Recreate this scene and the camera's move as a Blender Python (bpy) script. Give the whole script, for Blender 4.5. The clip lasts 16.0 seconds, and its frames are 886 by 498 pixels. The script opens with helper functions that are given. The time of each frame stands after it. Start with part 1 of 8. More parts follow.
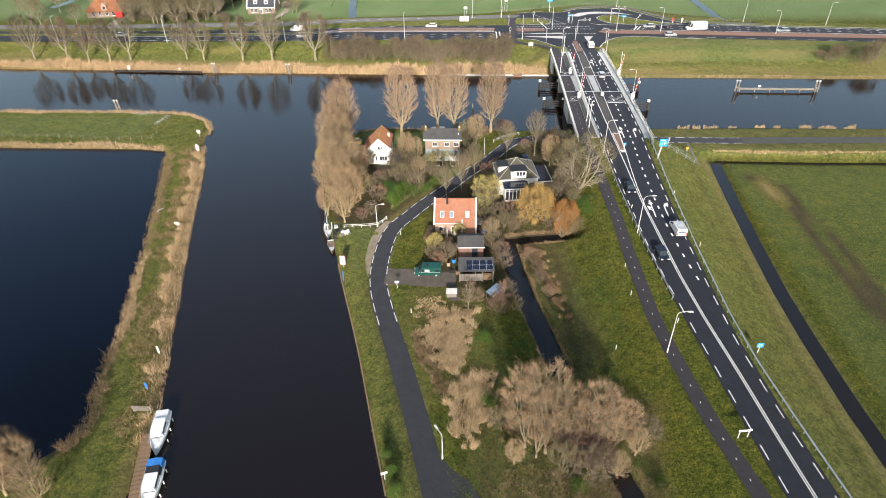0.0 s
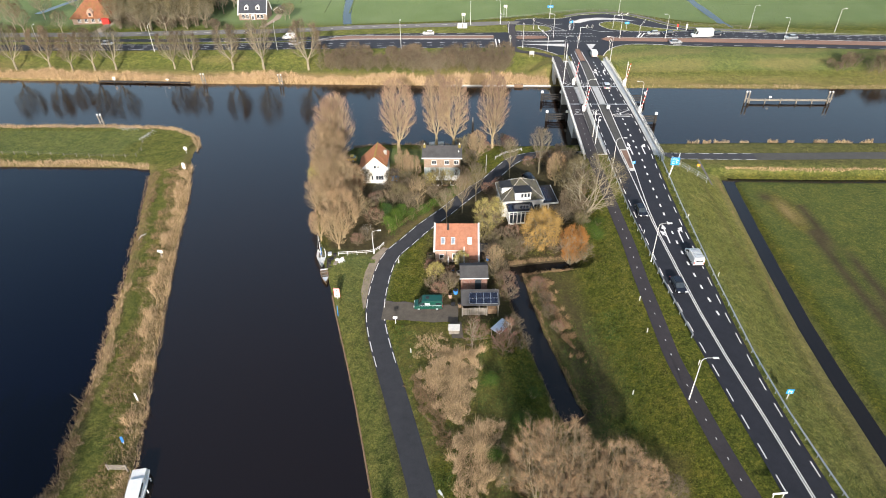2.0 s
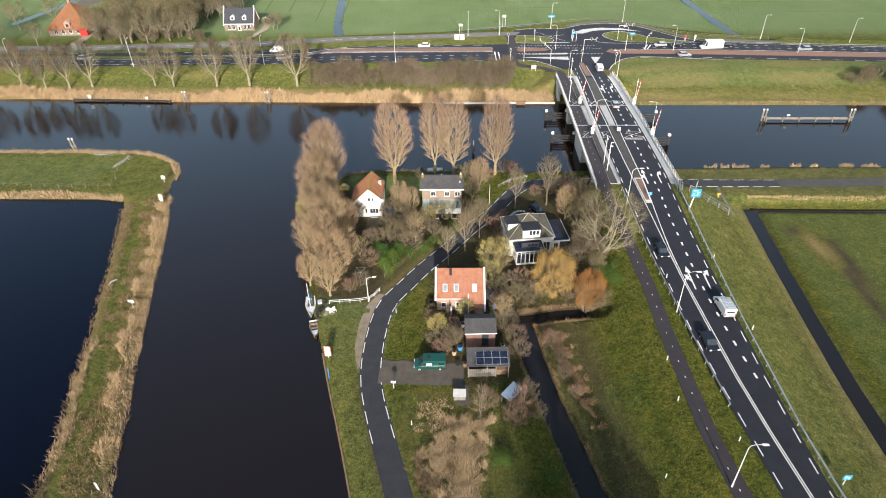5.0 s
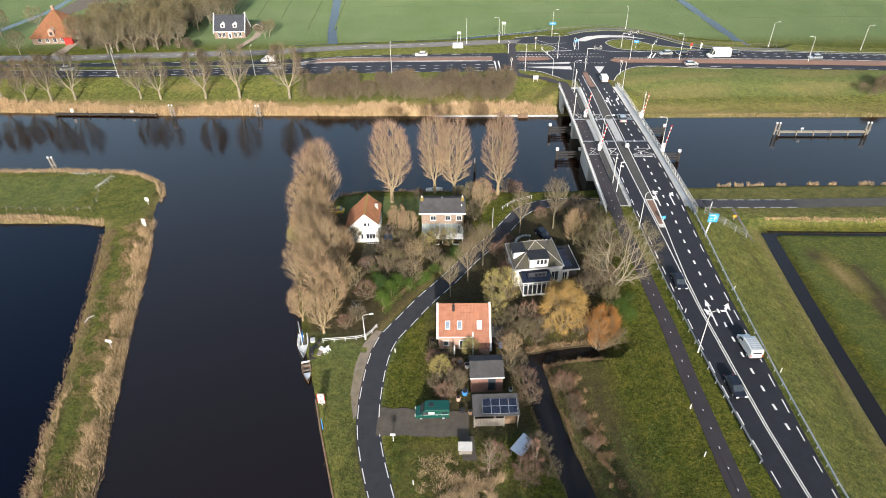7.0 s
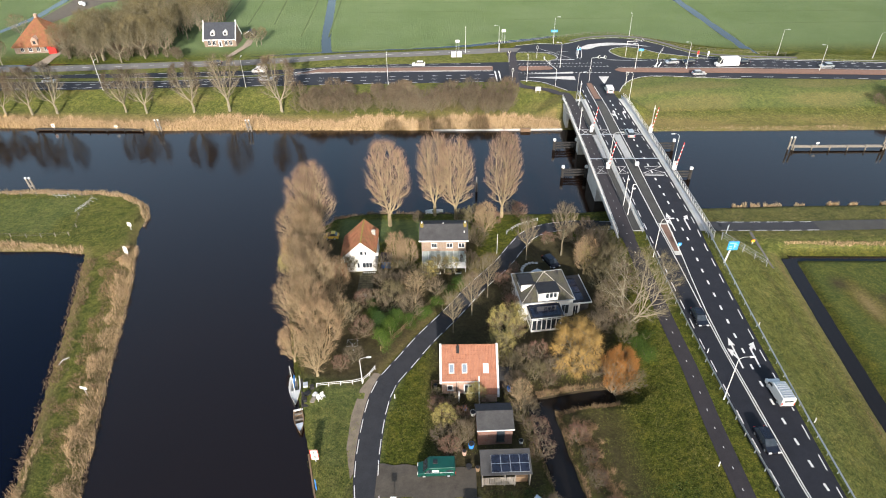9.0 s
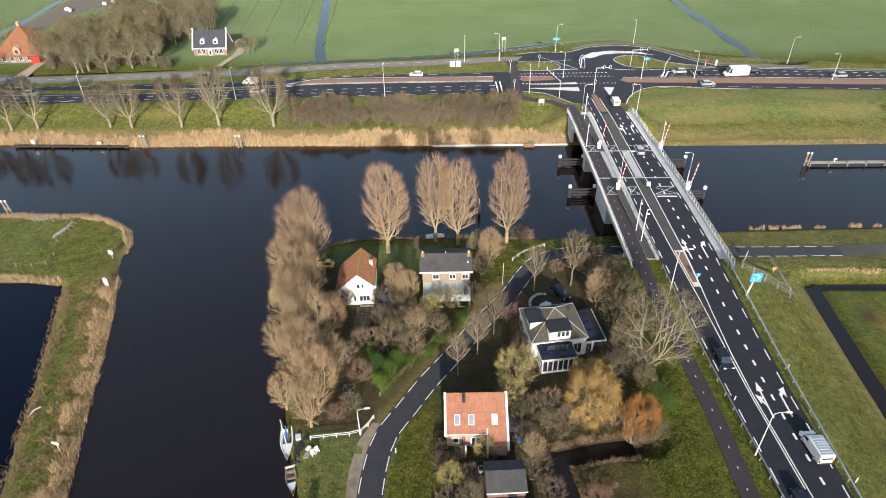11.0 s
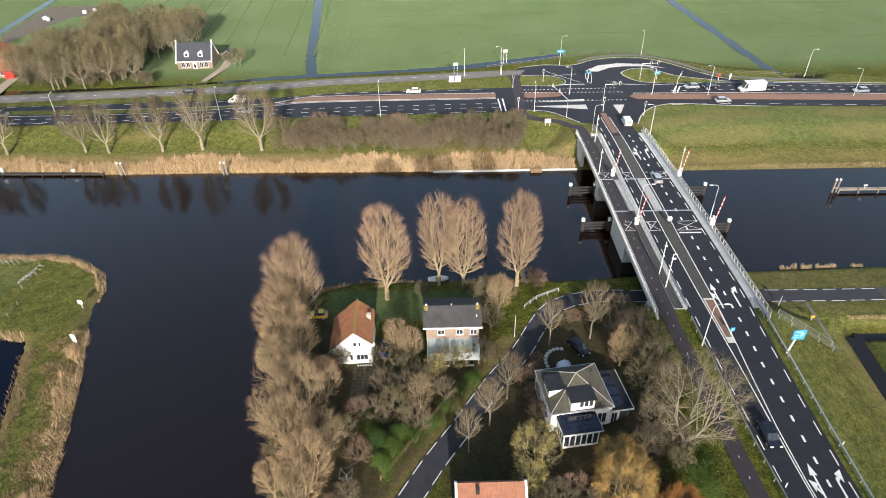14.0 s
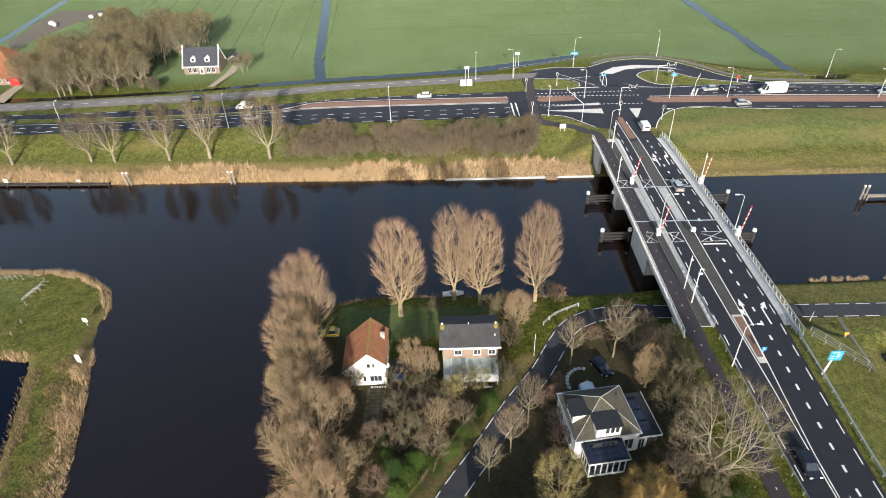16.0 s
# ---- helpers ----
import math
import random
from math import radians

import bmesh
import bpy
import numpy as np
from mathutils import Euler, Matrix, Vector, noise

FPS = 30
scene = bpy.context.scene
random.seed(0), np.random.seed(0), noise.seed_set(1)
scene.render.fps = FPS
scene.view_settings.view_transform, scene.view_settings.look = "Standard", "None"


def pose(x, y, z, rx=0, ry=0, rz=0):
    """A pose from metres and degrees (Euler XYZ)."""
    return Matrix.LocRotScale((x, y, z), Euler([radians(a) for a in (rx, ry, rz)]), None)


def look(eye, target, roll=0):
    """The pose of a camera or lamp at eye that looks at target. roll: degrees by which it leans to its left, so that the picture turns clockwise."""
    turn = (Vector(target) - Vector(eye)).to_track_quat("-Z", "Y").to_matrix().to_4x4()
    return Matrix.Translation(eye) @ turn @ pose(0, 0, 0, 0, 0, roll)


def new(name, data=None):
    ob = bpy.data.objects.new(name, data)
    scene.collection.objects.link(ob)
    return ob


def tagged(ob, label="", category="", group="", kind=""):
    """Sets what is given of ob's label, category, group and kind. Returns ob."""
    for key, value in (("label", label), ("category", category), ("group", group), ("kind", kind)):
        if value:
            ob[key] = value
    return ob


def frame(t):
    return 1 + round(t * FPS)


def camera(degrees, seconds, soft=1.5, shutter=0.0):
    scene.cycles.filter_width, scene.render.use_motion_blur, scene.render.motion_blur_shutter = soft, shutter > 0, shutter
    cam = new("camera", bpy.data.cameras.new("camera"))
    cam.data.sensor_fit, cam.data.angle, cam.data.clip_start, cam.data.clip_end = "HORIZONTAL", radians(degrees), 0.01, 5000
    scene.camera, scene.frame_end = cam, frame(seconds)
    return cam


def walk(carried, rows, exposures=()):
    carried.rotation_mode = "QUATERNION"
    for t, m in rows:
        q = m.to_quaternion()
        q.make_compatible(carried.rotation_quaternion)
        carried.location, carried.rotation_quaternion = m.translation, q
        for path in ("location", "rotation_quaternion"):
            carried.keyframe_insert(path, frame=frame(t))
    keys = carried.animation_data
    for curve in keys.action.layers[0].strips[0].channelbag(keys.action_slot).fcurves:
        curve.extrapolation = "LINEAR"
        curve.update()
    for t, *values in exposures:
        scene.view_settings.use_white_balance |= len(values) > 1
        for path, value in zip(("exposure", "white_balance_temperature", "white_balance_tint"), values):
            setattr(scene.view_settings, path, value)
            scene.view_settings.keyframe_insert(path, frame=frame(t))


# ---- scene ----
cam = camera(71.6, 16.0, soft=1.0)
PATH = [
    (0, (0.488, 0.075, 73.971), (-1.557, 32.555, 50.728), -1.03),
    (0.5, (0.121, 2.492, 74.043), (-1.859, 34.970, 50.789), -1.03),
    (1, (-0.241, 4.911, 74.106), (-2.157, 37.387, 50.843), -1.02),
    (1.5, (-0.599, 7.330, 74.160), (-2.450, 39.806, 50.891), -1.02),
    (2, (-0.952, 9.751, 74.208), (-2.739, 42.227, 50.933), -1.02),
    (2.5, (-1.302, 12.172, 74.250), (-3.023, 44.650, 50.970), -1.02),
    (3, (-1.647, 14.595, 74.286), (-3.304, 47.074, 51.003), -1.03),
    (3.5, (-1.989, 17.018, 74.318), (-3.582, 49.500, 51.033), -1.03),
    (4, (-2.328, 19.441, 74.347), (-3.856, 51.926, 51.060), -1.03),
    (6.5, (-3.986, 31.566, 74.475), (-5.191, 64.063, 51.182), -1.07),
    (7, (-4.312, 33.991, 74.504), (-5.452, 66.490, 51.210), -1.07),
    (7.5, (-4.637, 36.417, 74.536), (-5.712, 68.917, 51.240), -1.08),
    (8, (-4.961, 38.842, 74.572), (-5.971, 71.342, 51.273), -1.09),
    (8.5, (-5.284, 41.267, 74.614), (-6.230, 73.766, 51.311), -1.10),
    (9, (-5.607, 43.691, 74.661), (-6.488, 76.189, 51.354), -1.11),
    (11.5, (-7.229, 55.806, 75.024), (-7.786, 88.275, 51.669), -1.15),
    (12, (-7.556, 58.227, 75.127), (-8.048, 90.685, 51.757), -1.16),
    (12.5, (-7.886, 60.646, 75.244), (-8.312, 93.092, 51.856), -1.17),
    (13, (-8.217, 63.064, 75.374), (-8.578, 95.496, 51.966), -1.18),
    (13.5, (-8.548, 65.500, 75.531), (-8.846, 97.911, 52.091), -1.19),
    (14, (-8.868, 67.857, 75.684), (-9.104, 100.243, 52.213), -1.20),
    (14.5, (-9.216, 70.133, 75.686), (-9.376, 102.533, 52.226), -1.20),
    (15, (-9.663, 71.664, 75.669), (-9.823, 104.044, 52.189), -1.30),
    (15.5, (-10.030, 72.507, 75.664), (-10.490, 104.887, 52.164), -1.70),
    (16, (-10.264, 72.862, 75.606), (-10.984, 105.202, 52.066), -2.00),
]
walk(cam, [(t, look(eye, target, roll)) for t, eye, target, roll in PATH])

# ---- world, sun, exposure ----
world = bpy.data.worlds.new("sky")
scene.world = world
world.use_nodes = True
SUN_EL, SUN_AZ = radians(19.5), radians(180.0 - 4.0)
wn = world.node_tree.nodes
sky = wn.new("ShaderNodeTexSky")
sky.sky_type = "NISHITA"
sky.sun_disc = False
sky.sun_elevation, sky.sun_rotation = SUN_EL, SUN_AZ
sky.air_density, sky.dust_density, sky.ozone_density = 1.3, 2.2, 1.5
wn["Background"].inputs["Strength"].default_value = 0.15
world.node_tree.links.new(sky.outputs[0], wn["Background"].inputs["Color"])
sun_data = bpy.data.lights.new("sun", "SUN")
sun_data.energy, sun_data.angle, sun_data.color = 4.1, radians(0.6), (1.0, 0.935, 0.885)
sun = new("sun", sun_data)
sun.matrix_world = look((10, -100, 100 * math.tan(SUN_EL)), (3, 0, 0))
scene.view_settings.exposure = 0.84


# ---- materials ----
def material(name, rough=0.8, metal=0.0, spec=0.3):
    m = bpy.data.materials.new(name)
    m.use_nodes = True
    nodes, links = m.node_tree.nodes, m.node_tree.links
    b = nodes["Principled BSDF"]
    b.inputs["Roughness"].default_value, b.inputs["Metallic"].default_value = rough, metal
    b.inputs["Specular IOR Level"].default_value = spec
    b.inputs["Diffuse Roughness"].default_value = 1.0 if rough >= 0.7 else 0.3
    return m, nodes, links, b


def noise_node(nodes, links, scale, detail=4.0, rough=0.6, coord="Object", stretch=None):
    n = nodes.new("ShaderNodeTexNoise")
    n.inputs["Scale"].default_value, n.inputs["Detail"].default_value, n.inputs["Roughness"].default_value = scale, detail, rough
    tc = nodes.new("ShaderNodeTexCoord")
    src = tc.outputs[coord]
    if stretch:
        mp = nodes.new("ShaderNodeMapping")
        mp.inputs["Scale"].default_value = stretch
        links.new(src, mp.inputs["Vector"])
        src = mp.outputs["Vector"]
    links.new(src, n.inputs["Vector"])
    return n.outputs["Fac"]


def ramp(nodes, links, fac, stops):
    r = nodes.new("ShaderNodeValToRGB")
    while len(r.color_ramp.elements) < len(stops):
        r.color_ramp.elements.new(0.5)
    for e, (p, c) in zip(r.color_ramp.elements, stops):
        e.position, e.color = p, (*c, 1)
    links.new(fac, r.inputs["Fac"])
    return r.outputs["Color"]


def mix(nodes, links, fac, a, b, blend="MIX"):
    n = nodes.new("ShaderNodeMix")
    n.data_type, n.blend_type = "RGBA", blend
    for value, sock in ((fac, n.inputs[0]), (a, n.inputs[6]), (b, n.inputs[7])):
        if isinstance(value, bpy.types.NodeSocket):
            links.new(value, sock)
        elif isinstance(value, (int, float)):
            sock.default_value = value
        else:
            sock.default_value = (*value, 1)
    return n.outputs[2]


def bump(nodes, links, b, height, strength=0.4, distance=0.1):
    n = nodes.new("ShaderNodeBump")
    n.inputs["Strength"].default_value, n.inputs["Distance"].default_value = strength, distance
    links.new(height, n.inputs["Height"])
    links.new(n.outputs["Normal"], b.inputs["Normal"])


def plain(name, dark, light, scale=3.0, rough=0.8, metal=0.0, spec=0.3, bumps=0.0, vary=0.0, stretch=None):
    """Two tones mottled at two sizes, with optional relief and object-to-object variation."""
    m, nodes, links, b = material(name, rough, metal, spec)
    big = noise_node(nodes, links, scale, 5.0, 0.65, stretch=stretch)
    c = ramp(nodes, links, big, [(0.3, dark), (0.7, light)])
    small = noise_node(nodes, links, scale * 9.0, 2.0)
    c = mix(nodes, links, 0.35, c, ramp(nodes, links, small, [(0.25, tuple(v * 0.6 for v in dark)), (0.75, light)]))
    if vary:
        info = nodes.new("ShaderNodeObjectInfo")
        shade = ramp(nodes, links, info.outputs["Random"], [(0.0, (1 - vary,) * 3), (1.0, (1 + vary * 0.3,) * 3)])
        c = mix(nodes, links, 1.0, c, shade, "MULTIPLY")
    links.new(c, b.inputs["Base Color"])
    if bumps:
        bump(nodes, links, b, small, bumps, 0.05)
    return m


def twig_material(name, dark, light):
    """Bark and twigs: every twig has its own tone."""
    m, nodes, links, b = material(name, 0.85, 0.0, 0.2)
    geo = nodes.new("ShaderNodeNewGeometry")
    c = ramp(nodes, links, geo.outputs["Random Per Island"], [(0.0, dark), (1.0, light)])
    info = nodes.new("ShaderNodeObjectInfo")
    c = mix(nodes, links, 1.0, c, ramp(nodes, links, info.outputs["Random"], [(0.0, (0.78, 0.78, 0.78)), (1.0, (1.1, 1.05, 1.0))]), "MULTIPLY")
    links.new(c, b.inputs["Base Color"])
    return m


def ground_material():
    m, nodes, links, b = material("ground_cover", 0.95, 0.0, 0.15)
    att = nodes.new("ShaderNodeAttribute")
    att.attribute_name = "cover"
    sep = nodes.new("ShaderNodeSeparateColor")
    links.new(att.outputs["Color"], sep.inputs["Color"])
    wide = noise_node(nodes, links, 0.035, 4.0, 0.6)
    patch = noise_node(nodes, links, 0.22, 5.0, 0.7)
    fine = noise_node(nodes, links, 2.1, 6.0, 0.8)
    grain = noise_node(nodes, links, 6.0, 3.0, 0.7)
    rough = ramp(nodes, links, patch, [(0.30, (0.046, 0.064, 0.008)), (0.5, (0.081, 0.091, 0.012)), (0.70, (0.154, 0.134, 0.024))])
    rough = mix(nodes, links, 0.55, rough, ramp(nodes, links, fine, [(0.38, (0.009, 0.016, 0.002)), (0.50, (0.058, 0.078, 0.009)), (0.62, (0.182, 0.174, 0.033))]))
    # field green, made paler and bluer: the far fields' haze is in this colour
    lush = ramp(nodes, links, wide, [(0.3, (0.098, 0.148, 0.066)), (0.7, (0.148, 0.198, 0.102))])
    lush = mix(nodes, links, 0.35, lush, ramp(nodes, links, fine, [(0.34, (0.052, 0.092, 0.018)), (0.66, (0.150, 0.180, 0.055))]))
    mown = ramp(nodes, links, patch, [(0.30, (0.080, 0.106, 0.026)), (0.5, (0.116, 0.136, 0.038)), (0.70, (0.192, 0.184, 0.070))])
    mown = mix(nodes, links, 0.45, mown, ramp(nodes, links, fine, [(0.38, (0.030, 0.044, 0.009)), (0.50, (0.122, 0.136, 0.032)), (0.62, (0.280, 0.255, 0.088))]))
    rough = mix(nodes, links, att.outputs["Alpha"], rough, mown)
    rough = mix(nodes, links, 0.55, rough, ramp(nodes, links, grain, [(0.38, (0.2, 0.22, 0.2)), (0.58, (1.5, 1.45, 1.35))]), "MULTIPLY")
    tussock = noise_node(nodes, links, 0.75, 3.0, 0.75)
    rough = mix(nodes, links, 0.8, rough, ramp(nodes, links, tussock, [(0.36, (0.55, 0.60, 0.55)), (0.50, (0.95, 0.95, 0.95)), (0.66, (1.35, 1.22, 1.15))]), "MULTIPLY")
    c = mix(nodes, links, sep.outputs["Green"], rough, lush)
    dry = ramp(nodes, links, fine, [(0.3, (0.120, 0.085, 0.036)), (0.7, (0.330, 0.245, 0.115))])
    c = mix(nodes, links, sep.outputs["Red"], c, dry)
    soil = ramp(nodes, links, patch, [(0.3, (0.034, 0.025, 0.016)), (0.7, (0.085, 0.062, 0.038))])
    soil = mix(nodes, links, 0.4, soil, ramp(nodes, links, fine, [(0.3, (0.018, 0.017, 0.009)), (0.7, (0.105, 0.086, 0.045))]))
    c = mix(nodes, links, sep.outputs["Blue"], c, soil)
    links.new(c, b.inputs["Base Color"])
    add = nodes.new("ShaderNodeMath")
    links.new(fine, add.inputs[0]), links.new(grain, add.inputs[1])
    bump(nodes, links, b, add.outputs[0], 1.0, 0.38)
    return m


def asphalt_material(name, dark, light, scale=0.6):
    m, nodes, links, b = material(name, 0.75, 0.0, 0.25)
    wide = noise_node(nodes, links, scale, 5.0, 0.7)
    grain = noise_node(nodes, links, 14.0, 3.0, 0.7)
    c = ramp(nodes, links, wide, [(0.3, dark), (0.7, light)])
    c = mix(nodes, links, 0.3, c, ramp(nodes, links, grain, [(0.3, tuple(v * 0.6 for v in dark)), (0.7, tuple(v * 1.5 for v in light))]))
    links.new(c, b.inputs["Base Color"])
    bump(nodes, links, b, grain, 0.25, 0.02)
    return m


def water_material(name, tint, rough, ripple, ripple_scale, gloss=0.65):
    m, nodes, links, b = material(name, rough, 0.0, gloss)
    b.inputs["IOR"].default_value = 1.33
    wide = noise_node(nodes, links, 0.03, 3.0, 0.6)
    links.new(ramp(nodes, links, wide, [(0.3, tint), (0.7, tuple(v * 1.35 for v in tint))]), b.inputs["Base Color"])
    small = noise_node(nodes, links, ripple_scale, 4.0, 0.6, stretch=(1.0, 2.2, 1.0))
    bump(nodes, links, b, small, ripple, 0.06)
    return m


def tile_material(name, dark, light, row, col, rough=0.75, moss=None):
    """Roof tiles: fine courses as relief, tiles of differing tone, moss."""
    m, nodes, links, b = material(name, rough, 0.0, 0.3)
    tc = nodes.new("ShaderNodeTexCoord")
    wave = nodes.new("ShaderNodeTexWave")
    wave.bands_direction, wave.wave_profile = "X", "SIN"
    wave.inputs["Scale"].default_value = 0.314 / col
    links.new(tc.outputs["Object"], wave.inputs["Vector"])
    wave2 = nodes.new("ShaderNodeTexWave")
    wave2.bands_direction, wave2.wave_profile = "Z", "SAW"
    wave2.inputs["Scale"].default_value = 0.314 / row
    links.new(tc.outputs["Object"], wave2.inputs["Vector"])
    big = noise_node(nodes, links, 0.9, 5.0, 0.7)
    fine = noise_node(nodes, links, 7.0, 2.0, 0.6)
    c = ramp(nodes, links, big, [(0.3, dark), (0.7, light)])
    c = mix(nodes, links, 0.35, c, ramp(nodes, links, fine, [(0.3, tuple(v * 0.55 for v in dark)), (0.7, light)]))
    if moss:
        patch = noise_node(nodes, links, 0.55, 6.0, 0.75)
        c = mix(nodes, links, ramp(nodes, links, patch, [(0.50, (0, 0, 0)), (0.66, (0.75, 0.75, 0.75))]), c, moss)
    links.new(c, b.inputs["Base Color"])
    add = nodes.new("ShaderNodeMath")
    links.new(wave.outputs["Fac"], add.inputs[0]), links.new(wave2.outputs["Fac"], add.inputs[1])
    bump(nodes, links, b, add.outputs[0], 0.8, 0.05)
    return m


def brick_material(name, brick, brick2, mortar):
    m, nodes, links, b = material(name, 0.85, 0.0, 0.2)
    tc = nodes.new("ShaderNodeTexCoord")
    mp = nodes.new("ShaderNodeMapping")
    mp.inputs["Rotation"].default_value = (radians(90), 0, 0)
    links.new(tc.outputs["Object"], mp.inputs["Vector"])
    bt = nodes.new("ShaderNodeTexBrick")
    bt.inputs["Color1"].default_value, bt.inputs["Color2"].default_value, bt.inputs["Mortar"].default_value = (*brick, 1), (*brick2, 1), (*mortar, 1)
    bt.inputs["Scale"].default_value, bt.inputs["Brick Width"].default_value, bt.inputs["Row Height"].default_value, bt.inputs["Mortar Size"].default_value = 1.0, 0.22, 0.065, 0.008
    links.new(mp.outputs["Vector"], bt.inputs["Vector"])
    big = noise_node(nodes, links, 0.8, 5.0, 0.7)
    c = mix(nodes, links, 0.5, bt.outputs["Color"], ramp(nodes, links, big, [(0.3, (0.45, 0.45, 0.45)), (0.7, (1.0, 1.0, 1.0))]), "MULTIPLY")
    links.new(c, b.inputs["Base Color"])
    return m


def glass_material(name, tint=(0.02, 0.025, 0.03), rough=0.05):
    m, nodes, links, b = material(name, rough, 0.0, 0.6)
    streak = noise_node(nodes, links, 1.5, 3.0)
    links.new(ramp(nodes, links, streak, [(0.3, tint), (0.7, tuple(v * 2 for v in tint))]), b.inputs["Base Color"])
    return m


GROUND = ground_material()
ASPHALT = asphalt_material("dark_asphalt", (0.009, 0.0098, 0.0135), (0.0185, 0.0195, 0.026))
ASPHALT_LANE = asphalt_material("lane_asphalt", (0.018, 0.0185, 0.022), (0.034, 0.035, 0.040))
ASPHALT_OLD = asphalt_material("worn_asphalt", (0.060, 0.058, 0.057), (0.110, 0.106, 0.102))
ASPHALT_MID = asphalt_material("grey_surface", (0.030, 0.030, 0.029), (0.052, 0.051, 0.048))
ASPHALT_BIKE = asphalt_material("bike_path_asphalt", (0.019, 0.0165, 0.019), (0.034, 0.030, 0.033))
PAVER = plain("red_brown_pavers", (0.10, 0.060, 0.045), (0.17, 0.105, 0.080), 1.2, 0.9)
GRAVEL = plain("gravel_and_mud", (0.13, 0.105, 0.08), (0.24, 0.20, 0.155), 1.0, 0.95, bumps=0.4)
PAINT = plain("road_paint", (0.44, 0.44, 0.44), (0.66, 0.66, 0.65), 2.0, 0.7)
WATER = water_material("canal_water", (0.0062, 0.0028, 0.0016), 0.07, 0.4, 0.5, 0.85)
WATER_POND = water_material("pond_water", (0.0002, 0.0008, 0.0052), 0.06, 0.35, 1.1, 0.32)
WATER_DITCH = water_material("ditch_water", (0.009, 0.0075, 0.0066), 0.06, 0.08, 0.7, 0.5)
CONCRETE = plain("concrete", (0.34, 0.34, 0.33), (0.52, 0.52, 0.50), 0.7, 0.85, bumps=0.1)
MOSSY = plain("mossy_paving", (0.055, 0.055, 0.030), (0.130, 0.115, 0.070), 1.2, 0.9, vary=0.3)
DRIVE = plain("worn_brown_tarmac", (0.050, 0.044, 0.036), (0.095, 0.083, 0.068), 0.8, 0.95, bumps=0.3)
KERB = plain("kerb_concrete", (0.32, 0.32, 0.305), (0.48, 0.48, 0.46), 1.0, 0.85)
WHITE = plain("white_paint", (0.56, 0.56, 0.545), (0.73, 0.73, 0.71), 1.5, 0.5)
PLASTER = plain("white_plaster", (0.50, 0.49, 0.45), (0.76, 0.75, 0.71), 0.8, 0.85)
HIP = plain("pale_hip_mortar", (0.26, 0.25, 0.22), (0.48, 0.46, 0.42), 2.0, 0.9)
STEEL = plain("galvanised_steel", (0.34, 0.37, 0.40), (0.52, 0.55, 0.58), 2.0, 0.45, 0.6)
LAMP_GREY = plain("light_grey_paint", (0.50, 0.51, 0.50), (0.66, 0.67, 0.66), 2.0, 0.5)
DARK_METAL = plain("dark_metal", (0.022, 0.023, 0.026), (0.05, 0.052, 0.056), 3.0, 0.5, 0.3)
BLACK = plain("black_rubber", (0.012, 0.012, 0.013), (0.03, 0.03, 0.032), 4.0, 0.7)
RED = plain("red_paint", (0.42, 0.025, 0.02), (0.60, 0.04, 0.03), 2.0, 0.5)
BLUE = plain("sign_blue", (0.02, 0.22, 0.52), (0.03, 0.30, 0.66), 2.0, 0.45)
ORANGE = plain("sign_orange", (0.75, 0.26, 0.02), (0.85, 0.34, 0.03), 2.0, 0.5)
YELLOW = plain("yellow_paint", (0.60, 0.42, 0.05), (0.74, 0.54, 0.10), 2.0, 0.4)
PAINT_WORN = plain("worn_road_paint", (0.20, 0.205, 0.21), (0.44, 0.44, 0.435), 1.2, 0.8)
PLATE = plain("bare_deck_plate", (0.26, 0.265, 0.265), (0.40, 0.40, 0.39), 0.8, 0.6)
GLASS = glass_material("dark_window_glass")
PANEL = glass_material("solar_glass", (0.008, 0.010, 0.018), 0.12)
ROOF_RED = tile_material("orange_red_roof_tiles", (0.270, 0.112, 0.066), (0.380, 0.180, 0.112), 0.34, 0.24)
ROOF_OLD = tile_material("mossy_red_roof_tiles", (0.15, 0.062, 0.034), (0.32, 0.135, 0.070), 0.34, 0.24, 0.9, (0.13, 0.105, 0.035))
MOSS = plain("yellow_green_moss", (0.13, 0.105, 0.03), (0.26, 0.20, 0.055), 2.0, 0.95, bumps=0.3)
ROOF_GREY = tile_material("weathered_grey_roof_tiles", (0.040, 0.038, 0.032), (0.092, 0.085, 0.068), 0.30, 0.26, 0.85, (0.085, 0.085, 0.040))
ROOF_SLATE = tile_material("dark_roof_tiles", (0.030, 0.034, 0.044), (0.060, 0.066, 0.080), 0.30, 0.26, 0.6)
ROOF_FELT = plain("grey_bitumen_roof", (0.040, 0.040, 0.042), (0.078, 0.077, 0.078), 0.6, 0.9)
ROOF_BLACK = plain("black_bitumen_roof", (0.012, 0.012, 0.014), (0.028, 0.028, 0.032), 0.8, 0.55)
BRICK = brick_material("pale_red_brick", (0.36, 0.20, 0.14), (0.44, 0.27, 0.19), (0.42, 0.38, 0.33))
BRICK_DARK = brick_material("dark_brown_brick", (0.16, 0.075, 0.055), (0.21, 0.10, 0.075), (0.20, 0.17, 0.15))
BRICK_BROWN = brick_material("brown_brick", (0.24, 0.165, 0.115), (0.31, 0.215, 0.15), (0.34, 0.30, 0.26))
WOOD_GREY = plain("weathered_grey_wood", (0.13, 0.115, 0.095), (0.26, 0.235, 0.20), 1.4, 0.9, stretch=(6, 6, 0.8))
WOOD_BROWN = plain("brown_wood", (0.13, 0.085, 0.05), (0.24, 0.16, 0.10), 1.4, 0.85)
WOOD_TAR = plain("tarred_timber", (0.018, 0.017, 0.016), (0.045, 0.042, 0.040), 2.0, 0.8)
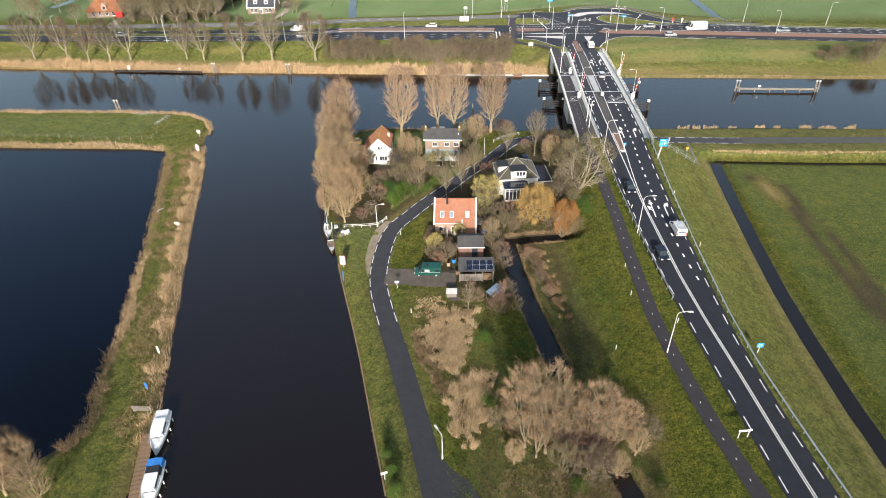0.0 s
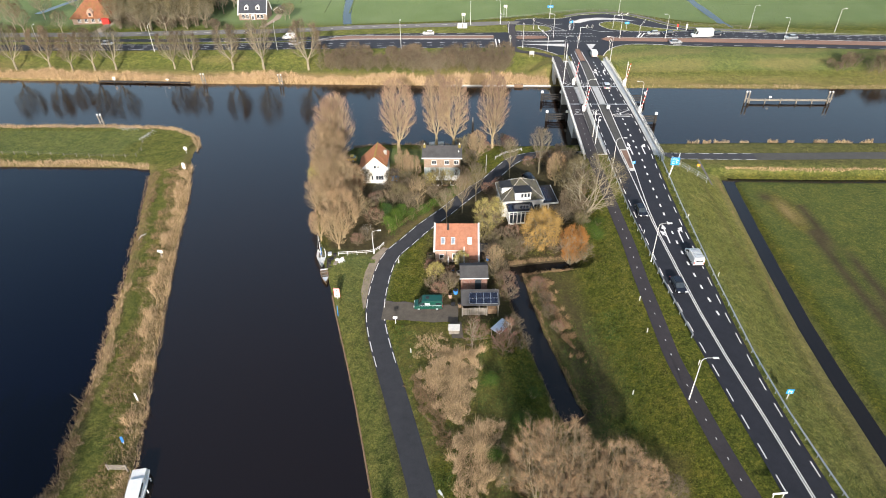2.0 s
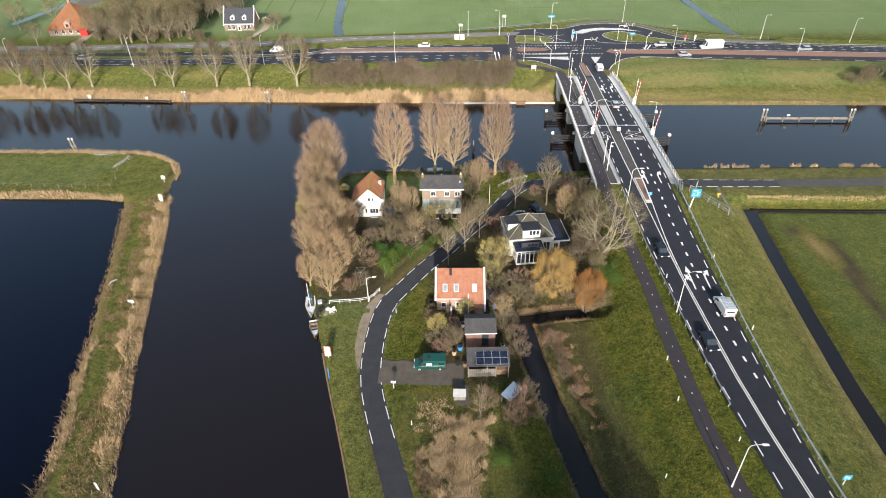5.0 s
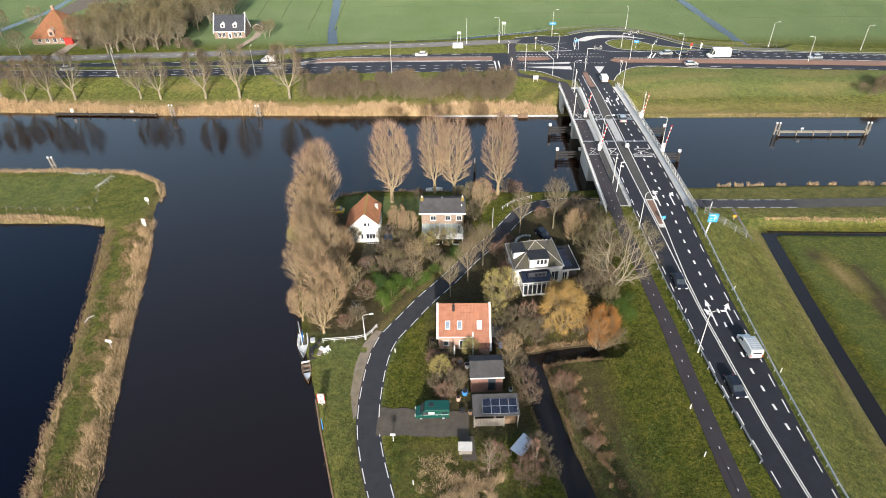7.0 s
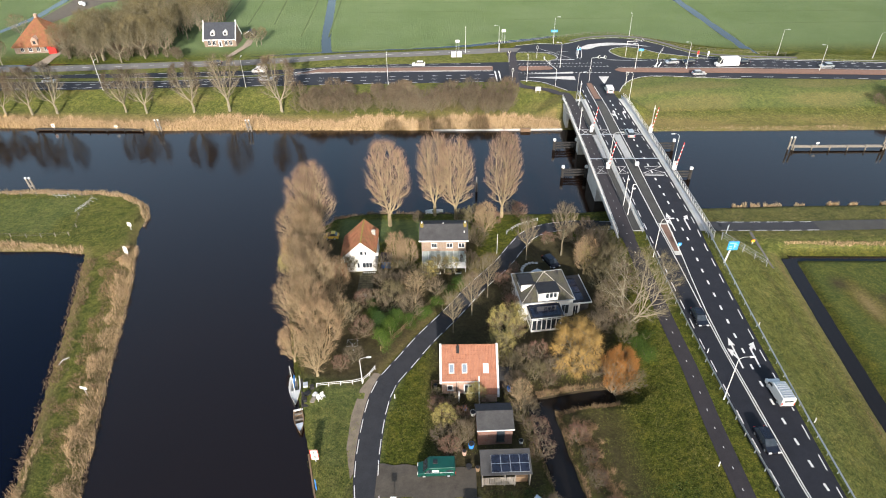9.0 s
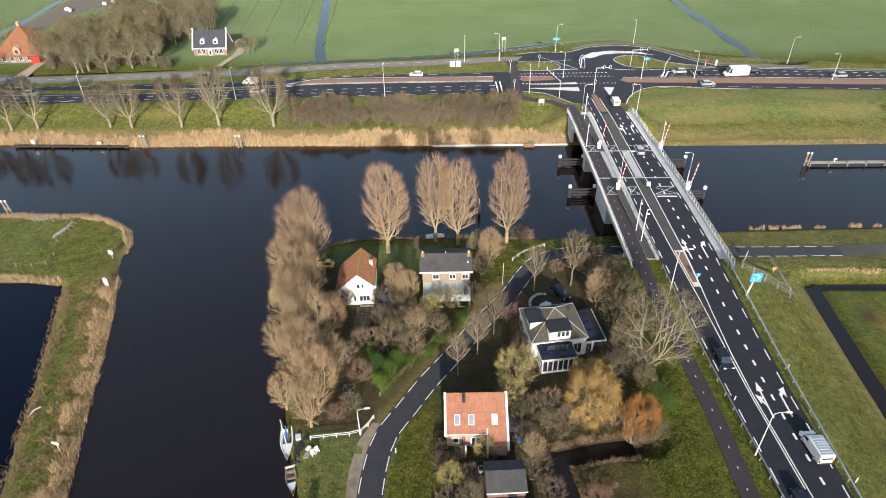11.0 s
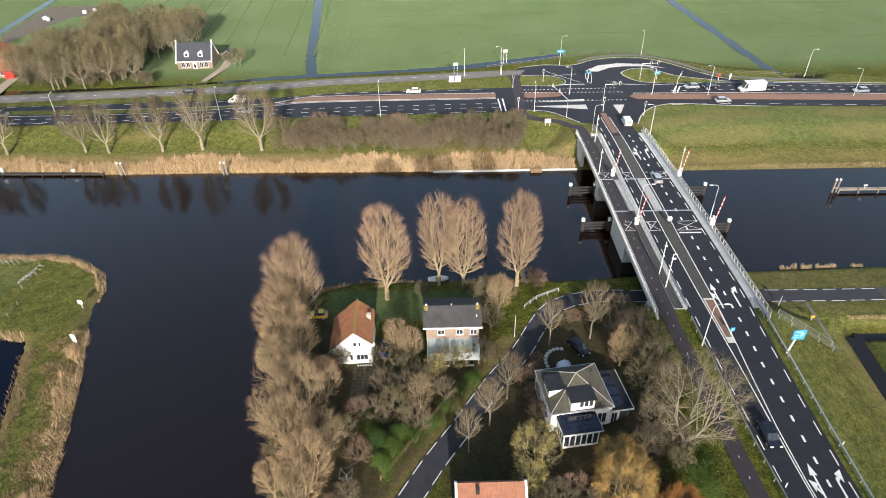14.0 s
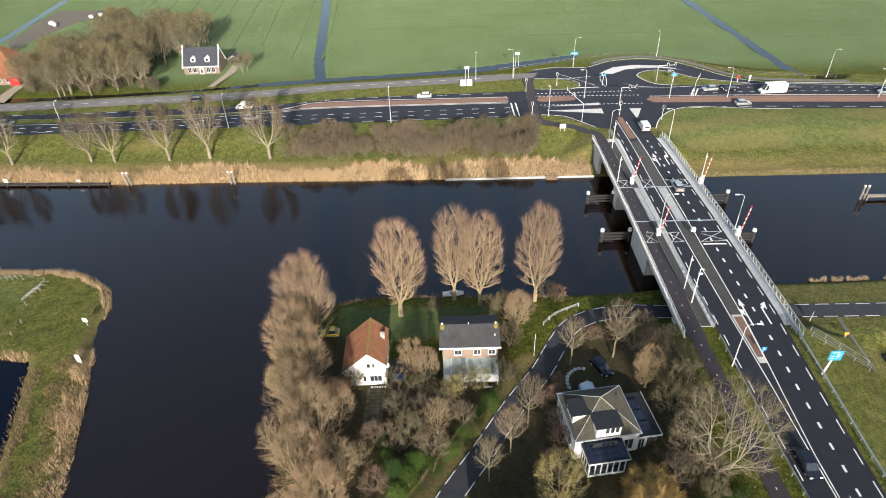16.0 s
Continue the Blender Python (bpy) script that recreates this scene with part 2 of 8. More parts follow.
CORRUGATED = plain("translucent_corrugated_sheet", (0.22, 0.26, 0.23), (0.45, 0.49, 0.45), 0.9, 0.5)
TIN = plain("pale_metal_sheet", (0.50, 0.55, 0.60), (0.66, 0.70, 0.74), 1.0, 0.4, 0.3)
BARK = plain("grey_green_bark", (0.110, 0.092, 0.058), (0.230, 0.195, 0.128), 1.5, 0.95)
BARK_GOLD = plain("pale_golden_bark", (0.20, 0.155, 0.086), (0.37, 0.295, 0.175), 1.5, 0.95)
BARK_PALE = plain("pale_bark", (0.16, 0.140, 0.095), (0.30, 0.265, 0.190), 1.5, 0.95)
TWIG = twig_material("brown_twigs", (0.105, 0.070, 0.052), (0.330, 0.228, 0.170))
TWIG_TAN = twig_material("tan_twigs", (0.115, 0.080, 0.050), (0.365, 0.262, 0.165))
TWIG_GREY = twig_material("grey_brown_twigs", (0.058, 0.045, 0.031), (0.185, 0.147, 0.103))
TWIG_ORANGE = twig_material("orange_twigs", (0.24, 0.105, 0.028), (0.48, 0.240, 0.080))
TWIG_OCHRE = twig_material("ochre_twigs", (0.22, 0.140, 0.040), (0.46, 0.310, 0.110))
TWIG_OLIVE = twig_material("olive_twigs", (0.16, 0.142, 0.042), (0.40, 0.355, 0.135))
TWIG_MOSSY = twig_material("mossy_olive_twigs", (0.062, 0.055, 0.026), (0.205, 0.178, 0.098))
TWIG_RED = twig_material("reddish_twigs", (0.11, 0.064, 0.048), (0.24, 0.145, 0.108))
LEAF = twig_material("evergreen_leaves", (0.020, 0.050, 0.008), (0.095, 0.150, 0.026))
LEAF_DARK = twig_material("dark_evergreen_leaves", (0.015, 0.040, 0.010), (0.055, 0.100, 0.025))
REED = twig_material("dry_reed", (0.20, 0.145, 0.083), (0.62, 0.470, 0.285))
REED_BROWN = twig_material("brown_dead_stalks", (0.12, 0.080, 0.045), (0.34, 0.240, 0.140))
GRASS = twig_material("grass_tufts", (0.045, 0.066, 0.011), (0.240, 0.220, 0.062))
GROOVE = plain("dark_wet_grass", (0.045, 0.070, 0.022), (0.085, 0.110, 0.040), 0.5, 0.95)
GRASS_GREEN = twig_material("green_weeds", (0.030, 0.070, 0.012), (0.100, 0.160, 0.035))
SKYLIGHT = plain("skylight_glass", (0.16, 0.20, 0.25), (0.26, 0.31, 0.37), 1.0, 0.15, 0.0, 0.6)
CAR_GREEN = plain("green_car_paint", (0.004, 0.050, 0.038), (0.007, 0.070, 0.052), 1.0, 0.3, 0.0, 0.5)
CAR_WHITE = plain("white_car_paint", (0.66, 0.66, 0.65), (0.76, 0.76, 0.75), 1.0, 0.3, 0.0, 0.5)
CAR_DARK = plain("dark_blue_car_paint", (0.012, 0.015, 0.024), (0.022, 0.026, 0.038), 1.0, 0.25, 0.3, 0.5)
CAR_SILVER = plain("silver_car_paint", (0.36, 0.39, 0.42), (0.46, 0.49, 0.52), 1.0, 0.3, 0.5, 0.5)
BOAT_BLUE = plain("blue_canvas", (0.02, 0.13, 0.40), (0.04, 0.20, 0.52), 1.5, 0.8)


# ---- mesh helpers ----
class Geo:
    """Vertices and faces that are gathered into one mesh."""

    def __init__(self):
        self.v, self.f = [], []

    def poly(self, pts):
        n = len(self.v)
        self.v += [tuple(p) for p in pts]
        self.f.append(tuple(range(n, n + len(pts))))
        return self

    def box(self, x0, x1, y0, y1, z0, z1, m=None):
        n = len(self.v)
        pts = [(x, y, z) for z in (z0, z1) for x, y in ((x0, y0), (x1, y0), (x1, y1), (x0, y1))]
        if m is not None:
            pts = [tuple(m @ Vector(p)) for p in pts]
        self.v += pts
        self.f += [tuple(n + i for i in q) for q in ((3, 2, 1, 0), (4, 5, 6, 7), (0, 1, 5, 4), (1, 2, 6, 5), (2, 3, 7, 6), (3, 0, 4, 7))]
        return self

    def slab(self, pts, thick):
        """A plate under the outline pts, thick downwards."""
        n, k = len(self.v), len(pts)
        self.v += [tuple(p) for p in pts] + [(p[0], p[1], p[2] - thick) for p in pts]
        self.f += [tuple(range(n, n + k)), tuple(range(n + 2 * k - 1, n + k - 1, -1))]
        self.f += [(n + i, n + k + i, n + k + (i + 1) % k, n + (i + 1) % k) for i in range(k)]
        return self

    def prism(self, outline, a, b, axis="y"):
        """An outline (pairs) drawn out from a to b along an axis; for y the pairs are x, z; for x they are y, z; for z x, y."""
        def at(p, s):
            return (p[0], s, p[1]) if axis == "y" else (s, p[0], p[1]) if axis == "x" else (p[0], p[1], s)
        n, k = len(self.v), len(outline)
        self.v += [at(p, a) for p in outline] + [at(p, b) for p in outline]
        self.f += [tuple(range(n + k - 1, n - 1, -1)), tuple(range(n + k, n + 2 * k))]
        self.f += [(n + i, n + (i + 1) % k, n + k + (i + 1) % k, n + k + i) for i in range(k)]
        return self

    def tube(self, pts, radii, sides=5, cap=True):
        n0, pts = len(self.v), [Vector(p) for p in pts]
        for i, p in enumerate(pts):
            d = (pts[min(i + 1, len(pts) - 1)] - pts[max(i - 1, 0)]).normalized()
            u = d.orthogonal().normalized()
            w = d.cross(u)
            for k in range(sides):
                a = 2 * math.pi * k / sides
                self.v.append(tuple(p + (u * math.cos(a) + w * math.sin(a)) * radii[i]))
        for i in range(len(pts) - 1):
            for k in range(sides):
                a, b = n0 + i * sides + k, n0 + i * sides + (k + 1) % sides
                self.f.append((a, b, b + sides, a + sides))
        if cap:
            self.f.append(tuple(n0 + k for k in reversed(range(sides))))
            self.f.append(tuple(n0 + (len(pts) - 1) * sides + k for k in range(sides)))
        return self

    def sliver(self, p, d, side):
        n = len(self.v)
        self.v += [tuple(p - side), tuple(p + side), tuple(p + d)]
        self.f.append((n, n + 1, n + 2))
        return self

    def mesh(self, name, mat, smooth=False):
        me = bpy.data.meshes.new(name)
        me.from_pydata(self.v, [], self.f)
        me.materials.append(mat)
        if smooth:
            me.polygons.foreach_set("use_smooth", [True] * len(me.polygons))
        me.update()
        return me


def part(name, geo, mat, parent=None, label="", smooth=False, at=None):
    ob = new(name, geo if isinstance(geo, bpy.types.Mesh) else geo.mesh(name, mat, smooth))
    ob.parent = parent
    if at is not None:
        ob.matrix_basis = at
    return tagged(ob, label) if label else ob


def thing(name, m, label, category, group="", kind=""):
    ob = new(name)
    ob.empty_display_size = 0.5
    ob.matrix_basis = m
    return tagged(ob, label, category, group, kind)


def arrays_mesh(name, verts, faces, mat):
    """A mesh from arrays of vertices and equal-sided faces."""
    me = bpy.data.meshes.new(name)
    k = faces.shape[1]
    me.vertices.add(len(verts)), me.loops.add(faces.size), me.polygons.add(len(faces))
    me.vertices.foreach_set("co", verts.astype(np.float32).ravel())
    me.loops.foreach_set("vertex_index", faces.astype(np.int32).ravel())
    me.polygons.foreach_set("loop_start", np.arange(0, faces.size, k, dtype=np.int32))
    me.polygons.foreach_set("loop_total", np.full(len(faces), k, dtype=np.int32))
    me.materials.append(mat)
    me.update(calc_edges=True)
    return me


def spline(pts, step):
    """A smooth line through plan points, sampled about every step metres."""
    p = [np.array(q, float) for q in pts]
    p = [2 * p[0] - p[1]] + p + [2 * p[-1] - p[-2]]
    gap = [np.linalg.norm(b - a) for a, b in zip(p, p[1:])]
    out = []
    for i in range(1, len(p) - 2):
        h = gap[i]
        m0, m1 = (p[i + 1] - p[i - 1]) / (gap[i - 1] + h) * h, (p[i + 2] - p[i]) / (h + gap[i + 1]) * h
        n = max(2, int(h / step))
        for s in np.linspace(0, 1, n, endpoint=False):
            out.append((2 * s ** 3 - 3 * s * s + 1) * p[i] + (s ** 3 - 2 * s * s + s) * m0 + (3 * s * s - 2 * s ** 3) * p[i + 1] + (s ** 3 - s * s) * m1)
    return np.array(out + [p[-2]])


def normals(line):
    d = np.gradient(line, axis=0)
    d /= np.linalg.norm(d, axis=1)[:, None]
    return np.stack([d[:, 1], -d[:, 0]], 1)  # to the right of the way


def table(y, rows):
    return np.interp(y, [r[0] for r in rows], [r[1] for r in rows])


def ease(t):
    t = np.clip(t, 0, 1)
    return t * t * (3 - 2 * t)


def inside_distance(x, y, poly):
    """Distance to the outline of a polygon, positive inside."""
    d, odd = np.full(np.shape(x), 1e9), np.zeros(np.shape(x), bool)
    for (ax, ay), (bx, by) in zip(poly, poly[1:] + poly[:1]):
        ex, ey = bx - ax, by - ay
        s = np.clip(((x - ax) * ex + (y - ay) * ey) / (ex * ex + ey * ey), 0, 1)
        d = np.minimum(d, np.hypot(x - ax - s * ex, y - ay - s * ey))
        if ey:
            odd ^= ((ay > y) != (by > y)) & (x < ax + (y - ay) * ex / ey)
    return np.where(odd, d, -d)


def line_distance(x, y, line):
    d = np.full(np.shape(x), 1e9)
    for (ax, ay), (bx, by) in zip(line, line[1:]):
        ex, ey = bx - ax, by - ay
        s = np.clip(((x - ax) * ex + (y - ay) * ey) / (ex * ex + ey * ey), 0, 1)
        d = np.minimum(d, np.hypot(x - ax - s * ex, y - ay - s * ey))
    return d


# ---- the lie of the land (water of the canals lies at z = 0) ----
ROAD_Z = [(-80, 0.9), (20, 2.0), (50, 2.9), (72, 3.6), (104, 4.6), (138, 5.2), (180, 5.7), (208, 5.35), (216, 4.95), (222, 4.45), (228, 4.15), (246, 4.1), (400, 4.1)]
LEFT_LINE = [(-80, 60), (48, 40.8), (57.7, 39.4), (67.3, 38.1), (76.5, 36.9), (88, 35.4), (100, 34.2), (115, 33.4), (129, 32.9), (153, 32.5), (190, 32.4), (225, 33.0)]
MID_LEFT = [(-80, 63.2), (47, 43.9), (55.6, 42.6), (67.6, 41.0), (79.7, 39.2), (90, 38.0), (102, 37.05), (113.4, 36.35), (122.5, 36.05), (133, 35.8), (147, 35.3), (168, 34.7), (190, 34.3), (231, 34.8)]
MID_RIGHT = [(-80, 63.5), (47, 44.2), (55.6, 42.9), (67.6, 41.3), (79.7, 39.5), (90, 38.3), (102, 37.4), (113.4, 36.65), (122.5, 36.5), (132, 36.8), (138.7, 37.1), (147, 37.35), (166, 37.2), (231, 37.1)]
RIGHT_LINE = [(-80, 66.5), (48.9, 46.3), (55.9, 45.2), (65.5, 43.9), (75, 42.9), (90, 42.3), (103, 42.1), (117, 41.9), (131, 42.1), (141, 42.4), (150, 42.8), (166, 42.6), (187, 42.0), (218, 41.2)]
LANE_LINE = [(88, 41.3), (95, 40.4), (101.7, 39.8), (108, 39.4), (117.6, 39.25), (134, 39.4), (143, 39.8), (187, 39.5), (218, 39.0)]
RAIL_RIGHT = [(-80, 68.5), (47.3, 48.0), (53.7, 46.9), (61, 45.7), (70, 44.4), (80, 43.6), (100, 43.2), (107, 43.3), (122, 43.5), (143, 44.2)]
RAIL_LEFT = [(84, 35.2), (100.5, 33.5), (113, 32.7), (121, 32.2), (132, 31.9), (146, 31.7), (160, 31.3), (175, 31.0), (222, 31.0)]
BIKE = [(-80, 55), (46.9, 37.3), (52, 36.0), (57.6, 34.6), (64, 33.3), (70, 32.3), (79.6, 30.9), (99.5, 30.0), (110, 29.9), (117, 29.5), (123, 29.2), (144, 28.3), (219, 27.7)]
LANE_LEFT = [(12, -72), (7.5, -0.5), (2.1, 19), (-1.9, 33), (-5.7, 46.3), (-8.6, 56.2), (-12.8, 69.3), (-15.5, 77.2), (-18.4, 86.1), (-19.6, 91.5), (-20.0, 97.9), (-19.5, 106.5), (-18.2, 111.4), (-15.9, 115.4), (-12.6, 121.1), (-8.1, 127.7), (-3.1, 135.6), (1.9, 142.4), (5.2, 148.2), (8.4, 152.9), (13.0, 155.8), (20, 157.2), (28, 156.9), (52, 156.5), (71, 156.5), (93, 157.2), (180, 160)]
LANE_W = 3.6
BANK_EAST = [(93, -300), (-10.5, 46.5), (-13.9, 57.5), (-18.0, 71.1), (-21.1, 80.6), (-24.9, 91.7), (-26.8, 97.5), (-28.6, 102.5), (-31, 109), (-34, 119), (-37, 130), (-38.5, 142), (-38, 152), (-33, 159), (-25.8, 161.3), (12.6, 161.0), (28, 162), (50, 163.2), (81, 164), (900, 176), (900, -300)]
PENINSULA = [(-20, -300), (-43.0, 36), (-45.1, 45), (-46.3, 55.2), (-47.0, 59), (-48.3, 63), (-49.9, 69), (-52, 75.2), (-54, 82.5), (-56.6, 91), (-59.2, 100), (-62.3, 110.8), (-68, 132), (-73.9, 150), (-75.2, 154.5), (-75.6, 160), (-78.3, 166), (-86, 171.3), (-103, 172.8), (-123.6, 172.3), (-900, 172), (-900, 147), (-108, 147), (-88.5, 147), (-83.5, 146), (-80, 136), (-76.8, 126), (-74.4, 119), (-72.5, 112), (-68.3, 99.6), (-66.2, 91), (-63, 80.6), (-61.3, 74), (-60.5, 68), (-59, 62), (-57.2, 56.8), (-58.3, 53), (-63, 48), (-74, 44), (-90, 40), (-90, -300)]
NORTH = [(-900, 226), (-127, 209.2), (-96, 207.3), (-66, 207.0), (-27, 206), (24, 205.5), (50, 204.2), (104, 203.8), (900, 198), (900, 4000), (-900, 4000)]
PLATEAU = [(-900, 224), (-260, 240), (-147, 252.5), (-106, 256.0), (-53, 262.8), (0, 268.4), (20, 274), (36, 281), (48, 284.5), (56, 284), (66, 277.5), (76, 270.5), (88, 265), (108, 260), (128, 255), (260, 243), (900, 200)]
DITCH_EAST = [(62, 20), (60.3, 45), (59.2, 55), (58.6, 64), (58.2, 80), (58.3, 92), (59.0, 106), (60.2, 124), (61.2, 137), (61.9, 145.3)]
DITCH_EAST2 = [(62.2, 145.4), (66, 145.4), (87, 145.2), (150, 146.4), (400, 152)]
DITCH_HOUSE = [(15.0, 70.5), (14.0, 73), (12.2, 80.8), (10.2, 88.5), (8.6, 97), (7.2, 106.2)]
DITCH_SOUTH = [(34, 20), (22, 48.5), (20.3, 53.5)]
DITCH_ARM = [(7.2, 106.4), (11, 107.3), (15, 108.2), (19, 108.6)]
DITCH_ROAD = [(-400, 262), (-153, 266.9), (-120, 269.1), (-96, 270.8), (-68, 276.6), (-54, 278.2), (-27, 280.9), (-6, 283.8), (12, 289), (36, 296)]
DITCH_FIELD = [(-55, 278), (-58.5, 296), (-69, 380), (-90, 520), (-120, 800)]
DITCH_FIELD2 = [(106, 262), (104.6, 277), (98.5, 369), (88, 500), (70, 800)]
DITCH_FIELD3 = [(-206, 300), (-200.8, 333), (-202.6, 359), (-205.4, 393), (-215, 560)]


def road_z(y):
    return table(y, ROAD_Z)


def lane_right(y):
    pts = [p for p in LANE_LEFT if p[1] < 150]
    return np.interp(y, [p[1] for p in pts], [p[0] for p in pts]) + 4.0


def land(x, y):
    """Height of the ground."""
    x, y = np.asarray(x, float), np.asarray(y, float)

    def bank(d, top, width):
        return np.where(d > 0, top * ease(d / width), np.maximum(-1.8, d * 0.9))
    # south-east: a low dike along the water, lower ground behind it
    past = x - lane_right(y)
    top = 0.75 - 0.65 * ease((past - 2) / 6) * ease((146 - y) / 6)
    top = top - (top + 0.5) * ease((x - 50) / 6) * ease((148.5 - y) / 3.0)
    z = bank(inside_distance(x, y, BANK_EAST), np.maximum(top, 0.05), 1.1)
    east = inside_distance(x, y, BANK_EAST)
    z = np.where(east > 1.1, top, z)
    z = np.maximum(z, bank(inside_distance(x, y, PENINSULA), 0.7, 2.2))
    # the road's embankment, up to the bridge
    left, right = table(y, BIKE) - 2.4, table(y, RAIL_RIGHT) + 0.9
    out = np.maximum(np.maximum(left - x, x - right), 0)
    emb = road_z(y) - 0.12 - out / 2.5 - np.maximum(0, y - 147.5) * 2.5
    z = np.where(y < 152, np.maximum(z, emb), z)
    # north: reed bank, slope, the main road's dike, low polder behind
    dn = inside_distance(x, y, NORTH)
    front = np.where(dn > 0, 0.45 * ease(dn / 1.5) + 0.9 * ease((dn - 3) / 6) + 2.62 * ease((dn - 9) / 13.5), np.maximum(-1.8, dn * 0.9))
    pe = np.interp(x, [p[0] for p in PLATEAU], [p[1] for p in PLATEAU])
    back = 3.97 - 5.07 * ease((y - pe) / 9.0)
    bridge_head = road_z(y) - 0.22 - np.maximum(np.maximum(25.0 - x, x - 45.0), 0) / 2.0 - np.maximum(0, 213 - y) * 2.5
    north = np.minimum(front, back)
    north = np.where((dn > 0) & (y < 226), np.maximum(north, bridge_head), north)
    z = np.maximum(z, np.where(dn > -3, north, -1.8))
    for line, half, low in ((DITCH_EAST, 1.1, -1.55), (DITCH_EAST2, 0.4, -1.5), (DITCH_HOUSE, 1.7, -0.9), (DITCH_ARM, 1.2, -0.9), (DITCH_SOUTH, 1.2, -0.9), (DITCH_ROAD, 2.2, -1.9), (DITCH_FIELD, 1.3, -1.9), (DITCH_FIELD2, 1.3, -1.9), (DITCH_FIELD3, 1.2, -1.9)):
        z = np.minimum(z, low + np.maximum(0, line_distance(x, y, line) - half * 0.75) * 0.9)
    # gentle unevenness
    return z + np.where((z > 0.3) & (y < 226), 0.05 * np.sin(x * 0.9 + 1.3 * np.sin(y * 0.31)) * np.sin(y * 0.7 + x * 0.23), 0)


def ground_at(x, y):
    return float(land(np.array([x]), np.array([y]))[0])


def cover(x, y):
    """Red: dry reed litter; green: mown or grazed; blue: bare soil and leaf litter, by the villa also painted shade."""
    r, g, b = np.zeros_like(x), np.zeros_like(x), np.zeros_like(x)
    dn, dp, de = inside_distance(x, y, NORTH), inside_distance(x, y, PENINSULA), inside_distance(x, y, BANK_EAST)
    r += 0.75 * ease((dn + 2) / 2) * ease((9.5 - dn) / 3) * np.where(x < 24, 1, 0.35)
    b += 0.55 * ease((dn - 10) / 2) * ease((20 - dn) / 3) * ease((x + 56) / 6) * ease((14 - x) / 6)
    r += 0.45 * ease((dp + 1) / 1) * ease((3.0 - dp) / 2.0)
    g += ease((y - 270) / 20)
    g += 0.22 * ease((x - 62.5) / 2) * ease((145 - y) / 2) * (y < 160)
    pitch = inside_distance(x, y, [(-900, 168.5), (-92, 168.0), (-96, 153.5), (-900, 154.5)])
    g += 0.25 * ease((pitch + 0.4) / 0.8)
    lawn = inside_distance(x, y, [(-31, 158), (-3, 157.5), (-3, 150), (-31, 149)])
    g += 0.6 * ease((lawn + 1) / 2)
    g += 0.2 * ease((lane_right(y) + 0.5 - x) / 2) * ease((de - 1.0) / 2) * (y > 95) * (y < 112)
    b += 0.4 * ease((x - 44) / 3) * ease((y - 149) / 3) * ease((166 - y) / 3)
    # wooded gardens
    grove = inside_distance(x, y, [(-38, 152), (-36, 128), (-30, 112), (-21, 110), (-7, 133), (-1, 150), (-4, 152), (-14, 139), (-28, 139), (-30, 150)])
    b += 0.85 * ease((grove + 2) / 3)
    # bare garden soil, widened towards the lane so its dark tone paints the shade there
    yard = inside_distance(x, y, [(-10, 118), (-9, 97), (-2, 90), (7, 91), (6, 104), (20, 110), (24, 147), (16, 152), (9, 150), (1.5, 141), (-4, 131), (-8, 124)])
    b += 0.85 * ease((yard + 2) / 4)
    thicket = inside_distance(x, y, [(9.5, 105), (12, 92), (15, 80), (17, 70), (22, 72), (20.5, 84), (19, 96), (18, 106)])
    b += 0.72 * ease((thicket + 2.5) / 4)
    r += 0.14 * ease((thicket + 2.5) / 4)
    willow = inside_distance(x, y, [(-1, 47), (3, 64), (16, 72), (28, 62), (26, 46), (10, 38)])
    b += 0.4 * ease((willow + 2) / 4)
    r += 0.35 * ease((willow + 2) / 4)
    verge = inside_distance(x, y, [(-7, 62), (-13, 82), (-12, 89), (-4, 90), (4, 84), (6, 66)])
    r += 0.25 * ease((verge + 2) / 3)
    bare = 1.35 * np.exp(-(((x - 70.4 + (y - 130) * 0.12) / 1.7) ** 2 + ((y - 130.0) / 5.5) ** 2))
    r += 0.8 * bare
    g -= 0.8 * bare
    b += 1.0 * np.exp(-(((x - 67.6) / 1.6) ** 2 + ((y - 136.6) / 1.8) ** 2))
    b += 0.35 * ease((1.2 - np.abs(x - 53.6)) / 0.8) * (y < 143)
    for line, half in ((DITCH_EAST, 1.6), (DITCH_EAST2, 1.4), (DITCH_HOUSE, 1.4), (DITCH_ARM, 1.6), (DITCH_SOUTH, 1.3)):
        d = line_distance(x, y, line)
        b += (0.2 if line[0][0] > 50 else 0.6) * ease((half + 1.2 - d) / 1.2)
    for line, half in (([(73.5, 132.6), (75.9, 105.4), (78, 70)], 0.7), ([(71.6, 122), (72.6, 99.1), (74, 70)], 1.1)):
        b += 0.95 * ease((half + 0.6 - line_distance(x, y, line)) / 0.8)
    r += 0.55 * ease((1.9 - np.abs(line_distance(x, y, LANE_LEFT[7:18]) - 1.6)) / 0.8) * (x < lane_right(y) - 4.2) * (y > 112)
    r += 0.35 * ease((2.0 - np.abs(line_distance(x, y, DITCH_EAST) - 2.6)) / 1.5) * (x < 60) * (y < 146)
    # straw-coloured patches on the far dike
    g += 0.3 * (dn > 12) * (y < 236) * ease((x - 44) / 4)
    r += 0.32 * ease(np.sin(x * 0.09 + 2.2 * np.sin(y * 0.21)) * np.sin(y * 0.33 + 1.6 * np.sin(x * 0.07)) * 1.6) * (dn > 0) * (y < 236)
    # paler mown slopes and banks
    edge = line_distance(x, y, [tuple(q) for q in LANE_LEFT[1:10]])
    b += 0.6 * ease((1.0 - edge) / 0.7) * (x < lane_right(y) - LANE_W + 0.4) * (y < 112)
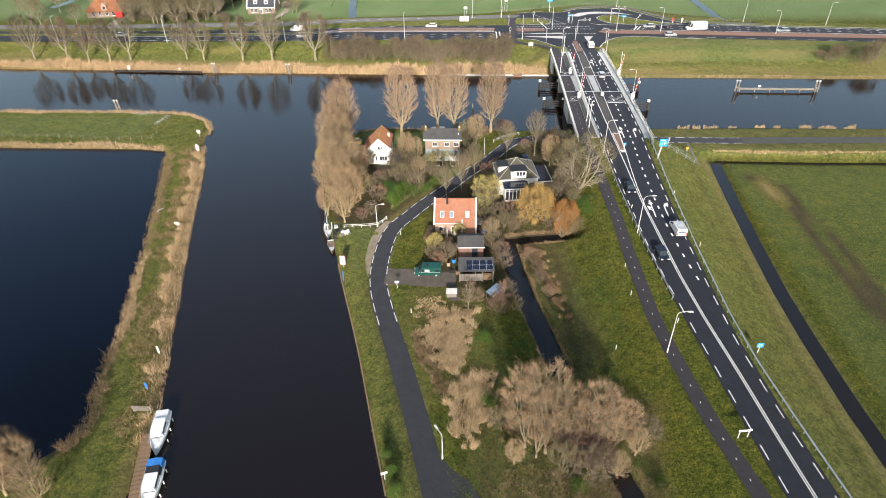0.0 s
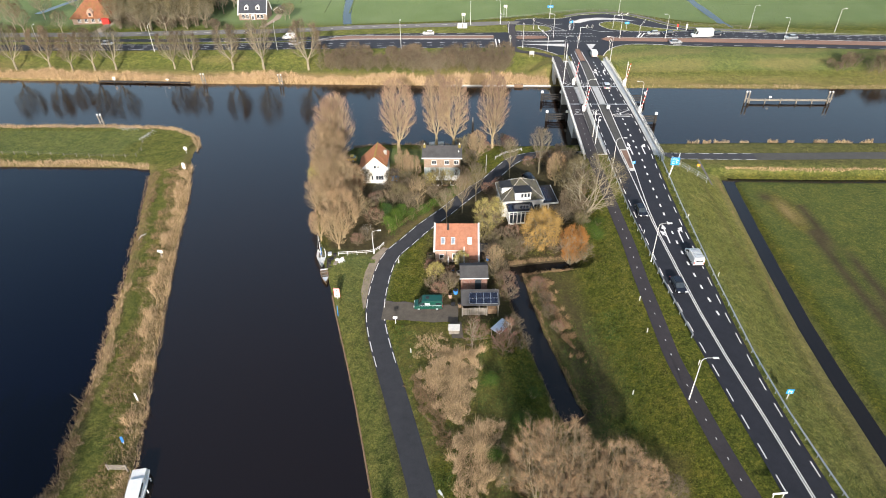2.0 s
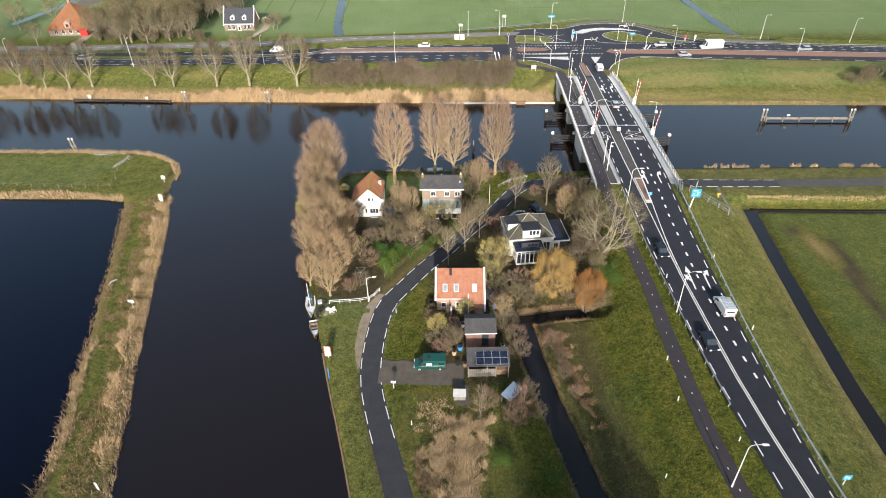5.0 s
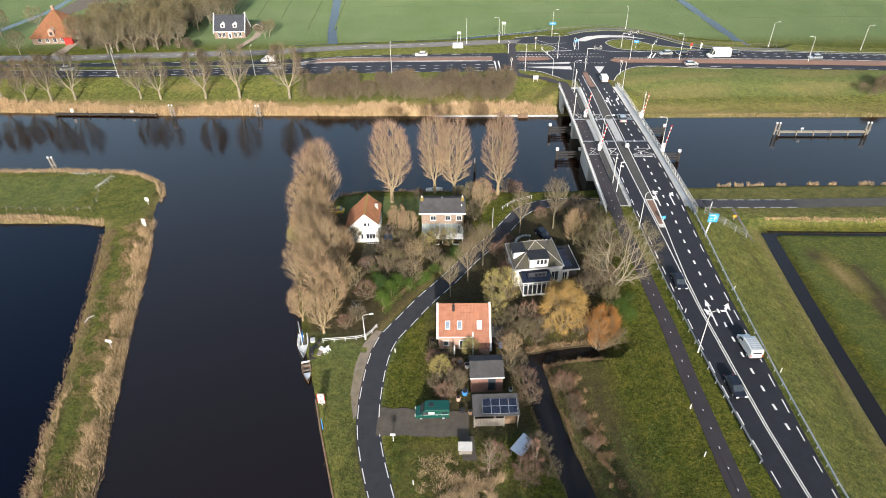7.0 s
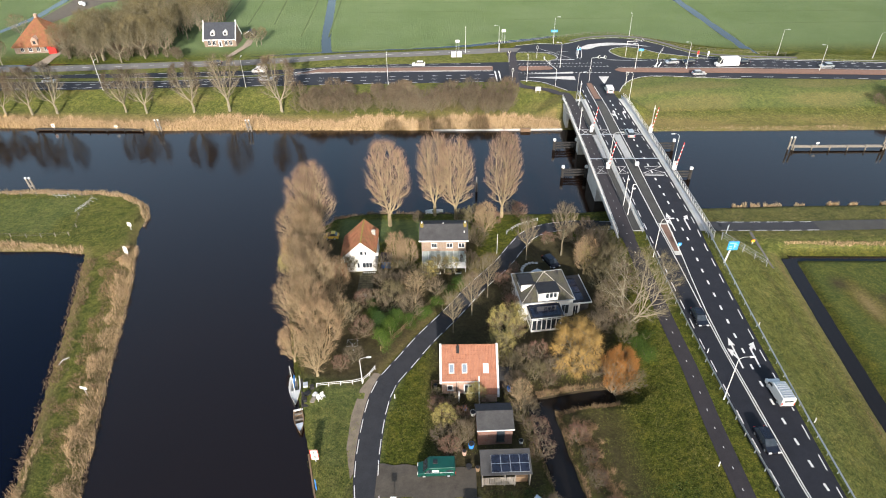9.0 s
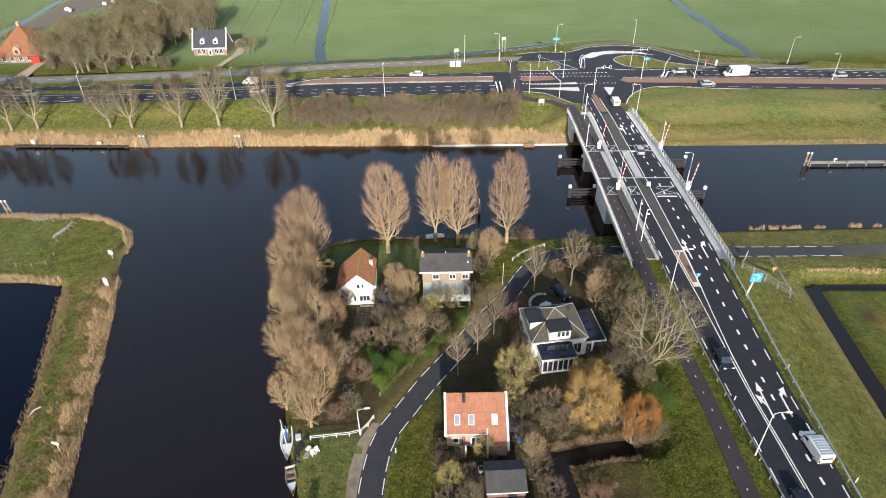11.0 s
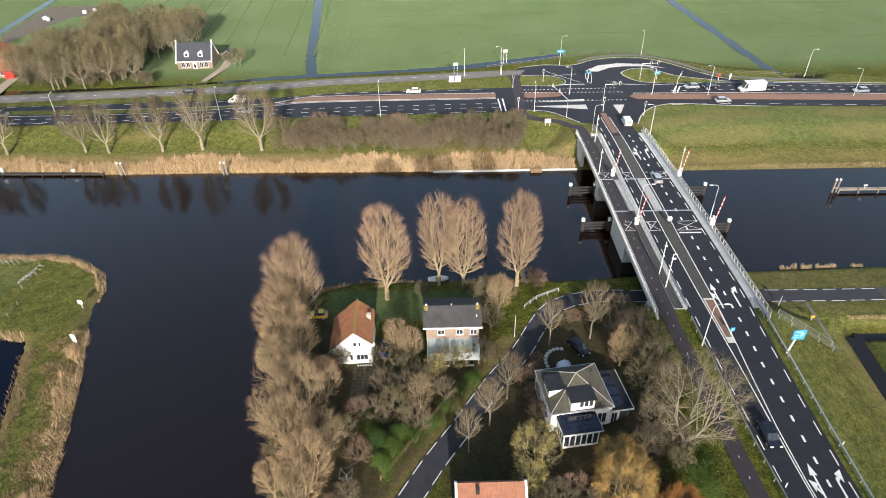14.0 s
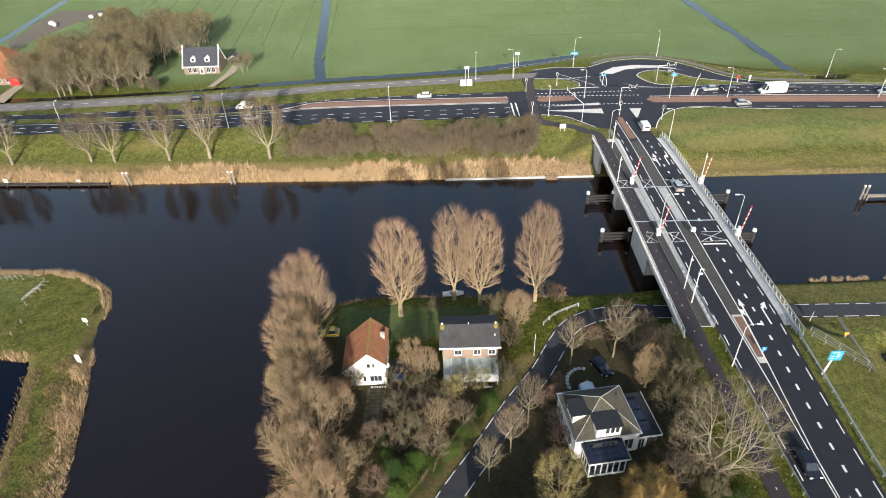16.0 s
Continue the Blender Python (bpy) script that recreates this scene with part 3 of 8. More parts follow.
    m = ease((x - table(y, RAIL_RIGHT) + 1) / 1.0) * np.where(y < 147, ease((61 - x) / 1.5), 1.0) * ease((172 - y) / 3) + 0.55 * (dp > 0) + 0.75 * (dn > 0) * (y < 262) + 0.9 * (x < lane_right(y)) * (y < 112) * (de > 0)
    return np.clip(r, 0, 1), np.clip(g, 0, 1), np.clip(b, 0, 1), np.clip(m, 0, 1)


def build_ground():
    xs = np.concatenate([[-3500, -1800, -900, -600, -420, -330, -280], np.arange(-250, -84, 2.0), np.arange(-84, 70, 0.9), np.arange(70, 250, 2.0), [280, 330, 420, 600, 900, 1800, 3500]])
    ys = np.concatenate([[-1500, -600, -300, -150, -70, -30, 0, 15, 27], np.arange(36, 172, 0.9), np.arange(172, 300, 1.4), np.arange(300, 420, 5.0), [440, 480, 540, 640, 800, 1100, 1600, 2400, 3900]])
    gx, gy = np.meshgrid(xs, ys)
    gz = land(gx, gy)
    nx, ny = len(xs), len(ys)
    i = np.arange(nx * ny).reshape(ny, nx)
    faces = np.stack([i[:-1, :-1], i[:-1, 1:], i[1:, 1:], i[1:, :-1]], -1).reshape(-1, 4)
    me = arrays_mesh("ground", np.stack([gx, gy, gz], -1).reshape(-1, 3), faces, GROUND)
    me.polygons.foreach_set("use_smooth", np.ones(len(faces), bool))
    col = me.color_attributes.new("cover", "FLOAT_COLOR", "POINT")
    r, g, b, pale = cover(gx, gy)
    col.data.foreach_set("color", np.stack([r, g, b, pale], -1).astype(np.float32).ravel())
    tagged(new("ground", me), "winter grass land with banks, dikes and ditches", "ground", kind="structure")


build_ground()


def water_sheet(name, outline, z, mat, label):
    g = Geo()
    g.poly([(x, y, z) for x, y in outline])
    tagged(new(name, g.mesh(name, mat)), label, "water", kind="structure")


water_sheet("water", [(-900, 158), (-77, 158), (-62, 100), (-45.7, 50), (-30, -300), (95, -300), (-6, 46), (-20, 91), (-24, 105), (-30, 130), (-30, 156), (60, 158), (900, 170), (900, 230), (-900, 232)], 0.0, WATER, "dark still canal water with faint ripples")
water_sheet("pond_water", [(-900, -300), (-75, -300), (-70, 40), (-54, 56), (-58, 80), (-67, 110), (-78, 140), (-84, 149), (-900, 149)], 0.02, WATER_POND, "deep blue pond water ruffled by wind")


def ribbon(name, line, half, z, mat, label, category="", parent=None, kind="structure"):
    """A flat strip along a plan line; z is a number or a function of x, y."""
    n = normals(line)
    g = Geo()
    k = len(line)
    for s in (-1, 1):
        for (x, y), (nx, ny) in zip(line, n):
            px, py = x + nx * half * s, y + ny * half * s
            g.v.append((px, py, z(px, py) if callable(z) else z))
    g.f = [(i, k + i, k + i + 1, i + 1) for i in range(k - 1)]
    ob = part(name, g, mat, parent, label)
    return tagged(ob, category=category, kind=kind) if kind else ob


for name, line, half, z in (("ditch_water", DITCH_EAST, 2.7, -1.02), ("ditch_water", DITCH_EAST2, 2.0, -1.025), ("ditch_water", DITCH_SOUTH, 1.8, -0.40), ("ditch_water", DITCH_HOUSE, 2.1, -0.40), ("ditch_water", DITCH_ARM, 1.7, -0.395), ("ditch_water", DITCH_ROAD, 2.9, -1.25), ("ditch_water", DITCH_FIELD, 2.0, -1.24), ("ditch_water", DITCH_FIELD2, 2.0, -1.24), ("ditch_water", DITCH_FIELD3, 2.0, -1.24)):
    ribbon(name, spline(line, 3.0), half, z, WATER_DITCH, "narrow polder ditch with dark water", "water")


# ---- roads ----
def across(name, rows_a, rows_b, y0, y1, lift, mat, label, parent=None, step=2.0, off_a=0.0, off_b=0.0, kind="structure", zf=road_z, thick=0.0):
    """A strip of road between two lines given as x over y."""
    ys = np.linspace(y0, y1, max(2, int(abs(y1 - y0) / step) + 1))
    a, b = table(ys, rows_a) + off_a, table(ys, rows_b) + off_b
    g = Geo()
    k = len(ys)
    g.v = [(x, y, float(zf(y)) + lift) for x, y in zip(a, ys)] + [(x, y, float(zf(y)) + lift) for x, y in zip(b, ys)]
    g.f = [(i, k + i, k + i + 1, i + 1) for i in range(k - 1)]
    if thick:
        g.v += [(x, y, z - thick) for x, y, z in g.v]
        g.f += [(i, i + 1, 2 * k + i + 1, 2 * k + i) for i in range(k - 1)] + [(k + i, 3 * k + i, 3 * k + i + 1, k + i + 1) for i in range(k - 1)]
        g.f += [(0, 2 * k, 3 * k, k), (k - 1, 2 * k - 1, 4 * k - 1, 3 * k - 1)]
    ob = part(name, g, mat, parent, label)
    return tagged(ob, category="road" if kind else "", kind=kind) if kind else ob


ROAD = across("road", LEFT_LINE, RIGHT_LINE, -80, 236, 0.0, ASPHALT, "dark new asphalt road running onto the bridge", off_a=-0.55, off_b=0.55)
BIKEWAY = across("bike_path", BIKE, BIKE, -80, 147, 0.0, ASPHALT_BIKE, "dark asphalt cycle path beside the road", off_a=-1.25, off_b=1.25)

lane_line = spline(LANE_LEFT, 1.5)
lane_mid = lane_line + normals(lane_line) * LANE_W / 2


LANE = ribbon("lane", lane_mid, LANE_W / 2, lambda x, y: 0.83, ASPHALT_LANE, "narrow dark asphalt lane curving along the canal", "road")
old_bit = spline([(71.5, 154.7), (93, 155.4), (180, 158.2)], 2.0)
ribbon("lane", old_bit, 1.9, 0.845, ASPHALT_MID, "older grey part of the asphalt lane", "road")
g = Geo()
g.poly([(-6.2, 44, 0.82), (-3.3, 52.4, 0.82), (-2.5, 51.2, 0.82), (-0.8, 49.7, 0.82), (0.3, 49.1, 0.82), (2.2, 46, 0.82), (6, 38, 0.82), (8, 30, 0.82), (0, 30, 0.82)])
tagged(new("lane_junction", g.mesh("lane_junction", ASPHALT_LANE)), "asphalt mouth of a side lane", "road", kind="structure")
g = Geo()
g.poly([(-20.2, 93, 0.79), (-21.4, 98, 0.79), (-21.5, 104, 0.79), (-20.8, 109, 0.79), (-19.0, 112.5, 0.79), (-17, 112, 0.79), (-18.5, 98, 0.79)])
tagged(new("lane_shoulder", g.mesh("lane_shoulder", GRAVEL)), "muddy gravel shoulder beside the lane", "road", kind="structure")
g = Geo()
for i in range(30):
    for j in range(10):
        quad = []
        for a, b in ((i, j), (i + 1, j), (i + 1, j + 1), (i, j + 1)):
            u, v = a / 30, b / 10
            px, py = -16.6 + 13.6 * u, 90.2 + 0.7 * u + 0.08 * math.sin(u * 25) + (5.2 - 0.7 * u + 0.08 * math.sin(u * 31)) * v
            quad.append((px, py, ground_at(px, py) + 0.09))
        g.poly(quad)
for i in range(8):
    quad = []
    for a, b in ((i, 0), (i + 1, 0), (i + 1, 1), (i, 1)):
        px, py = -4.4 + 2.0 * b + 0.5 * a / 8, 90.95 - 4.2 * a / 8
        quad.append((px, py, ground_at(px, py) + 0.08))
    g.poly(quad[::-1])
tagged(new("driveway", g.mesh("driveway", DRIVE)), "brown-grey tarmac driveway with a parked van", "driveway", kind="structure")

DASH = {}


def mark(x, y, z, length, width, turn, parent, mat=PAINT):
    """A painted bar on the road."""
    key = (round(length, 2), round(width, 2))
    if key not in DASH:
        DASH[key] = Geo().box(-width / 2, width / 2, -length / 2, length / 2, 0, 0.006).mesh("road_marking", mat)
    ob = new("road_marking", DASH[key])
    ob.parent = parent
    ob.matrix_basis = Matrix.Translation((x, y, z)) @ Euler((math.atan2(float(road_z(y + 1) - road_z(y - 1)), 2.0) if parent is ROAD or parent is BIKEWAY else 0, 0, turn)).to_matrix().to_4x4()
    return ob


def dashes(rows, y0, y1, pitch, length, width, parent, dx=0.0):
    y = y0
    while y < y1:
        x = float(table(y, rows)) + dx
        slope = float(table(y + 1, rows) - table(y - 1, rows)) / 2
        mark(x, y, float(road_z(y)) + 0.012, length, width, -math.atan(slope), parent)
        y += pitch


dashes(LEFT_LINE, 34.7, 226, 4.72, 2.35, 0.16, ROAD)
dashes(RIGHT_LINE, 32.2, 216, 4.72, 2.35, 0.16, ROAD)
dashes(LANE_LINE, 90.0, 214, 3.35, 1.05, 0.32, ROAD)
dashes(BIKE, 40, 213, 3.1, 0.35, 0.10, BIKEWAY)
for rows, name in ((MID_LEFT, "centre_line"), (MID_RIGHT, "centre_line")):
    across(name, rows, rows, -80, 228, 0.016, PAINT, "", ROAD, off_a=-0.075, off_b=0.075, kind="")
n_lane = normals(lane_mid)
run = np.concatenate([[0], np.cumsum(np.linalg.norm(np.diff(lane_mid, axis=0), axis=1))])
start = run[np.argmin(np.hypot(lane_mid[:, 0] + 14.5, lane_mid[:, 1] - 80.5))]
s = start
while s < start + 240:
    x, y, nx, ny = (np.interp(s, run, a) for a in (lane_mid[:, 0], lane_mid[:, 1], n_lane[:, 0], n_lane[:, 1]))
    for side in (-1, 1) if x < 70.5 else ():
        mark(x + nx * side * 1.6, y + ny * side * 1.6, 0.835, 2.5, 0.13, math.atan2(ny, nx), LANE)
    s += 3.6


def arrow(x, y, kind, parent):
    """A lane arrow lying on the road, pointing away along y."""
    z = float(road_z(y)) + 0.02
    g = Geo()

    def flat(pts):
        g.poly([(px, py, float(road_z(y + py)) - float(road_z(y)) + 0.004) for px, py in pts])
    if kind == "right":
        flat([(-0.13, -3.2), (0.13, -3.2), (0.13, 0.4), (-0.13, 0.9)])
        flat([(-0.13, 0.9), (0.13, 0.4), (0.5, 0.9), (0.35, 1.35)])
        flat([(0.05, 1.6), (0.75, 0.25), (1.05, 2.2)])
    else:
        flat([(-0.13, -3.2), (0.13, -3.2), (0.13, 1.6), (-0.13, 1.6)])
        flat([(-0.5, 1.6), (0.5, 1.6), (0.0, 3.4)])
        flat([(-0.13, -0.6), (-0.13, -1.2), (-0.55, -0.3), (-0.4, 0.2)])
        flat([(-0.05, 0.45), (-0.75, -0.75), (-1.0, 1.0)])
    ob = part("lane_arrow", g, PAINT, parent)
    ob.matrix_basis = Matrix.Translation((x, y, z))


for ax, ay in ((38.15, 149.6), (37.95, 113.0), (38.3, 203.4)):
    arrow(ax, ay, "left", ROAD)
for ax, ay in ((41.2, 149.9), (40.6, 113.2), (40.6, 204.0)):
    arrow(ax, ay, "right", ROAD)
# median: island of pavers with kerb south of the bridge, grey strip over it
across("median", MID_LEFT, MID_RIGHT, 139.5, 148.5, 0.10, PAVER, "brown paved traffic island", ROAD, off_a=0.45, off_b=-0.25, kind="", thick=0.1)
across("median_kerb", MID_LEFT, MID_RIGHT, 138.3, 149.0, 0.07, KERB, "pale concrete kerb", ROAD, off_a=0.25, off_b=-0.1, kind="", thick=0.1)
across("median_strip", MID_LEFT, MID_RIGHT, 149.0, 214, 0.03, ASPHALT_MID, "grey surfaced median strip", ROAD, off_a=0.25, off_b=-0.25, kind="")
across("median", MID_LEFT, MID_RIGHT, 216, 230.5, 0.10, PAVER, "brown paved traffic island", ROAD, off_a=0.4, off_b=-0.4, kind="", thick=0.1)


# ---- the main road along the canal's far side ----
MAIN_Z = 4.12


def flat_area(name, outline, z, mat, label="", parent=None, category="road", kind="structure", thick=0.0):
    g = Geo()
    if thick:
        g.slab([(x, y, z) for x, y in outline], thick)
    else:
        g.poly([(x, y, z) for x, y in outline])
    ob = part(name, g, mat, parent, label)
    return tagged(ob, category=category, kind=kind) if kind else ob


MAIN = flat_area("main_road", [(-400, 231), (-137, 229.0), (-72, 230.6), (-31, 231.9), (6, 232.6), (15, 233.6), (21, 232), (25.1, 228), (28.4, 224.5), (31.5, 222.8), (43.6, 222.8), (46, 228.4), (49.7, 233.2), (53.7, 235.6), (58.9, 236.5), (72.3, 234.6), (119, 231.9), (400, 212), (400, 230), (128, 248.2), (84, 253.6), (77.6, 257), (73.2, 261.5), (68, 268), (61.7, 274), (53.4, 276.6), (42.7, 275), (34, 269.8), (24.6, 270.4), (16.1, 268.4), (13, 262), (12.5, 251.2), (-28, 250.2), (-42, 249.4), (-64, 245.8), (-78, 245.2), (-105, 244.0), (-140, 243), (-400, 240)], MAIN_Z, ASPHALT, "wide dark asphalt main road with a junction at the bridge")
SERVICE = flat_area("service_road", [(-400, 242), (-140, 246.2), (-110, 248.4), (-78, 250.4), (-65, 252.5), (-43, 256.2), (-25, 257.6), (3, 260.2), (16, 262), (18, 266.4), (3.3, 265.8), (-25.5, 263.0), (-44.6, 261.6), (-66, 258.0), (-81, 256.0), (-112, 254.2), (-143, 252), (-400, 248)], MAIN_Z + 0.02, ASPHALT_OLD, "worn grey service road beside the main road")
flat_area("crossing_verge", [(15.3, 252.6), (26.2, 252.0), (29.2, 254.6), (28.4, 258.0), (24.0, 260.6), (16.0, 261.0), (15.2, 258.0)], MAIN_Z + 0.05, GROUND, "small grass island beside the cycle crossing", category="verge")
flat_area("slip_verge", [(48.6, 261.9), (51.5, 264.8), (56.1, 265.7), (60.8, 263.1), (64.8, 258.9), (72, 255.6), (80, 252.8), (70, 252.4), (58.1, 252.9), (52.4, 254.3), (49.7, 257.7)], MAIN_Z + 0.05, GROUND, "small grass island inside the slip road", category="verge")
flat_area("median", [(-58, 241.4), (-50, 242.8), (6.5, 243.3), (6.8, 246.6), (-50, 246.2), (-58, 242.0)], MAIN_Z + 0.12, PAVER, "brown paved median with kerbs", MAIN, kind="", thick=0.12)
flat_area("median_verge", [(-400, 234), (-140, 236.6), (-100, 236.5), (-76, 238.9), (-60, 241.0), (-60, 241.8), (-76, 240.3), (-100, 239.3), (-140, 239.6), (-400, 237)], MAIN_Z + 0.08, GROUND, "narrow grass strip between the carriageways", category="verge")
for line in ([(-60, 240.9), (-50, 242.6), (6.5, 243.1)], [(-60, 241.9), (-50, 246.4), (6.5, 246.8)]):
    ribbon("kerb", spline(line, 3.0), 0.14, MAIN_Z + 0.135, KERB, "pale concrete kerb along the median", "kerb")
flat_area("median", [(15.0, 244.0), (16, 242.6), (25.5, 243.4), (26.6, 244.6), (25, 246.4), (15.6, 246.6)], MAIN_Z + 0.12, PAVER, "brown paved traffic island", MAIN, kind="", thick=0.12)
flat_area("median", [(46.4, 242.4), (48.4, 240.4), (78, 238.9), (121, 236.2), (300, 224), (300, 228), (124, 240.2), (80, 243), (48, 244.2)], MAIN_Z + 0.12, PAVER, "brown paved median with kerbs", MAIN, kind="", thick=0.12)


def main_line(pts, width, z=MAIN_Z + 0.02, solid=True, pitch=4.0, length=1.6, parent=None):
    line = spline(pts, 2.0)
    if solid:
        ob = ribbon("road_line", line, width / 2, z, PAINT, "", parent=parent or MAIN, kind="")
        return ob
    n = normals(line)
    along = np.concatenate([[0], np.cumsum(np.linalg.norm(np.diff(line, axis=0), axis=1))])
    s = 0.5
    while s < along[-1]:
        x, y, nx, ny = (np.interp(s, along, a) for a in (line[:, 0], line[:, 1], n[:, 0], n[:, 1]))
        mark(x, y, z, length, width, math.atan2(ny, nx), parent or MAIN)
        s += pitch


main_line([(-160, 231.0), (-100, 231.4), (-72, 234.1), (-8, 235.8), (6, 236.2)], 0.2, solid=False, pitch=4.6, length=1.8)
main_line([(-160, 233.6), (-100, 233.9), (-72, 236.6), (-8, 238.8), (6, 239.2)], 0.2, solid=False, pitch=4.6, length=1.8)
main_line([(-160, 236.1), (-100, 236.1), (-60, 240.3), (-50, 242.2), (6.5, 242.7)], 0.2)
main_line([(-160, 239.9), (-100, 239.7), (-60, 242.2), (-50, 246.7), (6.5, 247.2)], 0.2)
main_line([(-160, 242.5), (-100, 243.4), (-64, 245.2), (-41, 248.9), (6, 250)], 0.16, solid=False, pitch=7.0, length=3.2)
main_line([(-160, 230.2), (-72, 231.3), (-30, 232.5), (6, 233.3)], 0.16, solid=False, pitch=7.0, length=3.2)
main_line([(7.5, 233.4), (7.2, 242.6)], 0.4)
main_line([(8.8, 233.4), (8.5, 242.6)], 0.4)
main_line([(14, 240.5), (45, 240.0)], 0.3, solid=False, pitch=1.2, length=0.6)
main_line([(12, 247.2), (46, 246.0)], 0.3, solid=False, pitch=1.2, length=0.6)
main_line([(13, 249.0), (44, 249.5)], 0.3, solid=False, pitch=1.2, length=0.6)
main_line([(60, 246.4), (83, 246.4), (128, 243.5), (170, 240)], 0.18, solid=False, pitch=3.6, length=1.3)
main_line([(64, 249.6), (83, 249.6), (128, 246.0), (170, 242.4)], 0.18, solid=False, pitch=3.6, length=1.3)
main_line([(48, 245.0), (80, 243.9), (124, 241.0), (170, 237.5)], 0.2)
main_line([(56, 251.5), (83, 252.3), (128, 247.6), (170, 244)], 0.2)
main_line([(58, 235.9), (76, 235.8), (119, 232.7), (170, 229)], 0.16, solid=False, pitch=7.0, length=3.2)
main_line([(60, 244.6), (62.5, 249.8)], 0.4)
main_line([(61.2, 244.6), (63.7, 249.8)], 0.4)
main_line([(37.2, 224), (41.8, 224.2)], 0.4)
main_line([(24, 265.5), (34, 254.5)], 0.15)
main_line([(17, 252.5), (35, 253.0)], 0.4)
main_line([(18, 259), (34, 262)], 0.15)
main_line([(37.2, 262.8), (36.4, 258), (37.0, 253.2), (38.2, 258), (39.4, 267)], 0.15)
main_line([(-150, 249.2), (-110, 251.3), (-80, 253.2), (-65, 255.3), (-44, 259), (2, 263)], 0.12, solid=False, pitch=5.5, length=2.5, parent=SERVICE)
for outline in ([(16, 239.4), (32.3, 239.5), (32.5, 241.2)], [(16.3, 236.5), (32.3, 233.6), (32.3, 237.0)], [(40.1, 236.6), (43.4, 236.5), (40.9, 230.4), (40.5, 230.4)], [(37.2, 264.3), (41.4, 263.7), (45.9, 267.2), (51.2, 268.2), (58, 267.9), (64.4, 265.7), (57, 270.3), (49.4, 271.2), (42.7, 269.5)], [(42.3, 256.0), (47.5, 252.0), (57.4, 250.9), (46, 252.8)]):
    flat_area("hatched_area", outline, MAIN_Z + 0.03, PAINT_WORN, "white painted traffic wedge", MAIN, kind="")
# kerb edges of the junction
for pts in ([(15, 233.7), (21, 232.2), (25.2, 228.2), (28.4, 224.6)], [(43.8, 223), (46.1, 228.4), (49.8, 233.2), (53.8, 235.6), (58.9, 236.5), (72.3, 234.5), (84, 233.4)], [(16.1, 268.6), (24.6, 270.7), (34, 270.1), (42.7, 275.2), (53.4, 276.9), (61.7, 274.3), (68, 268.2), (73.2, 261.7), (77.6, 257.2), (84, 253.9), (110, 250.8), (170, 245.5)], [(58.1, 252.7), (52.4, 254.2), (49.6, 257.7), (48.5, 261.9), (51.5, 265.0), (56.1, 265.9), (60.8, 263.3), (64.8, 259.1), (72, 255.8), (80, 252.9)]):
    line = spline(pts, 1.5)
    ribbon("kerb", line, 0.14, MAIN_Z + 0.10, KERB, "pale concrete kerb along the junction", "kerb")
ribbon("footpath", spline([(36.5, 273.6), (43, 277.4), (53.4, 279.2), (62.6, 276.4), (69.8, 269.8), (75, 263.2), (80, 258.6), (88, 255.6), (110, 252.6)], 1.5), 0.8, MAIN_Z + 0.05, ASPHALT_OLD, "pale grey paved path behind the slip road", "path")
# the cycle path from the bridge round to the crossing
ribbon("kerb", spline([(15.2, 252.5), (26.3, 251.9), (29.4, 254.6), (28.5, 258.2), (24.0, 260.8), (16.0, 261.2)], 1.0), 0.12, MAIN_Z + 0.10, KERB, "pale concrete kerb round a grass island", "kerb")
TURN_PATH = spline([(27.8, 214), (27.2, 221), (25.6, 221.5), (22.5, 225.2), (18, 227.0), (14.8, 229.0), (13.2, 233.0), (13.4, 242.6), (13.8, 253.0), (13.6, 262)], 1.0)
ribbon("cycle_path", TURN_PATH, 1.35, lambda x, y: max(MAIN_Z, float(road_z(y)) - 0.02) + 0.03, ASPHALT_BIKE, "dark cycle path curving to the junction crossing", "path")

# ---- the bridge ----
bridge = thing("bridge", Matrix.Identity(4), "new concrete and steel bascule road bridge over the canal", "bridge", kind="structure")
WEST = [(140, 26.3), (219, 25.7)]
EAST = [(140, 45.1), (219, 43.6)]
across("deck", WEST, EAST, 146.5, 216, -0.03, CONCRETE, "pale concrete deck edge", bridge, kind="", thick=0.95, off_a=0.15, off_b=0.1)
across("cycle_lane", WEST, BIKE, 144.0, 216, 0.012, ASPHALT_BIKE, "dark cycle lane", bridge, kind="", off_a=0.45, off_b=1.45)
across("walkway", BIKE, RAIL_LEFT, 146.5, 214, 0.05, ASPHALT_MID, "grey footway strip", bridge, kind="", off_a=1.5, off_b=-0.3)
across("walkway", RAIL_RIGHT, EAST, 146.5, 216, 0.02, ASPHALT_MID, "grey footway strip", bridge, kind="", off_a=0.25, off_b=-0.3)
across("edge_beam", WEST, WEST, 144.0, 217, 0.16, CONCRETE, "pale edge beam", bridge, kind="", off_a=-0.1, off_b=0.18, thick=0.75)
across("edge_beam", EAST, EAST, 144.0, 217, 0.16, CONCRETE, "pale edge beam", bridge, kind="", off_a=-0.18, off_b=0.1, thick=0.75)
across("lifting_deck", BIKE, RAIL_LEFT, 177.0, 190.3, 0.075, PLATE, "bare steel plate strip of the lifting span", bridge, kind="", off_a=1.6, off_b=-0.35)
across("lifting_deck", MID_LEFT, MID_RIGHT, 177.0, 190.3, 0.06, PLATE, "bare steel plate strip of the lifting span", bridge, kind="", off_a=0.5, off_b=-0.5)
for y in (176.9, 190.6):
    g = Geo().box(26.4, 44.6, y - 0.18, y + 0.18, 0, 0.015)
    part("expansion_joint", g, STEEL, bridge, "steel joint across the deck", at=Matrix.Translation((0, 0, float(road_z(y)) + 0.016)))
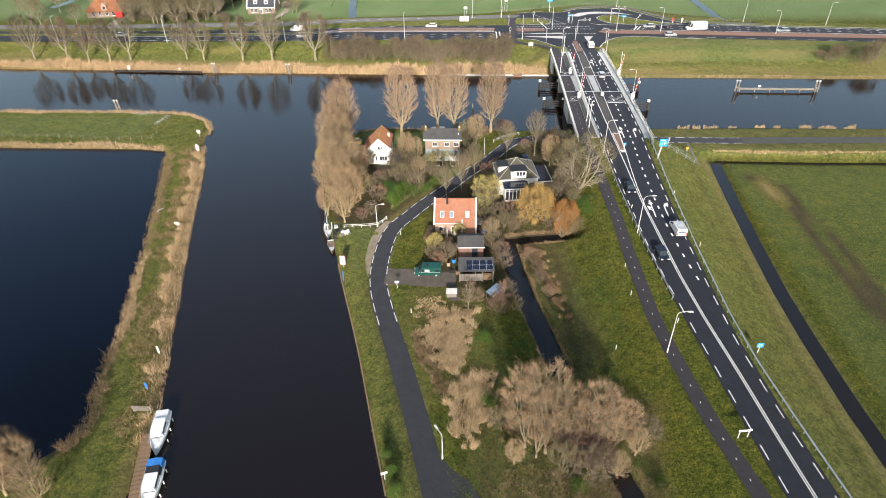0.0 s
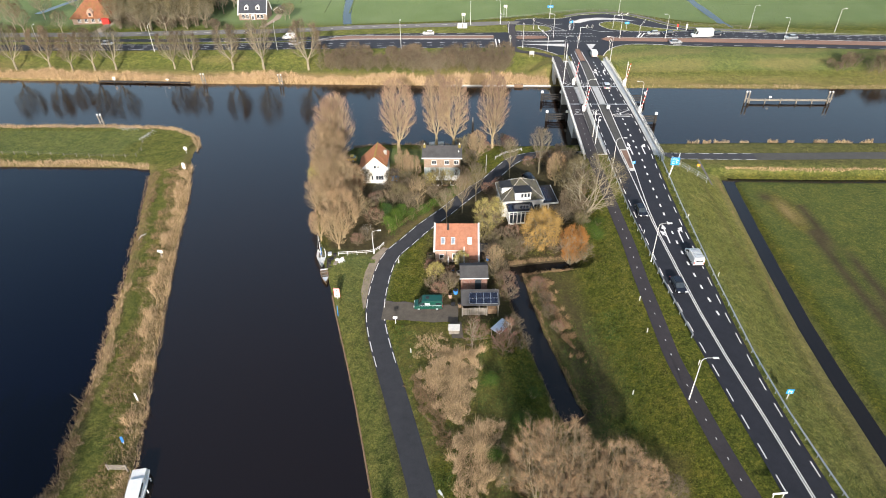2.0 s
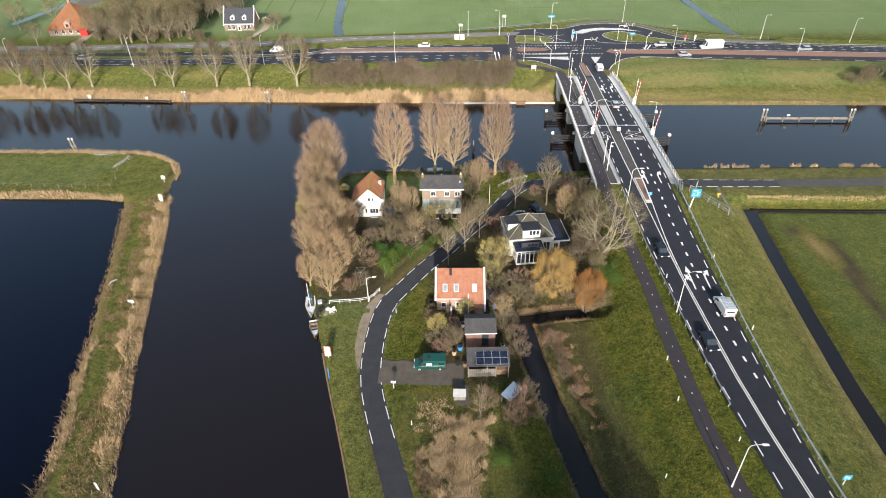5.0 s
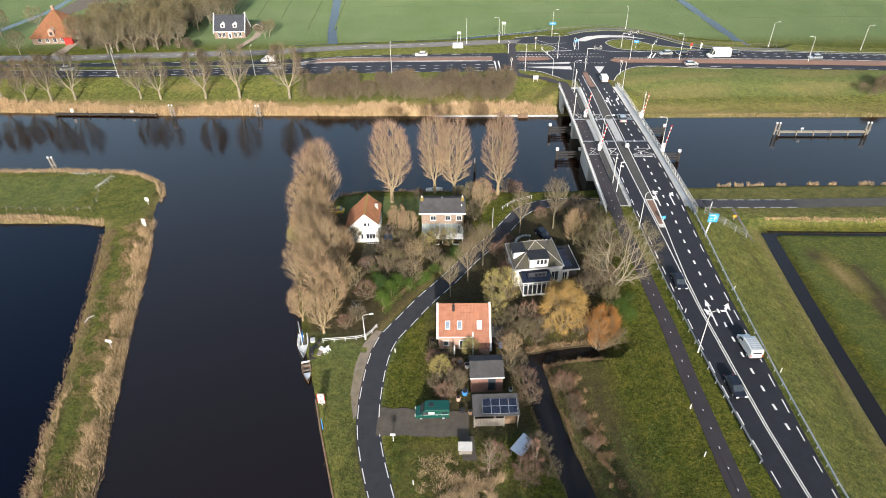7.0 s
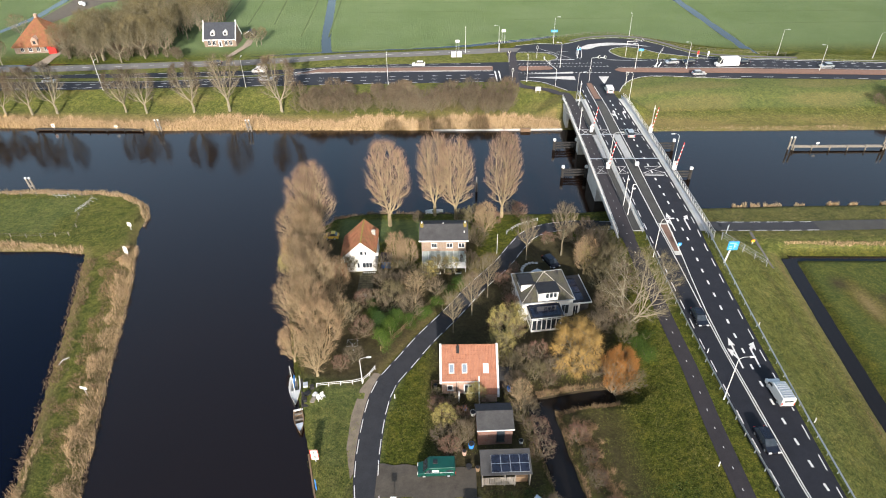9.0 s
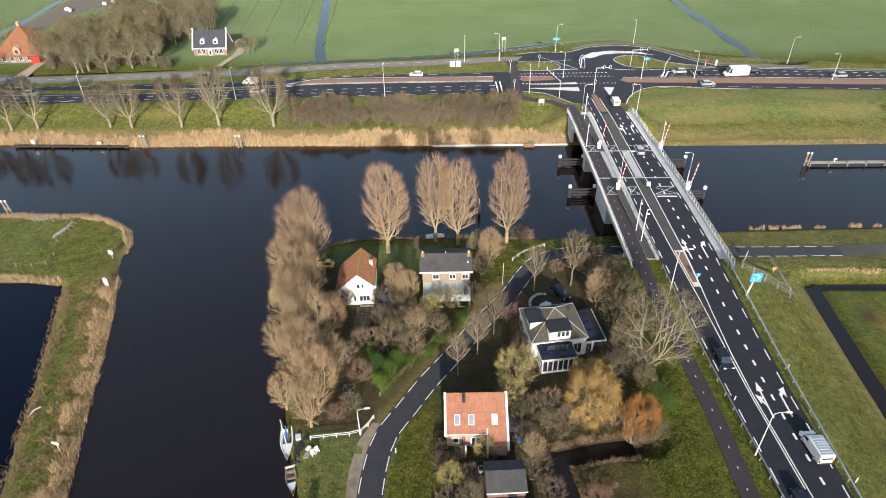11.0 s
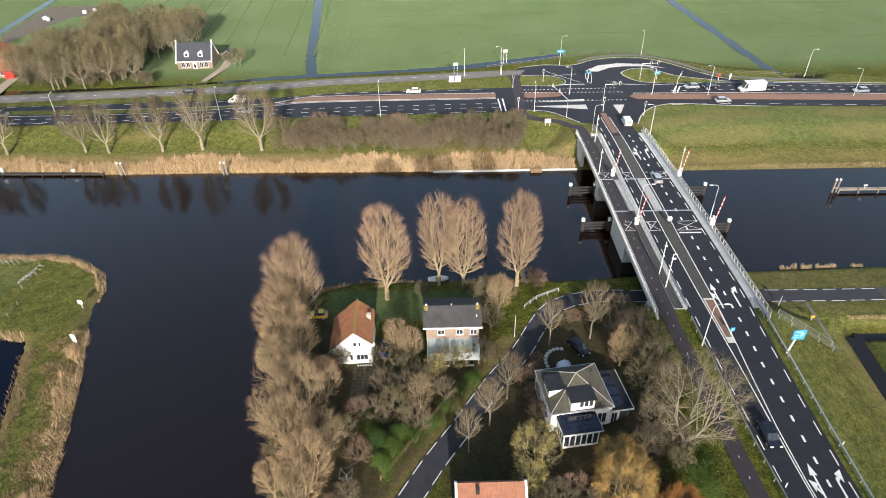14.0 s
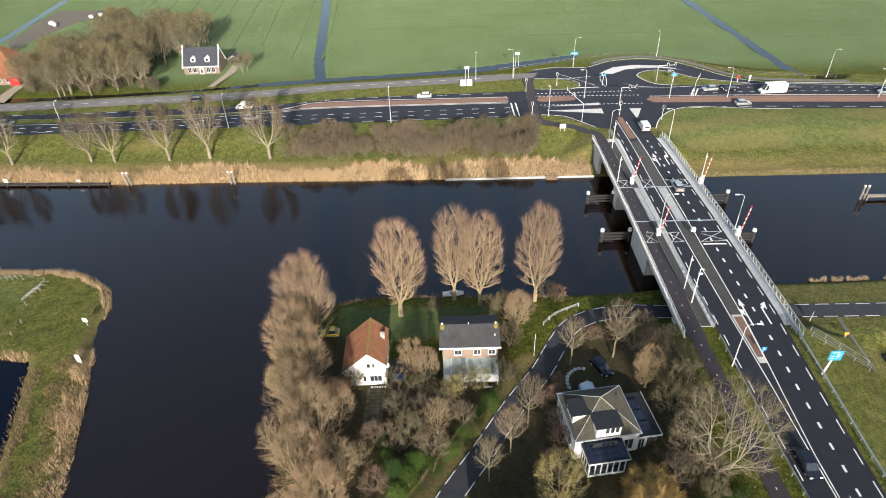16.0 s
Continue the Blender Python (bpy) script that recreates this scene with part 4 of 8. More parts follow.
g = Geo().box(26.5, 43.8, 166.6, 177.0, -2, 4.8)
part("pier", g, CONCRETE, bridge, "large pale concrete bascule pier")
g = Geo().box(26.3, 43.6, 190.3, 194.0, -2, 4.6)
part("pier", g, CONCRETE, bridge, "concrete pier")
g = Geo().box(25.9, 44.4, 148.2, 149.4, -0.5, 4.4).box(25.9, 26.9, 144, 149.4, -0.5, 4.6).box(43.9, 44.9, 144, 149.4, -0.5, 4.4)
part("abutment", g, CONCRETE, bridge, "concrete abutment with wing walls")
g = Geo().box(25.7, 43.8, 211.0, 212.4, -0.5, 4.6).box(25.4, 26.2, 206.5, 217, -0.5, 4.7).box(43.2, 44.0, 206.5, 217, -0.5, 4.5)
part("abutment", g, CONCRETE, bridge, "concrete abutment with wing walls")
for x in (29.5, 33.5, 37.5, 41.5):
    g = Geo().box(x - 0.35, x + 0.35, 149.4, 211, 3.2, 4.6)
    part("girder", g, CONCRETE, bridge, "concrete girder")
# yellow-box hatching at the lifting span's ends
for yc in (171.3, 192.1):
    for xa, xb in ((37.5, 42.6), (31.9, 34.2), (27.0, 29.2)):
        z = float(road_z(yc)) + 0.03
        for (ax, ay), (bx, by) in (((xa, yc - 1.6), (xb, yc + 1.6)), ((xa, yc + 1.6), (xb, yc - 1.6)), ((xa, yc + 1.6), (xb, yc + 1.6)), ((xa, yc - 1.6), (xb, yc - 1.6))):
            ln = math.hypot(bx - ax, by - ay)
            ob = mark((ax + bx) / 2, (ay + by) / 2, z, ln, 0.11, math.atan2(-(bx - ax), by - ay), ROAD)
mark(39.8, 168.8, float(road_z(168.8)) + 0.025, 4.4, 0.4, radians(90), ROAD)

POST_RAIL = Geo().box(-0.05, 0.05, -0.05, 0.05, 0, 1.15).mesh("post", WHITE)


def railing(rows, y0, y1, label):
    top = thing("railing", Matrix.Identity(4), label, "railing", kind="structure")
    for h, w in ((1.12, 0.08), (0.82, 0.036), (0.5, 0.036), (0.2, 0.036)):
        ys = np.arange(y0, y1 + 0.01, 4.0)
        g = Geo()
        g.tube([(float(table(y, rows)), y, float(road_z(y)) + 0.18 + h) for y in ys], [w / 2] * len(ys), 4)
        part("rail", g, WHITE, top)
    y = y0
    while y < y1:
        x = float(table(y, rows))
        ob = new("post", POST_RAIL)
        ob.parent = top
        ob.matrix_basis = Matrix.Translation((x, y, float(road_z(y)) + 0.15)) @ Matrix.Rotation(radians(-12), 4, "Y")
        y += 1.35
    return top


railing(WEST, 144.2, 217, "white steel bridge railing with slanted posts")
railing(EAST, 144.0, 217, "white steel bridge railing with slanted posts")

GUARD_POST = Geo().box(-0.06, 0.06, -0.04, 0.04, -0.6, 0.68).mesh("post", STEEL)


def guardrail(rows, y0, y1, side, label, lift=0.0, spacing=2.7, double=False):
    top = thing("guardrail", Matrix.Identity(4), label, "guardrail", kind="structure")
    ys = np.arange(y0, y1 + 0.01, 3.0)
    beams = ((0.0, 0.62),) if not double else ((0.0, 0.55), (0.0, 0.98))
    for dx, h in beams:
        g = Geo()
        k = len(ys)
        fat = 0.55 if double else 1.0
        prof = [(0.0, 0.16), (-0.06 * side, 0.10), (0.0, 0.03), (0.0, -0.03), (-0.06 * side, -0.10), (0.0, -0.16), (0.03 * side, -0.16), (0.03 * side, 0.16)]
        for y in ys:
            for px, pz in prof:
                g.v.append((float(table(y, rows)) + dx + px, y, float(road_z(y)) + lift + h + pz * fat))
        m = len(prof)
        g.f = [(i * m + j, i * m + (j + 1) % m, (i + 1) * m + (j + 1) % m, (i + 1) * m + j) for i in range(k - 1) for j in range(m)]
        part("beam", g, STEEL, top)
    y = y0 + 0.2
    while y < y1:
        ob = new("post", GUARD_POST)
        ob.parent = top
        ob.matrix_basis = Matrix.Translation((float(table(y, rows)) + 0.08 * side, y, float(road_z(y)) + lift))
        y += spacing
    return top


guardrail(RAIL_RIGHT, 0, 144, 1, "galvanised steel crash barrier beside the road")
guardrail(RAIL_LEFT, 84, 145, -1, "galvanised steel crash barrier beside the road")
guardrail(RAIL_LEFT, 146, 222, -1, "tall galvanised steel barrier along the bridge", 0.05, 1.5, True)
guardrail([(144, 43.9), (217, 42.6)], 144, 217, 1, "galvanised steel barrier along the bridge", 0.05, 1.5, True)


def boom(x, y, lean, label="raised red and white barrier boom on a white housing"):
    z = float(road_z(y)) + 0.1
    top = thing("boom_barrier", pose(x, y, z), label, "boom barrier", "bridge barriers")
    part("housing", Geo().box(-0.4, 0.4, -0.35, 0.35, 0, 1.15).box(-0.5, 0.5, -0.2, 0.2, 1.15, 1.55), WHITE, top)
    part("lamp_head", Geo().box(-0.2, 0.2, -0.3, 0.3, 1.55, 2.0), WHITE, top)
    for i in range(12):
        a, b = 0.9 + i * 0.5, 0.9 + (i + 1) * 0.5
        part("boom_band", Geo().tube([(a * lean, -0.45, a), (b * lean, -0.45, b)], [0.11, 0.11], 5), RED if i % 2 else WHITE, top)


boom(29.6, 192.2, 0.13)
boom(29.8, 172.0, 0.13)
boom(44.7, 191.6, 0.13)
boom(45.0, 171.4, 0.13)


def fender(x, y, length, label="dark timber fender frame with white-capped piles in the canal"):
    top = thing("fender", pose(x, y, 0), label, "fender", "bridge fenders")
    for px in (0.3, length - 0.4):
        part("round_post", Geo().tube([(px, 0, -2), (px, 0, 2.6)], [0.38, 0.38], 10), WOOD_TAR, top)
        part("cap", Geo().tube([(px, 0, 2.6), (px, 0, 3.2)], [0.42, 0.40], 10), WHITE, top, "white pile cap")
    for z in (0.5, 1.2, 1.9):
        part("beam", Geo().box(0, length, -0.18, 0.18, z, z + 0.32), WOOD_TAR, top)
    for i in range(4):
        part("post", Geo().box(0.4 + i * 0.5, 0.62 + i * 0.5, 0.2, 0.42, -1.5, 1.6), WOOD_TAR, top)


fender(20.3, 178.2, 6.4)
fender(20.2, 193.2, 6.4)
fender(45.4, 177.0, 6.4)
fender(45.2, 192.4, 6.9)


# ---- trees and shrubs ----
def grow(seed, height, spread, trunk_r, bole=0.3, fork=3, limbs=26, subs=7, twigs=30, twig_len=0.9, twig_w=0.012, up=0.5, low=0.25, droop=0.0, lean=(0.0, 0.0), wild=1.0, flare=1.0):
    """A bare tree: trunk, leaders, limbs and branches in one mesh, the twigs of its crown in another."""
    rng = random.Random(seed)
    wood, fine = Geo(), Geo()
    tilt = Vector((lean[0], lean[1], 0))
    mid = Vector((0, 0, height * (1 + low) / 2)) + tilt * 0.62
    size = Vector((spread, spread, height * (1 - low) / 2))

    def rnd():
        while True:
            v = Vector((rng.uniform(-1, 1), rng.uniform(-1, 1), rng.uniform(-1, 1)))
            if 0.05 < v.length < 1:
                return v.normalized()

    def reach(p, d):
        """How far it is from p along d to the crown's uneven outline."""
        q = Vector([(p[i] - mid[i]) / size[i] for i in range(3)])
        e = Vector([d[i] / size[i] for i in range(3)])
        aa, bb, cc = e.dot(e), q.dot(e), q.dot(q) - 1
        disc = bb * bb - aa * cc
        return (-bb + math.sqrt(disc)) / aa if disc > 0 else 0.0

    def sprout(b, d, ln, r):
        tip = b + d * ln + Vector((0, 0, (up * 0.12 - droop * 0.6) * ln))
        wood.tube([b, tip], [r, 0.012], 3, False)
        for _ in range(int(twigs * rng.uniform(0.6, 1.3))):
            c = b.lerp(tip, rng.uniform(0.12, 1.0))
            t = (d * 0.75 + rnd() * 0.8 * wild + Vector((0, 0, up * 0.55 - droop * 1.3))).normalized() * twig_len * rng.uniform(0.45, 1.25)
            fine.sliver(c, t, t.orthogonal().normalized() * twig_w * rng.uniform(0.6, 1.3))

    def limb(p, d, ln, r):
        d2 = (d + Vector((0, 0, up * 0.45 - droop * 0.3)) + rnd() * 0.2).normalized()
        curve = [p, p + d * ln * 0.45, p + d * ln * 0.45 + d2 * ln * 0.3, p + d * ln * 0.45 + d2 * ln * 0.58]
        wood.tube(curve, [r, r * 0.75, r * 0.5, 0.014], 4, False)
        for q in range(subs):
            v = 0.45 + 2.54 * (q + rng.random()) / subs
            m = int(v)
            b = curve[m].lerp(curve[m + 1], v - m)
            along = (curve[m + 1] - curve[m]).normalized()
            e = (along * 0.8 + rnd() * 0.85 * (0.5 + 0.5 * wild) + Vector((0, 0, up * 0.5))).normalized()
            sprout(b, e, min(spread * rng.uniform(0.2, 0.42) + 0.4, max(0.35, reach(b, e) * rng.uniform(0.7, 1.1))), max(0.016, r * 0.32))

    start = Vector((0, 0, height * bole)) + tilt * bole
    wood.tube([(0, 0, -0.3), start * 0.5 + Vector((rng.uniform(-1, 1), rng.uniform(-1, 1), 0)) * trunk_r * 0.5, start], [trunk_r * 1.15, trunk_r, trunk_r * 0.9], 8)
    a0 = rng.uniform(0, 6.283)
    for k in range(fork):
        a = a0 + 6.283 * k / fork + rng.uniform(-0.4, 0.4)
        out = Vector((math.cos(a), math.sin(a), 0)) * spread * (rng.uniform(0.32, 0.62) if fork > 1 else 0.05)
        top = Vector((mid.x, mid.y, 0)) + tilt * 0.38 + out + Vector((0, 0, height * (rng.uniform(0.8, 0.93) if fork > 1 else 0.94)))
        span = top - start
        pts = [start]
        for i in range(1, 6):
            s = i / 5
            bow = out * (0.5 * math.sin(math.pi * s) * (1 - s * 0.4))
            pts.append(start + span * s + bow + Vector((rng.uniform(-1, 1), rng.uniform(-1, 1), 0)) * spread * 0.03)
        r0 = trunk_r * (0.95 if fork == 1 else 0.62 if fork < 4 else 0.5)
        rad = [r0 * (1 - 0.9 * (i / 5) ** 0.85) for i in range(6)]
        wood.tube(pts, rad, 6, False)
        per = max(3, limbs // fork)
        for i in range(per):
            f = min(4.98, (0.06 + 0.94 * (i + rng.random()) / per) * 5)
            j = int(f)
            p = pts[j].lerp(pts[j + 1], f - j)
            az = i * 2.399 + rng.uniform(-0.5, 0.5) + a
            along = (pts[j + 1] - pts[j]).normalized()
            d = (Vector((math.cos(az), math.sin(az), 0)) * rng.uniform(0.6, 1.0) * flare + out.normalized() * (0.45 if fork > 1 else 0) + along * 0.5 + Vector((0, 0, up * 0.5 - 0.15))).normalized()
            far = reach(p, d) * rng.uniform(0.72, 1.06)
            if far > 0.4:
                limb(p, d, min(far, spread * 1.1), max(0.028, rad[j] * 0.5))
            else:
                sprout(p, d, 0.6, 0.02)
    return wood, fine


TREE = {}


def tree_kind(key, bark, twig, label, category, name, **how):
    wood, fine = grow(**how)
    TREE[key] = (wood.mesh("trunk", bark, True), fine.mesh("crown", twig), label, category, name)


def tree(key, x, y, scale=1.0, turn=None, group="", z=None, label=None, sx=1.0):
    trunk, crown, lab, cat, name = TREE[key]
    rng = random.Random(int(x * 131 + y * 17))
    m = Matrix.Translation((x, y, ground_at(x, y) - 0.05 if z is None else z)) @ Matrix.Rotation(rng.uniform(0, 6.28) if turn is None else turn, 4, "Z") @ Matrix.Diagonal((scale * sx, scale * sx, scale, 1))
    ob = thing(name, m, label or lab, cat, group)
    part("trunk", trunk, None, ob)
    part("crown", crown, None, ob)
    return ob


for i in range(3):
    tree_kind("poplar%d" % i, BARK_GOLD, TWIG, "tall bare poplar with a dense upright brown crown", "tree", "poplar_tree", seed=11 + i, height=20.0, spread=4.6, trunk_r=0.42, bole=0.13, fork=4, limbs=80, subs=14, twigs=8, twig_len=1.5, twig_w=0.013, up=0.8, low=0.07, wild=0.65, flare=0.8)
    tree_kind("alder%d" % i, BARK_GOLD, TWIG_TAN, "bare brown bankside tree with a full rounded crown", "tree", "bankside_tree", seed=31 + i, height=15.0, spread=4.5, trunk_r=0.36, bole=0.1, fork=5, limbs=75, subs=13, twigs=7, twig_len=1.4, twig_w=0.013, up=0.7, low=0.04, wild=0.7, flare=0.9)
    tree_kind("lime%d" % i, BARK, TWIG_GREY, "young bare lane tree with a fan of fine branches", "tree", "lane_tree", seed=51 + i, height=8.2, spread=2.7, trunk_r=0.1, bole=0.25, fork=1, limbs=36, subs=8, twigs=10, twig_len=0.7, twig_w=0.01, up=0.9, low=0.2, wild=0.55, flare=0.9)
    tree_kind("dike%d" % i, BARK_PALE, TWIG_GREY, "bare dike tree with open spreading limbs", "tree", "dike_tree", seed=71 + i, height=13.0, spread=4.2, trunk_r=0.3, bole=0.2, fork=3, limbs=50, subs=10, twigs=9, twig_len=1.4, twig_w=0.016, up=0.8, low=0.18, wild=0.75, flare=0.7)
    tree_kind("shrub%d" % i, BARK, TWIG_MOSSY if i == 1 else TWIG_GREY, "bare grey-brown garden shrub with many stems", "shrub", "garden_shrub", seed=91 + i, height=4.6, spread=2.4, trunk_r=0.09, bole=0.05, fork=5, limbs=36, subs=9, twigs=10, twig_len=0.7, twig_w=0.011, up=0.65, low=-0.05, wild=0.8)
    tree_kind("thicket%d" % i, BARK, TWIG_GREY, "bare brown willow scrub of crowded stems", "shrub", "scrub", seed=111 + i, height=5.5, spread=2.8, trunk_r=0.09, bole=0.05, fork=6, limbs=36, subs=7, twigs=7, twig_len=1.0, twig_w=0.016, up=0.9, low=-0.05, wild=0.5)
    tree_kind("willow%d" % i, BARK, TWIG_TAN, "broad bare grey-brown willow in rough grass", "tree", "willow_tree", seed=131 + i, height=14.0, spread=3.7, trunk_r=0.24, bole=0.07, fork=5, limbs=60, subs=13, twigs=9, twig_len=1.2, twig_w=0.011, up=0.7, low=0.0, lean=(0.6 * i - 0.9, 5.0), wild=0.6, flare=0.8)
    tree_kind("wood%d" % i, BARK_PALE, TWIG_MOSSY, "bare grey-brown woodland tree by the farm", "tree", "woodland_tree", seed=151 + i, height=13.0, spread=5.6, trunk_r=0.26, bole=0.24, fork=3, limbs=44, subs=9, twigs=7, twig_len=1.5, twig_w=0.018, up=0.6, low=0.15, wild=0.75, flare=0.95)
tree_kind("big_willow", BARK_PALE, TWIG_MOSSY, "large leaning bare willow with pale spreading limbs", "tree", "willow_tree", seed=171, height=13.0, spread=6.4, trunk_r=0.36, bole=0.12, fork=4, limbs=60, subs=10, twigs=6, twig_len=1.3, twig_w=0.012, up=0.3, low=0.12, lean=(2.6, 4.5), wild=0.85)
tree_kind("orange", BARK_PALE, TWIG_ORANGE, "glowing orange-twigged pollard willow", "shrub", "orange_willow", seed=181, height=6.8, spread=2.9, trunk_r=0.16, bole=0.02, fork=9, limbs=72, subs=9, twigs=16, twig_len=1.1, twig_w=0.014, up=1.1, low=-0.12, wild=0.45, flare=0.5)
tree_kind("ochre", BARK, TWIG_OCHRE, "ochre-twigged weeping willow beside the white villa", "tree", "weeping_willow", seed=191, height=7.6, spread=3.3, trunk_r=0.3, bole=0.12, fork=4, limbs=46, subs=13, twigs=15, twig_len=1.1, twig_w=0.014, up=0.2, low=0.05, droop=0.35, wild=0.75)
tree_kind("olive", BARK, TWIG_OLIVE, "bare olive-green twigged garden tree", "tree", "garden_tree", seed=201, height=7.0, spread=3.1, trunk_r=0.22, bole=0.12, fork=4, limbs=46, subs=13, twigs=12, twig_len=0.85, twig_w=0.013, up=0.6, low=0.05, wild=0.8)
tree_kind("birch", BARK_PALE, TWIG_RED, "slender pale-stemmed birch with reddish twigs", "tree", "birch_tree", seed=211, height=6.4, spread=2.0, trunk_r=0.1, bole=0.15, fork=2, limbs=26, subs=6, twigs=18, twig_len=0.7, twig_w=0.01, up=0.5, low=0.1, wild=0.6)
tree_kind("redshrub", BARK, TWIG_RED, "reddish-brown bare garden shrub", "shrub", "garden_shrub", seed=221, height=3.4, spread=1.9, trunk_r=0.06, bole=0.04, fork=6, limbs=32, subs=8, twigs=10, twig_len=0.6, twig_w=0.0105, up=0.6, low=-0.05)


def evergreen(key, seed, height, spread, leaf, label, n=4600, size=0.115):
    rng = random.Random(seed)
    wood, fol = Geo(), Geo()
    for k in range(5):
        a = rng.uniform(0, 6.28)
        wood.tube([(0, 0, -0.2), (math.cos(a) * spread * 0.3, math.sin(a) * spread * 0.3, height * 0.5), (math.cos(a) * spread * 0.45, math.sin(a) * spread * 0.45, height * 0.85)], [0.08, 0.05, 0.02], 5)
    clumps = [(rng.uniform(0, 6.28), rng.uniform(0.1, 1.0) ** 0.6, rng.uniform(0.08, 1.0), rng.uniform(0.25, 0.5)) for _ in range(34)]
    for i in range(n):
        a, r, h, s = clumps[i % len(clumps)]
        rr = spread * r * (1.05 - 0.65 * h)
        p = Vector((math.cos(a) * rr, math.sin(a) * rr, h * height)) + Vector((rng.gauss(0, s), rng.gauss(0, s), rng.gauss(0, s * 0.8)))
        d = Vector((rng.gauss(0, 1), rng.gauss(0, 1), rng.gauss(0.2, 0.8))).normalized() * size * rng.uniform(0.7, 1.5)
        w = d.orthogonal().normalized() * size * 0.55
        fol.poly([p, p + d * 0.5 + w, p + d, p + d * 0.5 - w])
    TREE[key] = (wood.mesh("stem", BARK, True), fol.mesh("foliage", leaf), label, "shrub", "evergreen_shrub")


for i in range(2):
    evergreen("laurel%d" % i, 301 + i, 3.4, 1.7, LEAF, "bright green evergreen laurel bush")
    evergreen("conifer%d" % i, 311 + i, 4.6, 1.3, LEAF_DARK, "dark green evergreen conifer")
    evergreen("bramble%d" % i, 321 + i, 1.5, 1.8, LEAF, "low green bramble patch", 2600, 0.11)

# poplars on the point
tree("poplar0", -20.1, 155.6, 1.0, group="poplars on the point", sx=1.05)
tree("poplar1", -10.4, 159.6, 1.0, group="poplars on the point", sx=0.85)
tree("poplar2", -5.8, 158.2, 0.98, group="poplars on the point", sx=0.95)
tree("poplar0", 4.4, 158.9, 1.02, 2.0, group="poplars on the point", sx=0.85)
# trees along the canal bank
for key, x, y, sc, sx in (("poplar1", -34.0, 148.5, 0.94, 1.05), ("poplar2", -36.2, 150.0, 0.86, 1.05), ("alder0", -36.0, 142.5, 0.95, 1.0), ("alder1", -33.4, 137.5, 0.95, 1.0), ("alder2", -36.5, 145.5, 0.6, 1.0), ("alder0", -33.5, 130.8, 0.92, 1.0), ("alder1", -30.0, 126.0, 0.95, 1.05), ("alder2", -30.6, 120.5, 0.85, 1.05), ("alder0", -27.6, 116.0, 0.78, 1.0), ("alder2", -28.0, 111.8, 0.66, 1.0), ("alder1", -35.0, 125.5, 0.62, 1.0), ("alder1", -32.5, 115.5, 0.5, 1.0), ("alder2", -26.2, 121.8, 0.6, 1.0), ("alder0", -27.8, 131.5, 0.6, 1.0)):
    tree(key, x, y, sc, group="bankside trees", sx=sx)
tree("ochre", -39.5, 146.5, 0.62, group="bankside trees", label="low ochre willow hanging over the canal")
tree("olive", -38.0, 138.5, 0.75, group="bankside trees", label="low olive-brown willow hanging over the canal")
# gardens west of the lane
rng = random.Random(5)
for x, y, key, sc in ((-19.5, 137.0, "shrub0", 1.1), (-17.4, 141.0, "alder1", 0.52), (-15.0, 139.2, "alder2", 0.5), (-16.2, 135.5, "shrub1", 1.1), (-18.7, 132.4, "shrub2", 1.1), (-15.2, 131.4, "shrub0", 1.15), (-12.6, 134.4, "shrub1", 1.05), (-11.0, 136.4, "olive", 0.62), (-13.2, 129.8, "alder0", 0.48), (-17.0, 128.2, "shrub1", 1.2), (-14.0, 126.0, "shrub2", 1.1), (-19.6, 127.0, "shrub0", 1.0), (-22.2, 128.4, "redshrub", 1.1), (-24.2, 124.5, "shrub1", 0.9), (-21.6, 120.6, "redshrub", 1.2), (-9.4, 131.4, "shrub2", 0.9), (-6.8, 138.2, "olive", 0.60), (-9.2, 137.6, "shrub1", 0.95), (-22.5, 114.8, "shrub2", 0.75), (-24.4, 113.2, "redshrub", 0.8), (-26.6, 138.4, "shrub1", 0.9), (-3.0, 139.4, "shrub0", 0.9), (-1.2, 147.5, "shrub2", 1.05), (0.4, 151.4, "alder1", 0.55), (-1.4, 154.2, "shrub1", 1.2), (2.2, 155.3, "redshrub", 1.0), (8.2, 158.7, "redshrub", 1.0), (6.6, 159.5, "shrub0", 0.8), (-13.8, 156.6, "shrub2", 0.6), (-4.2, 155.0, "shrub1", 0.9)):
    tree(key, x, y, sc, group="garden shrubs")
for x, y, key, sc in ((-18.2, 118.6, "laurel0", 1.0), (-17.0, 121.0, "laurel1", 1.1), (-16.2, 123.6, "laurel0", 1.05), (-18.8, 121.6, "conifer0", 1.0), (-20.0, 124.2, "laurel1", 0.9), (-20.8, 126.8, "laurel0", 0.85), (-13.8, 123.4, "laurel1", 0.75), (-11.6, 126.4, "bramble0", 1.0), (-9.4, 129.4, "bramble1", 0.9), (-18.0, 147.0, "conifer1", 0.55), (-5.2, 134.9, "bramble0", 1.0), (-7.2, 132.4, "bramble1", 1.0)):
    tree(key, x, y, sc, group="evergreen shrubs")
# young trees along the lane
for i, (x, y, sc) in enumerate(((-6.2, 121.8, 1.05), (-2.9, 126.4, 1.1), (0.1, 131.4, 1.15), (8.3, 142.8, 1.2), (15.4, 144.2, 1.45))):
    tree("lime%d" % (i % 3), x, y, sc, group="lane trees")
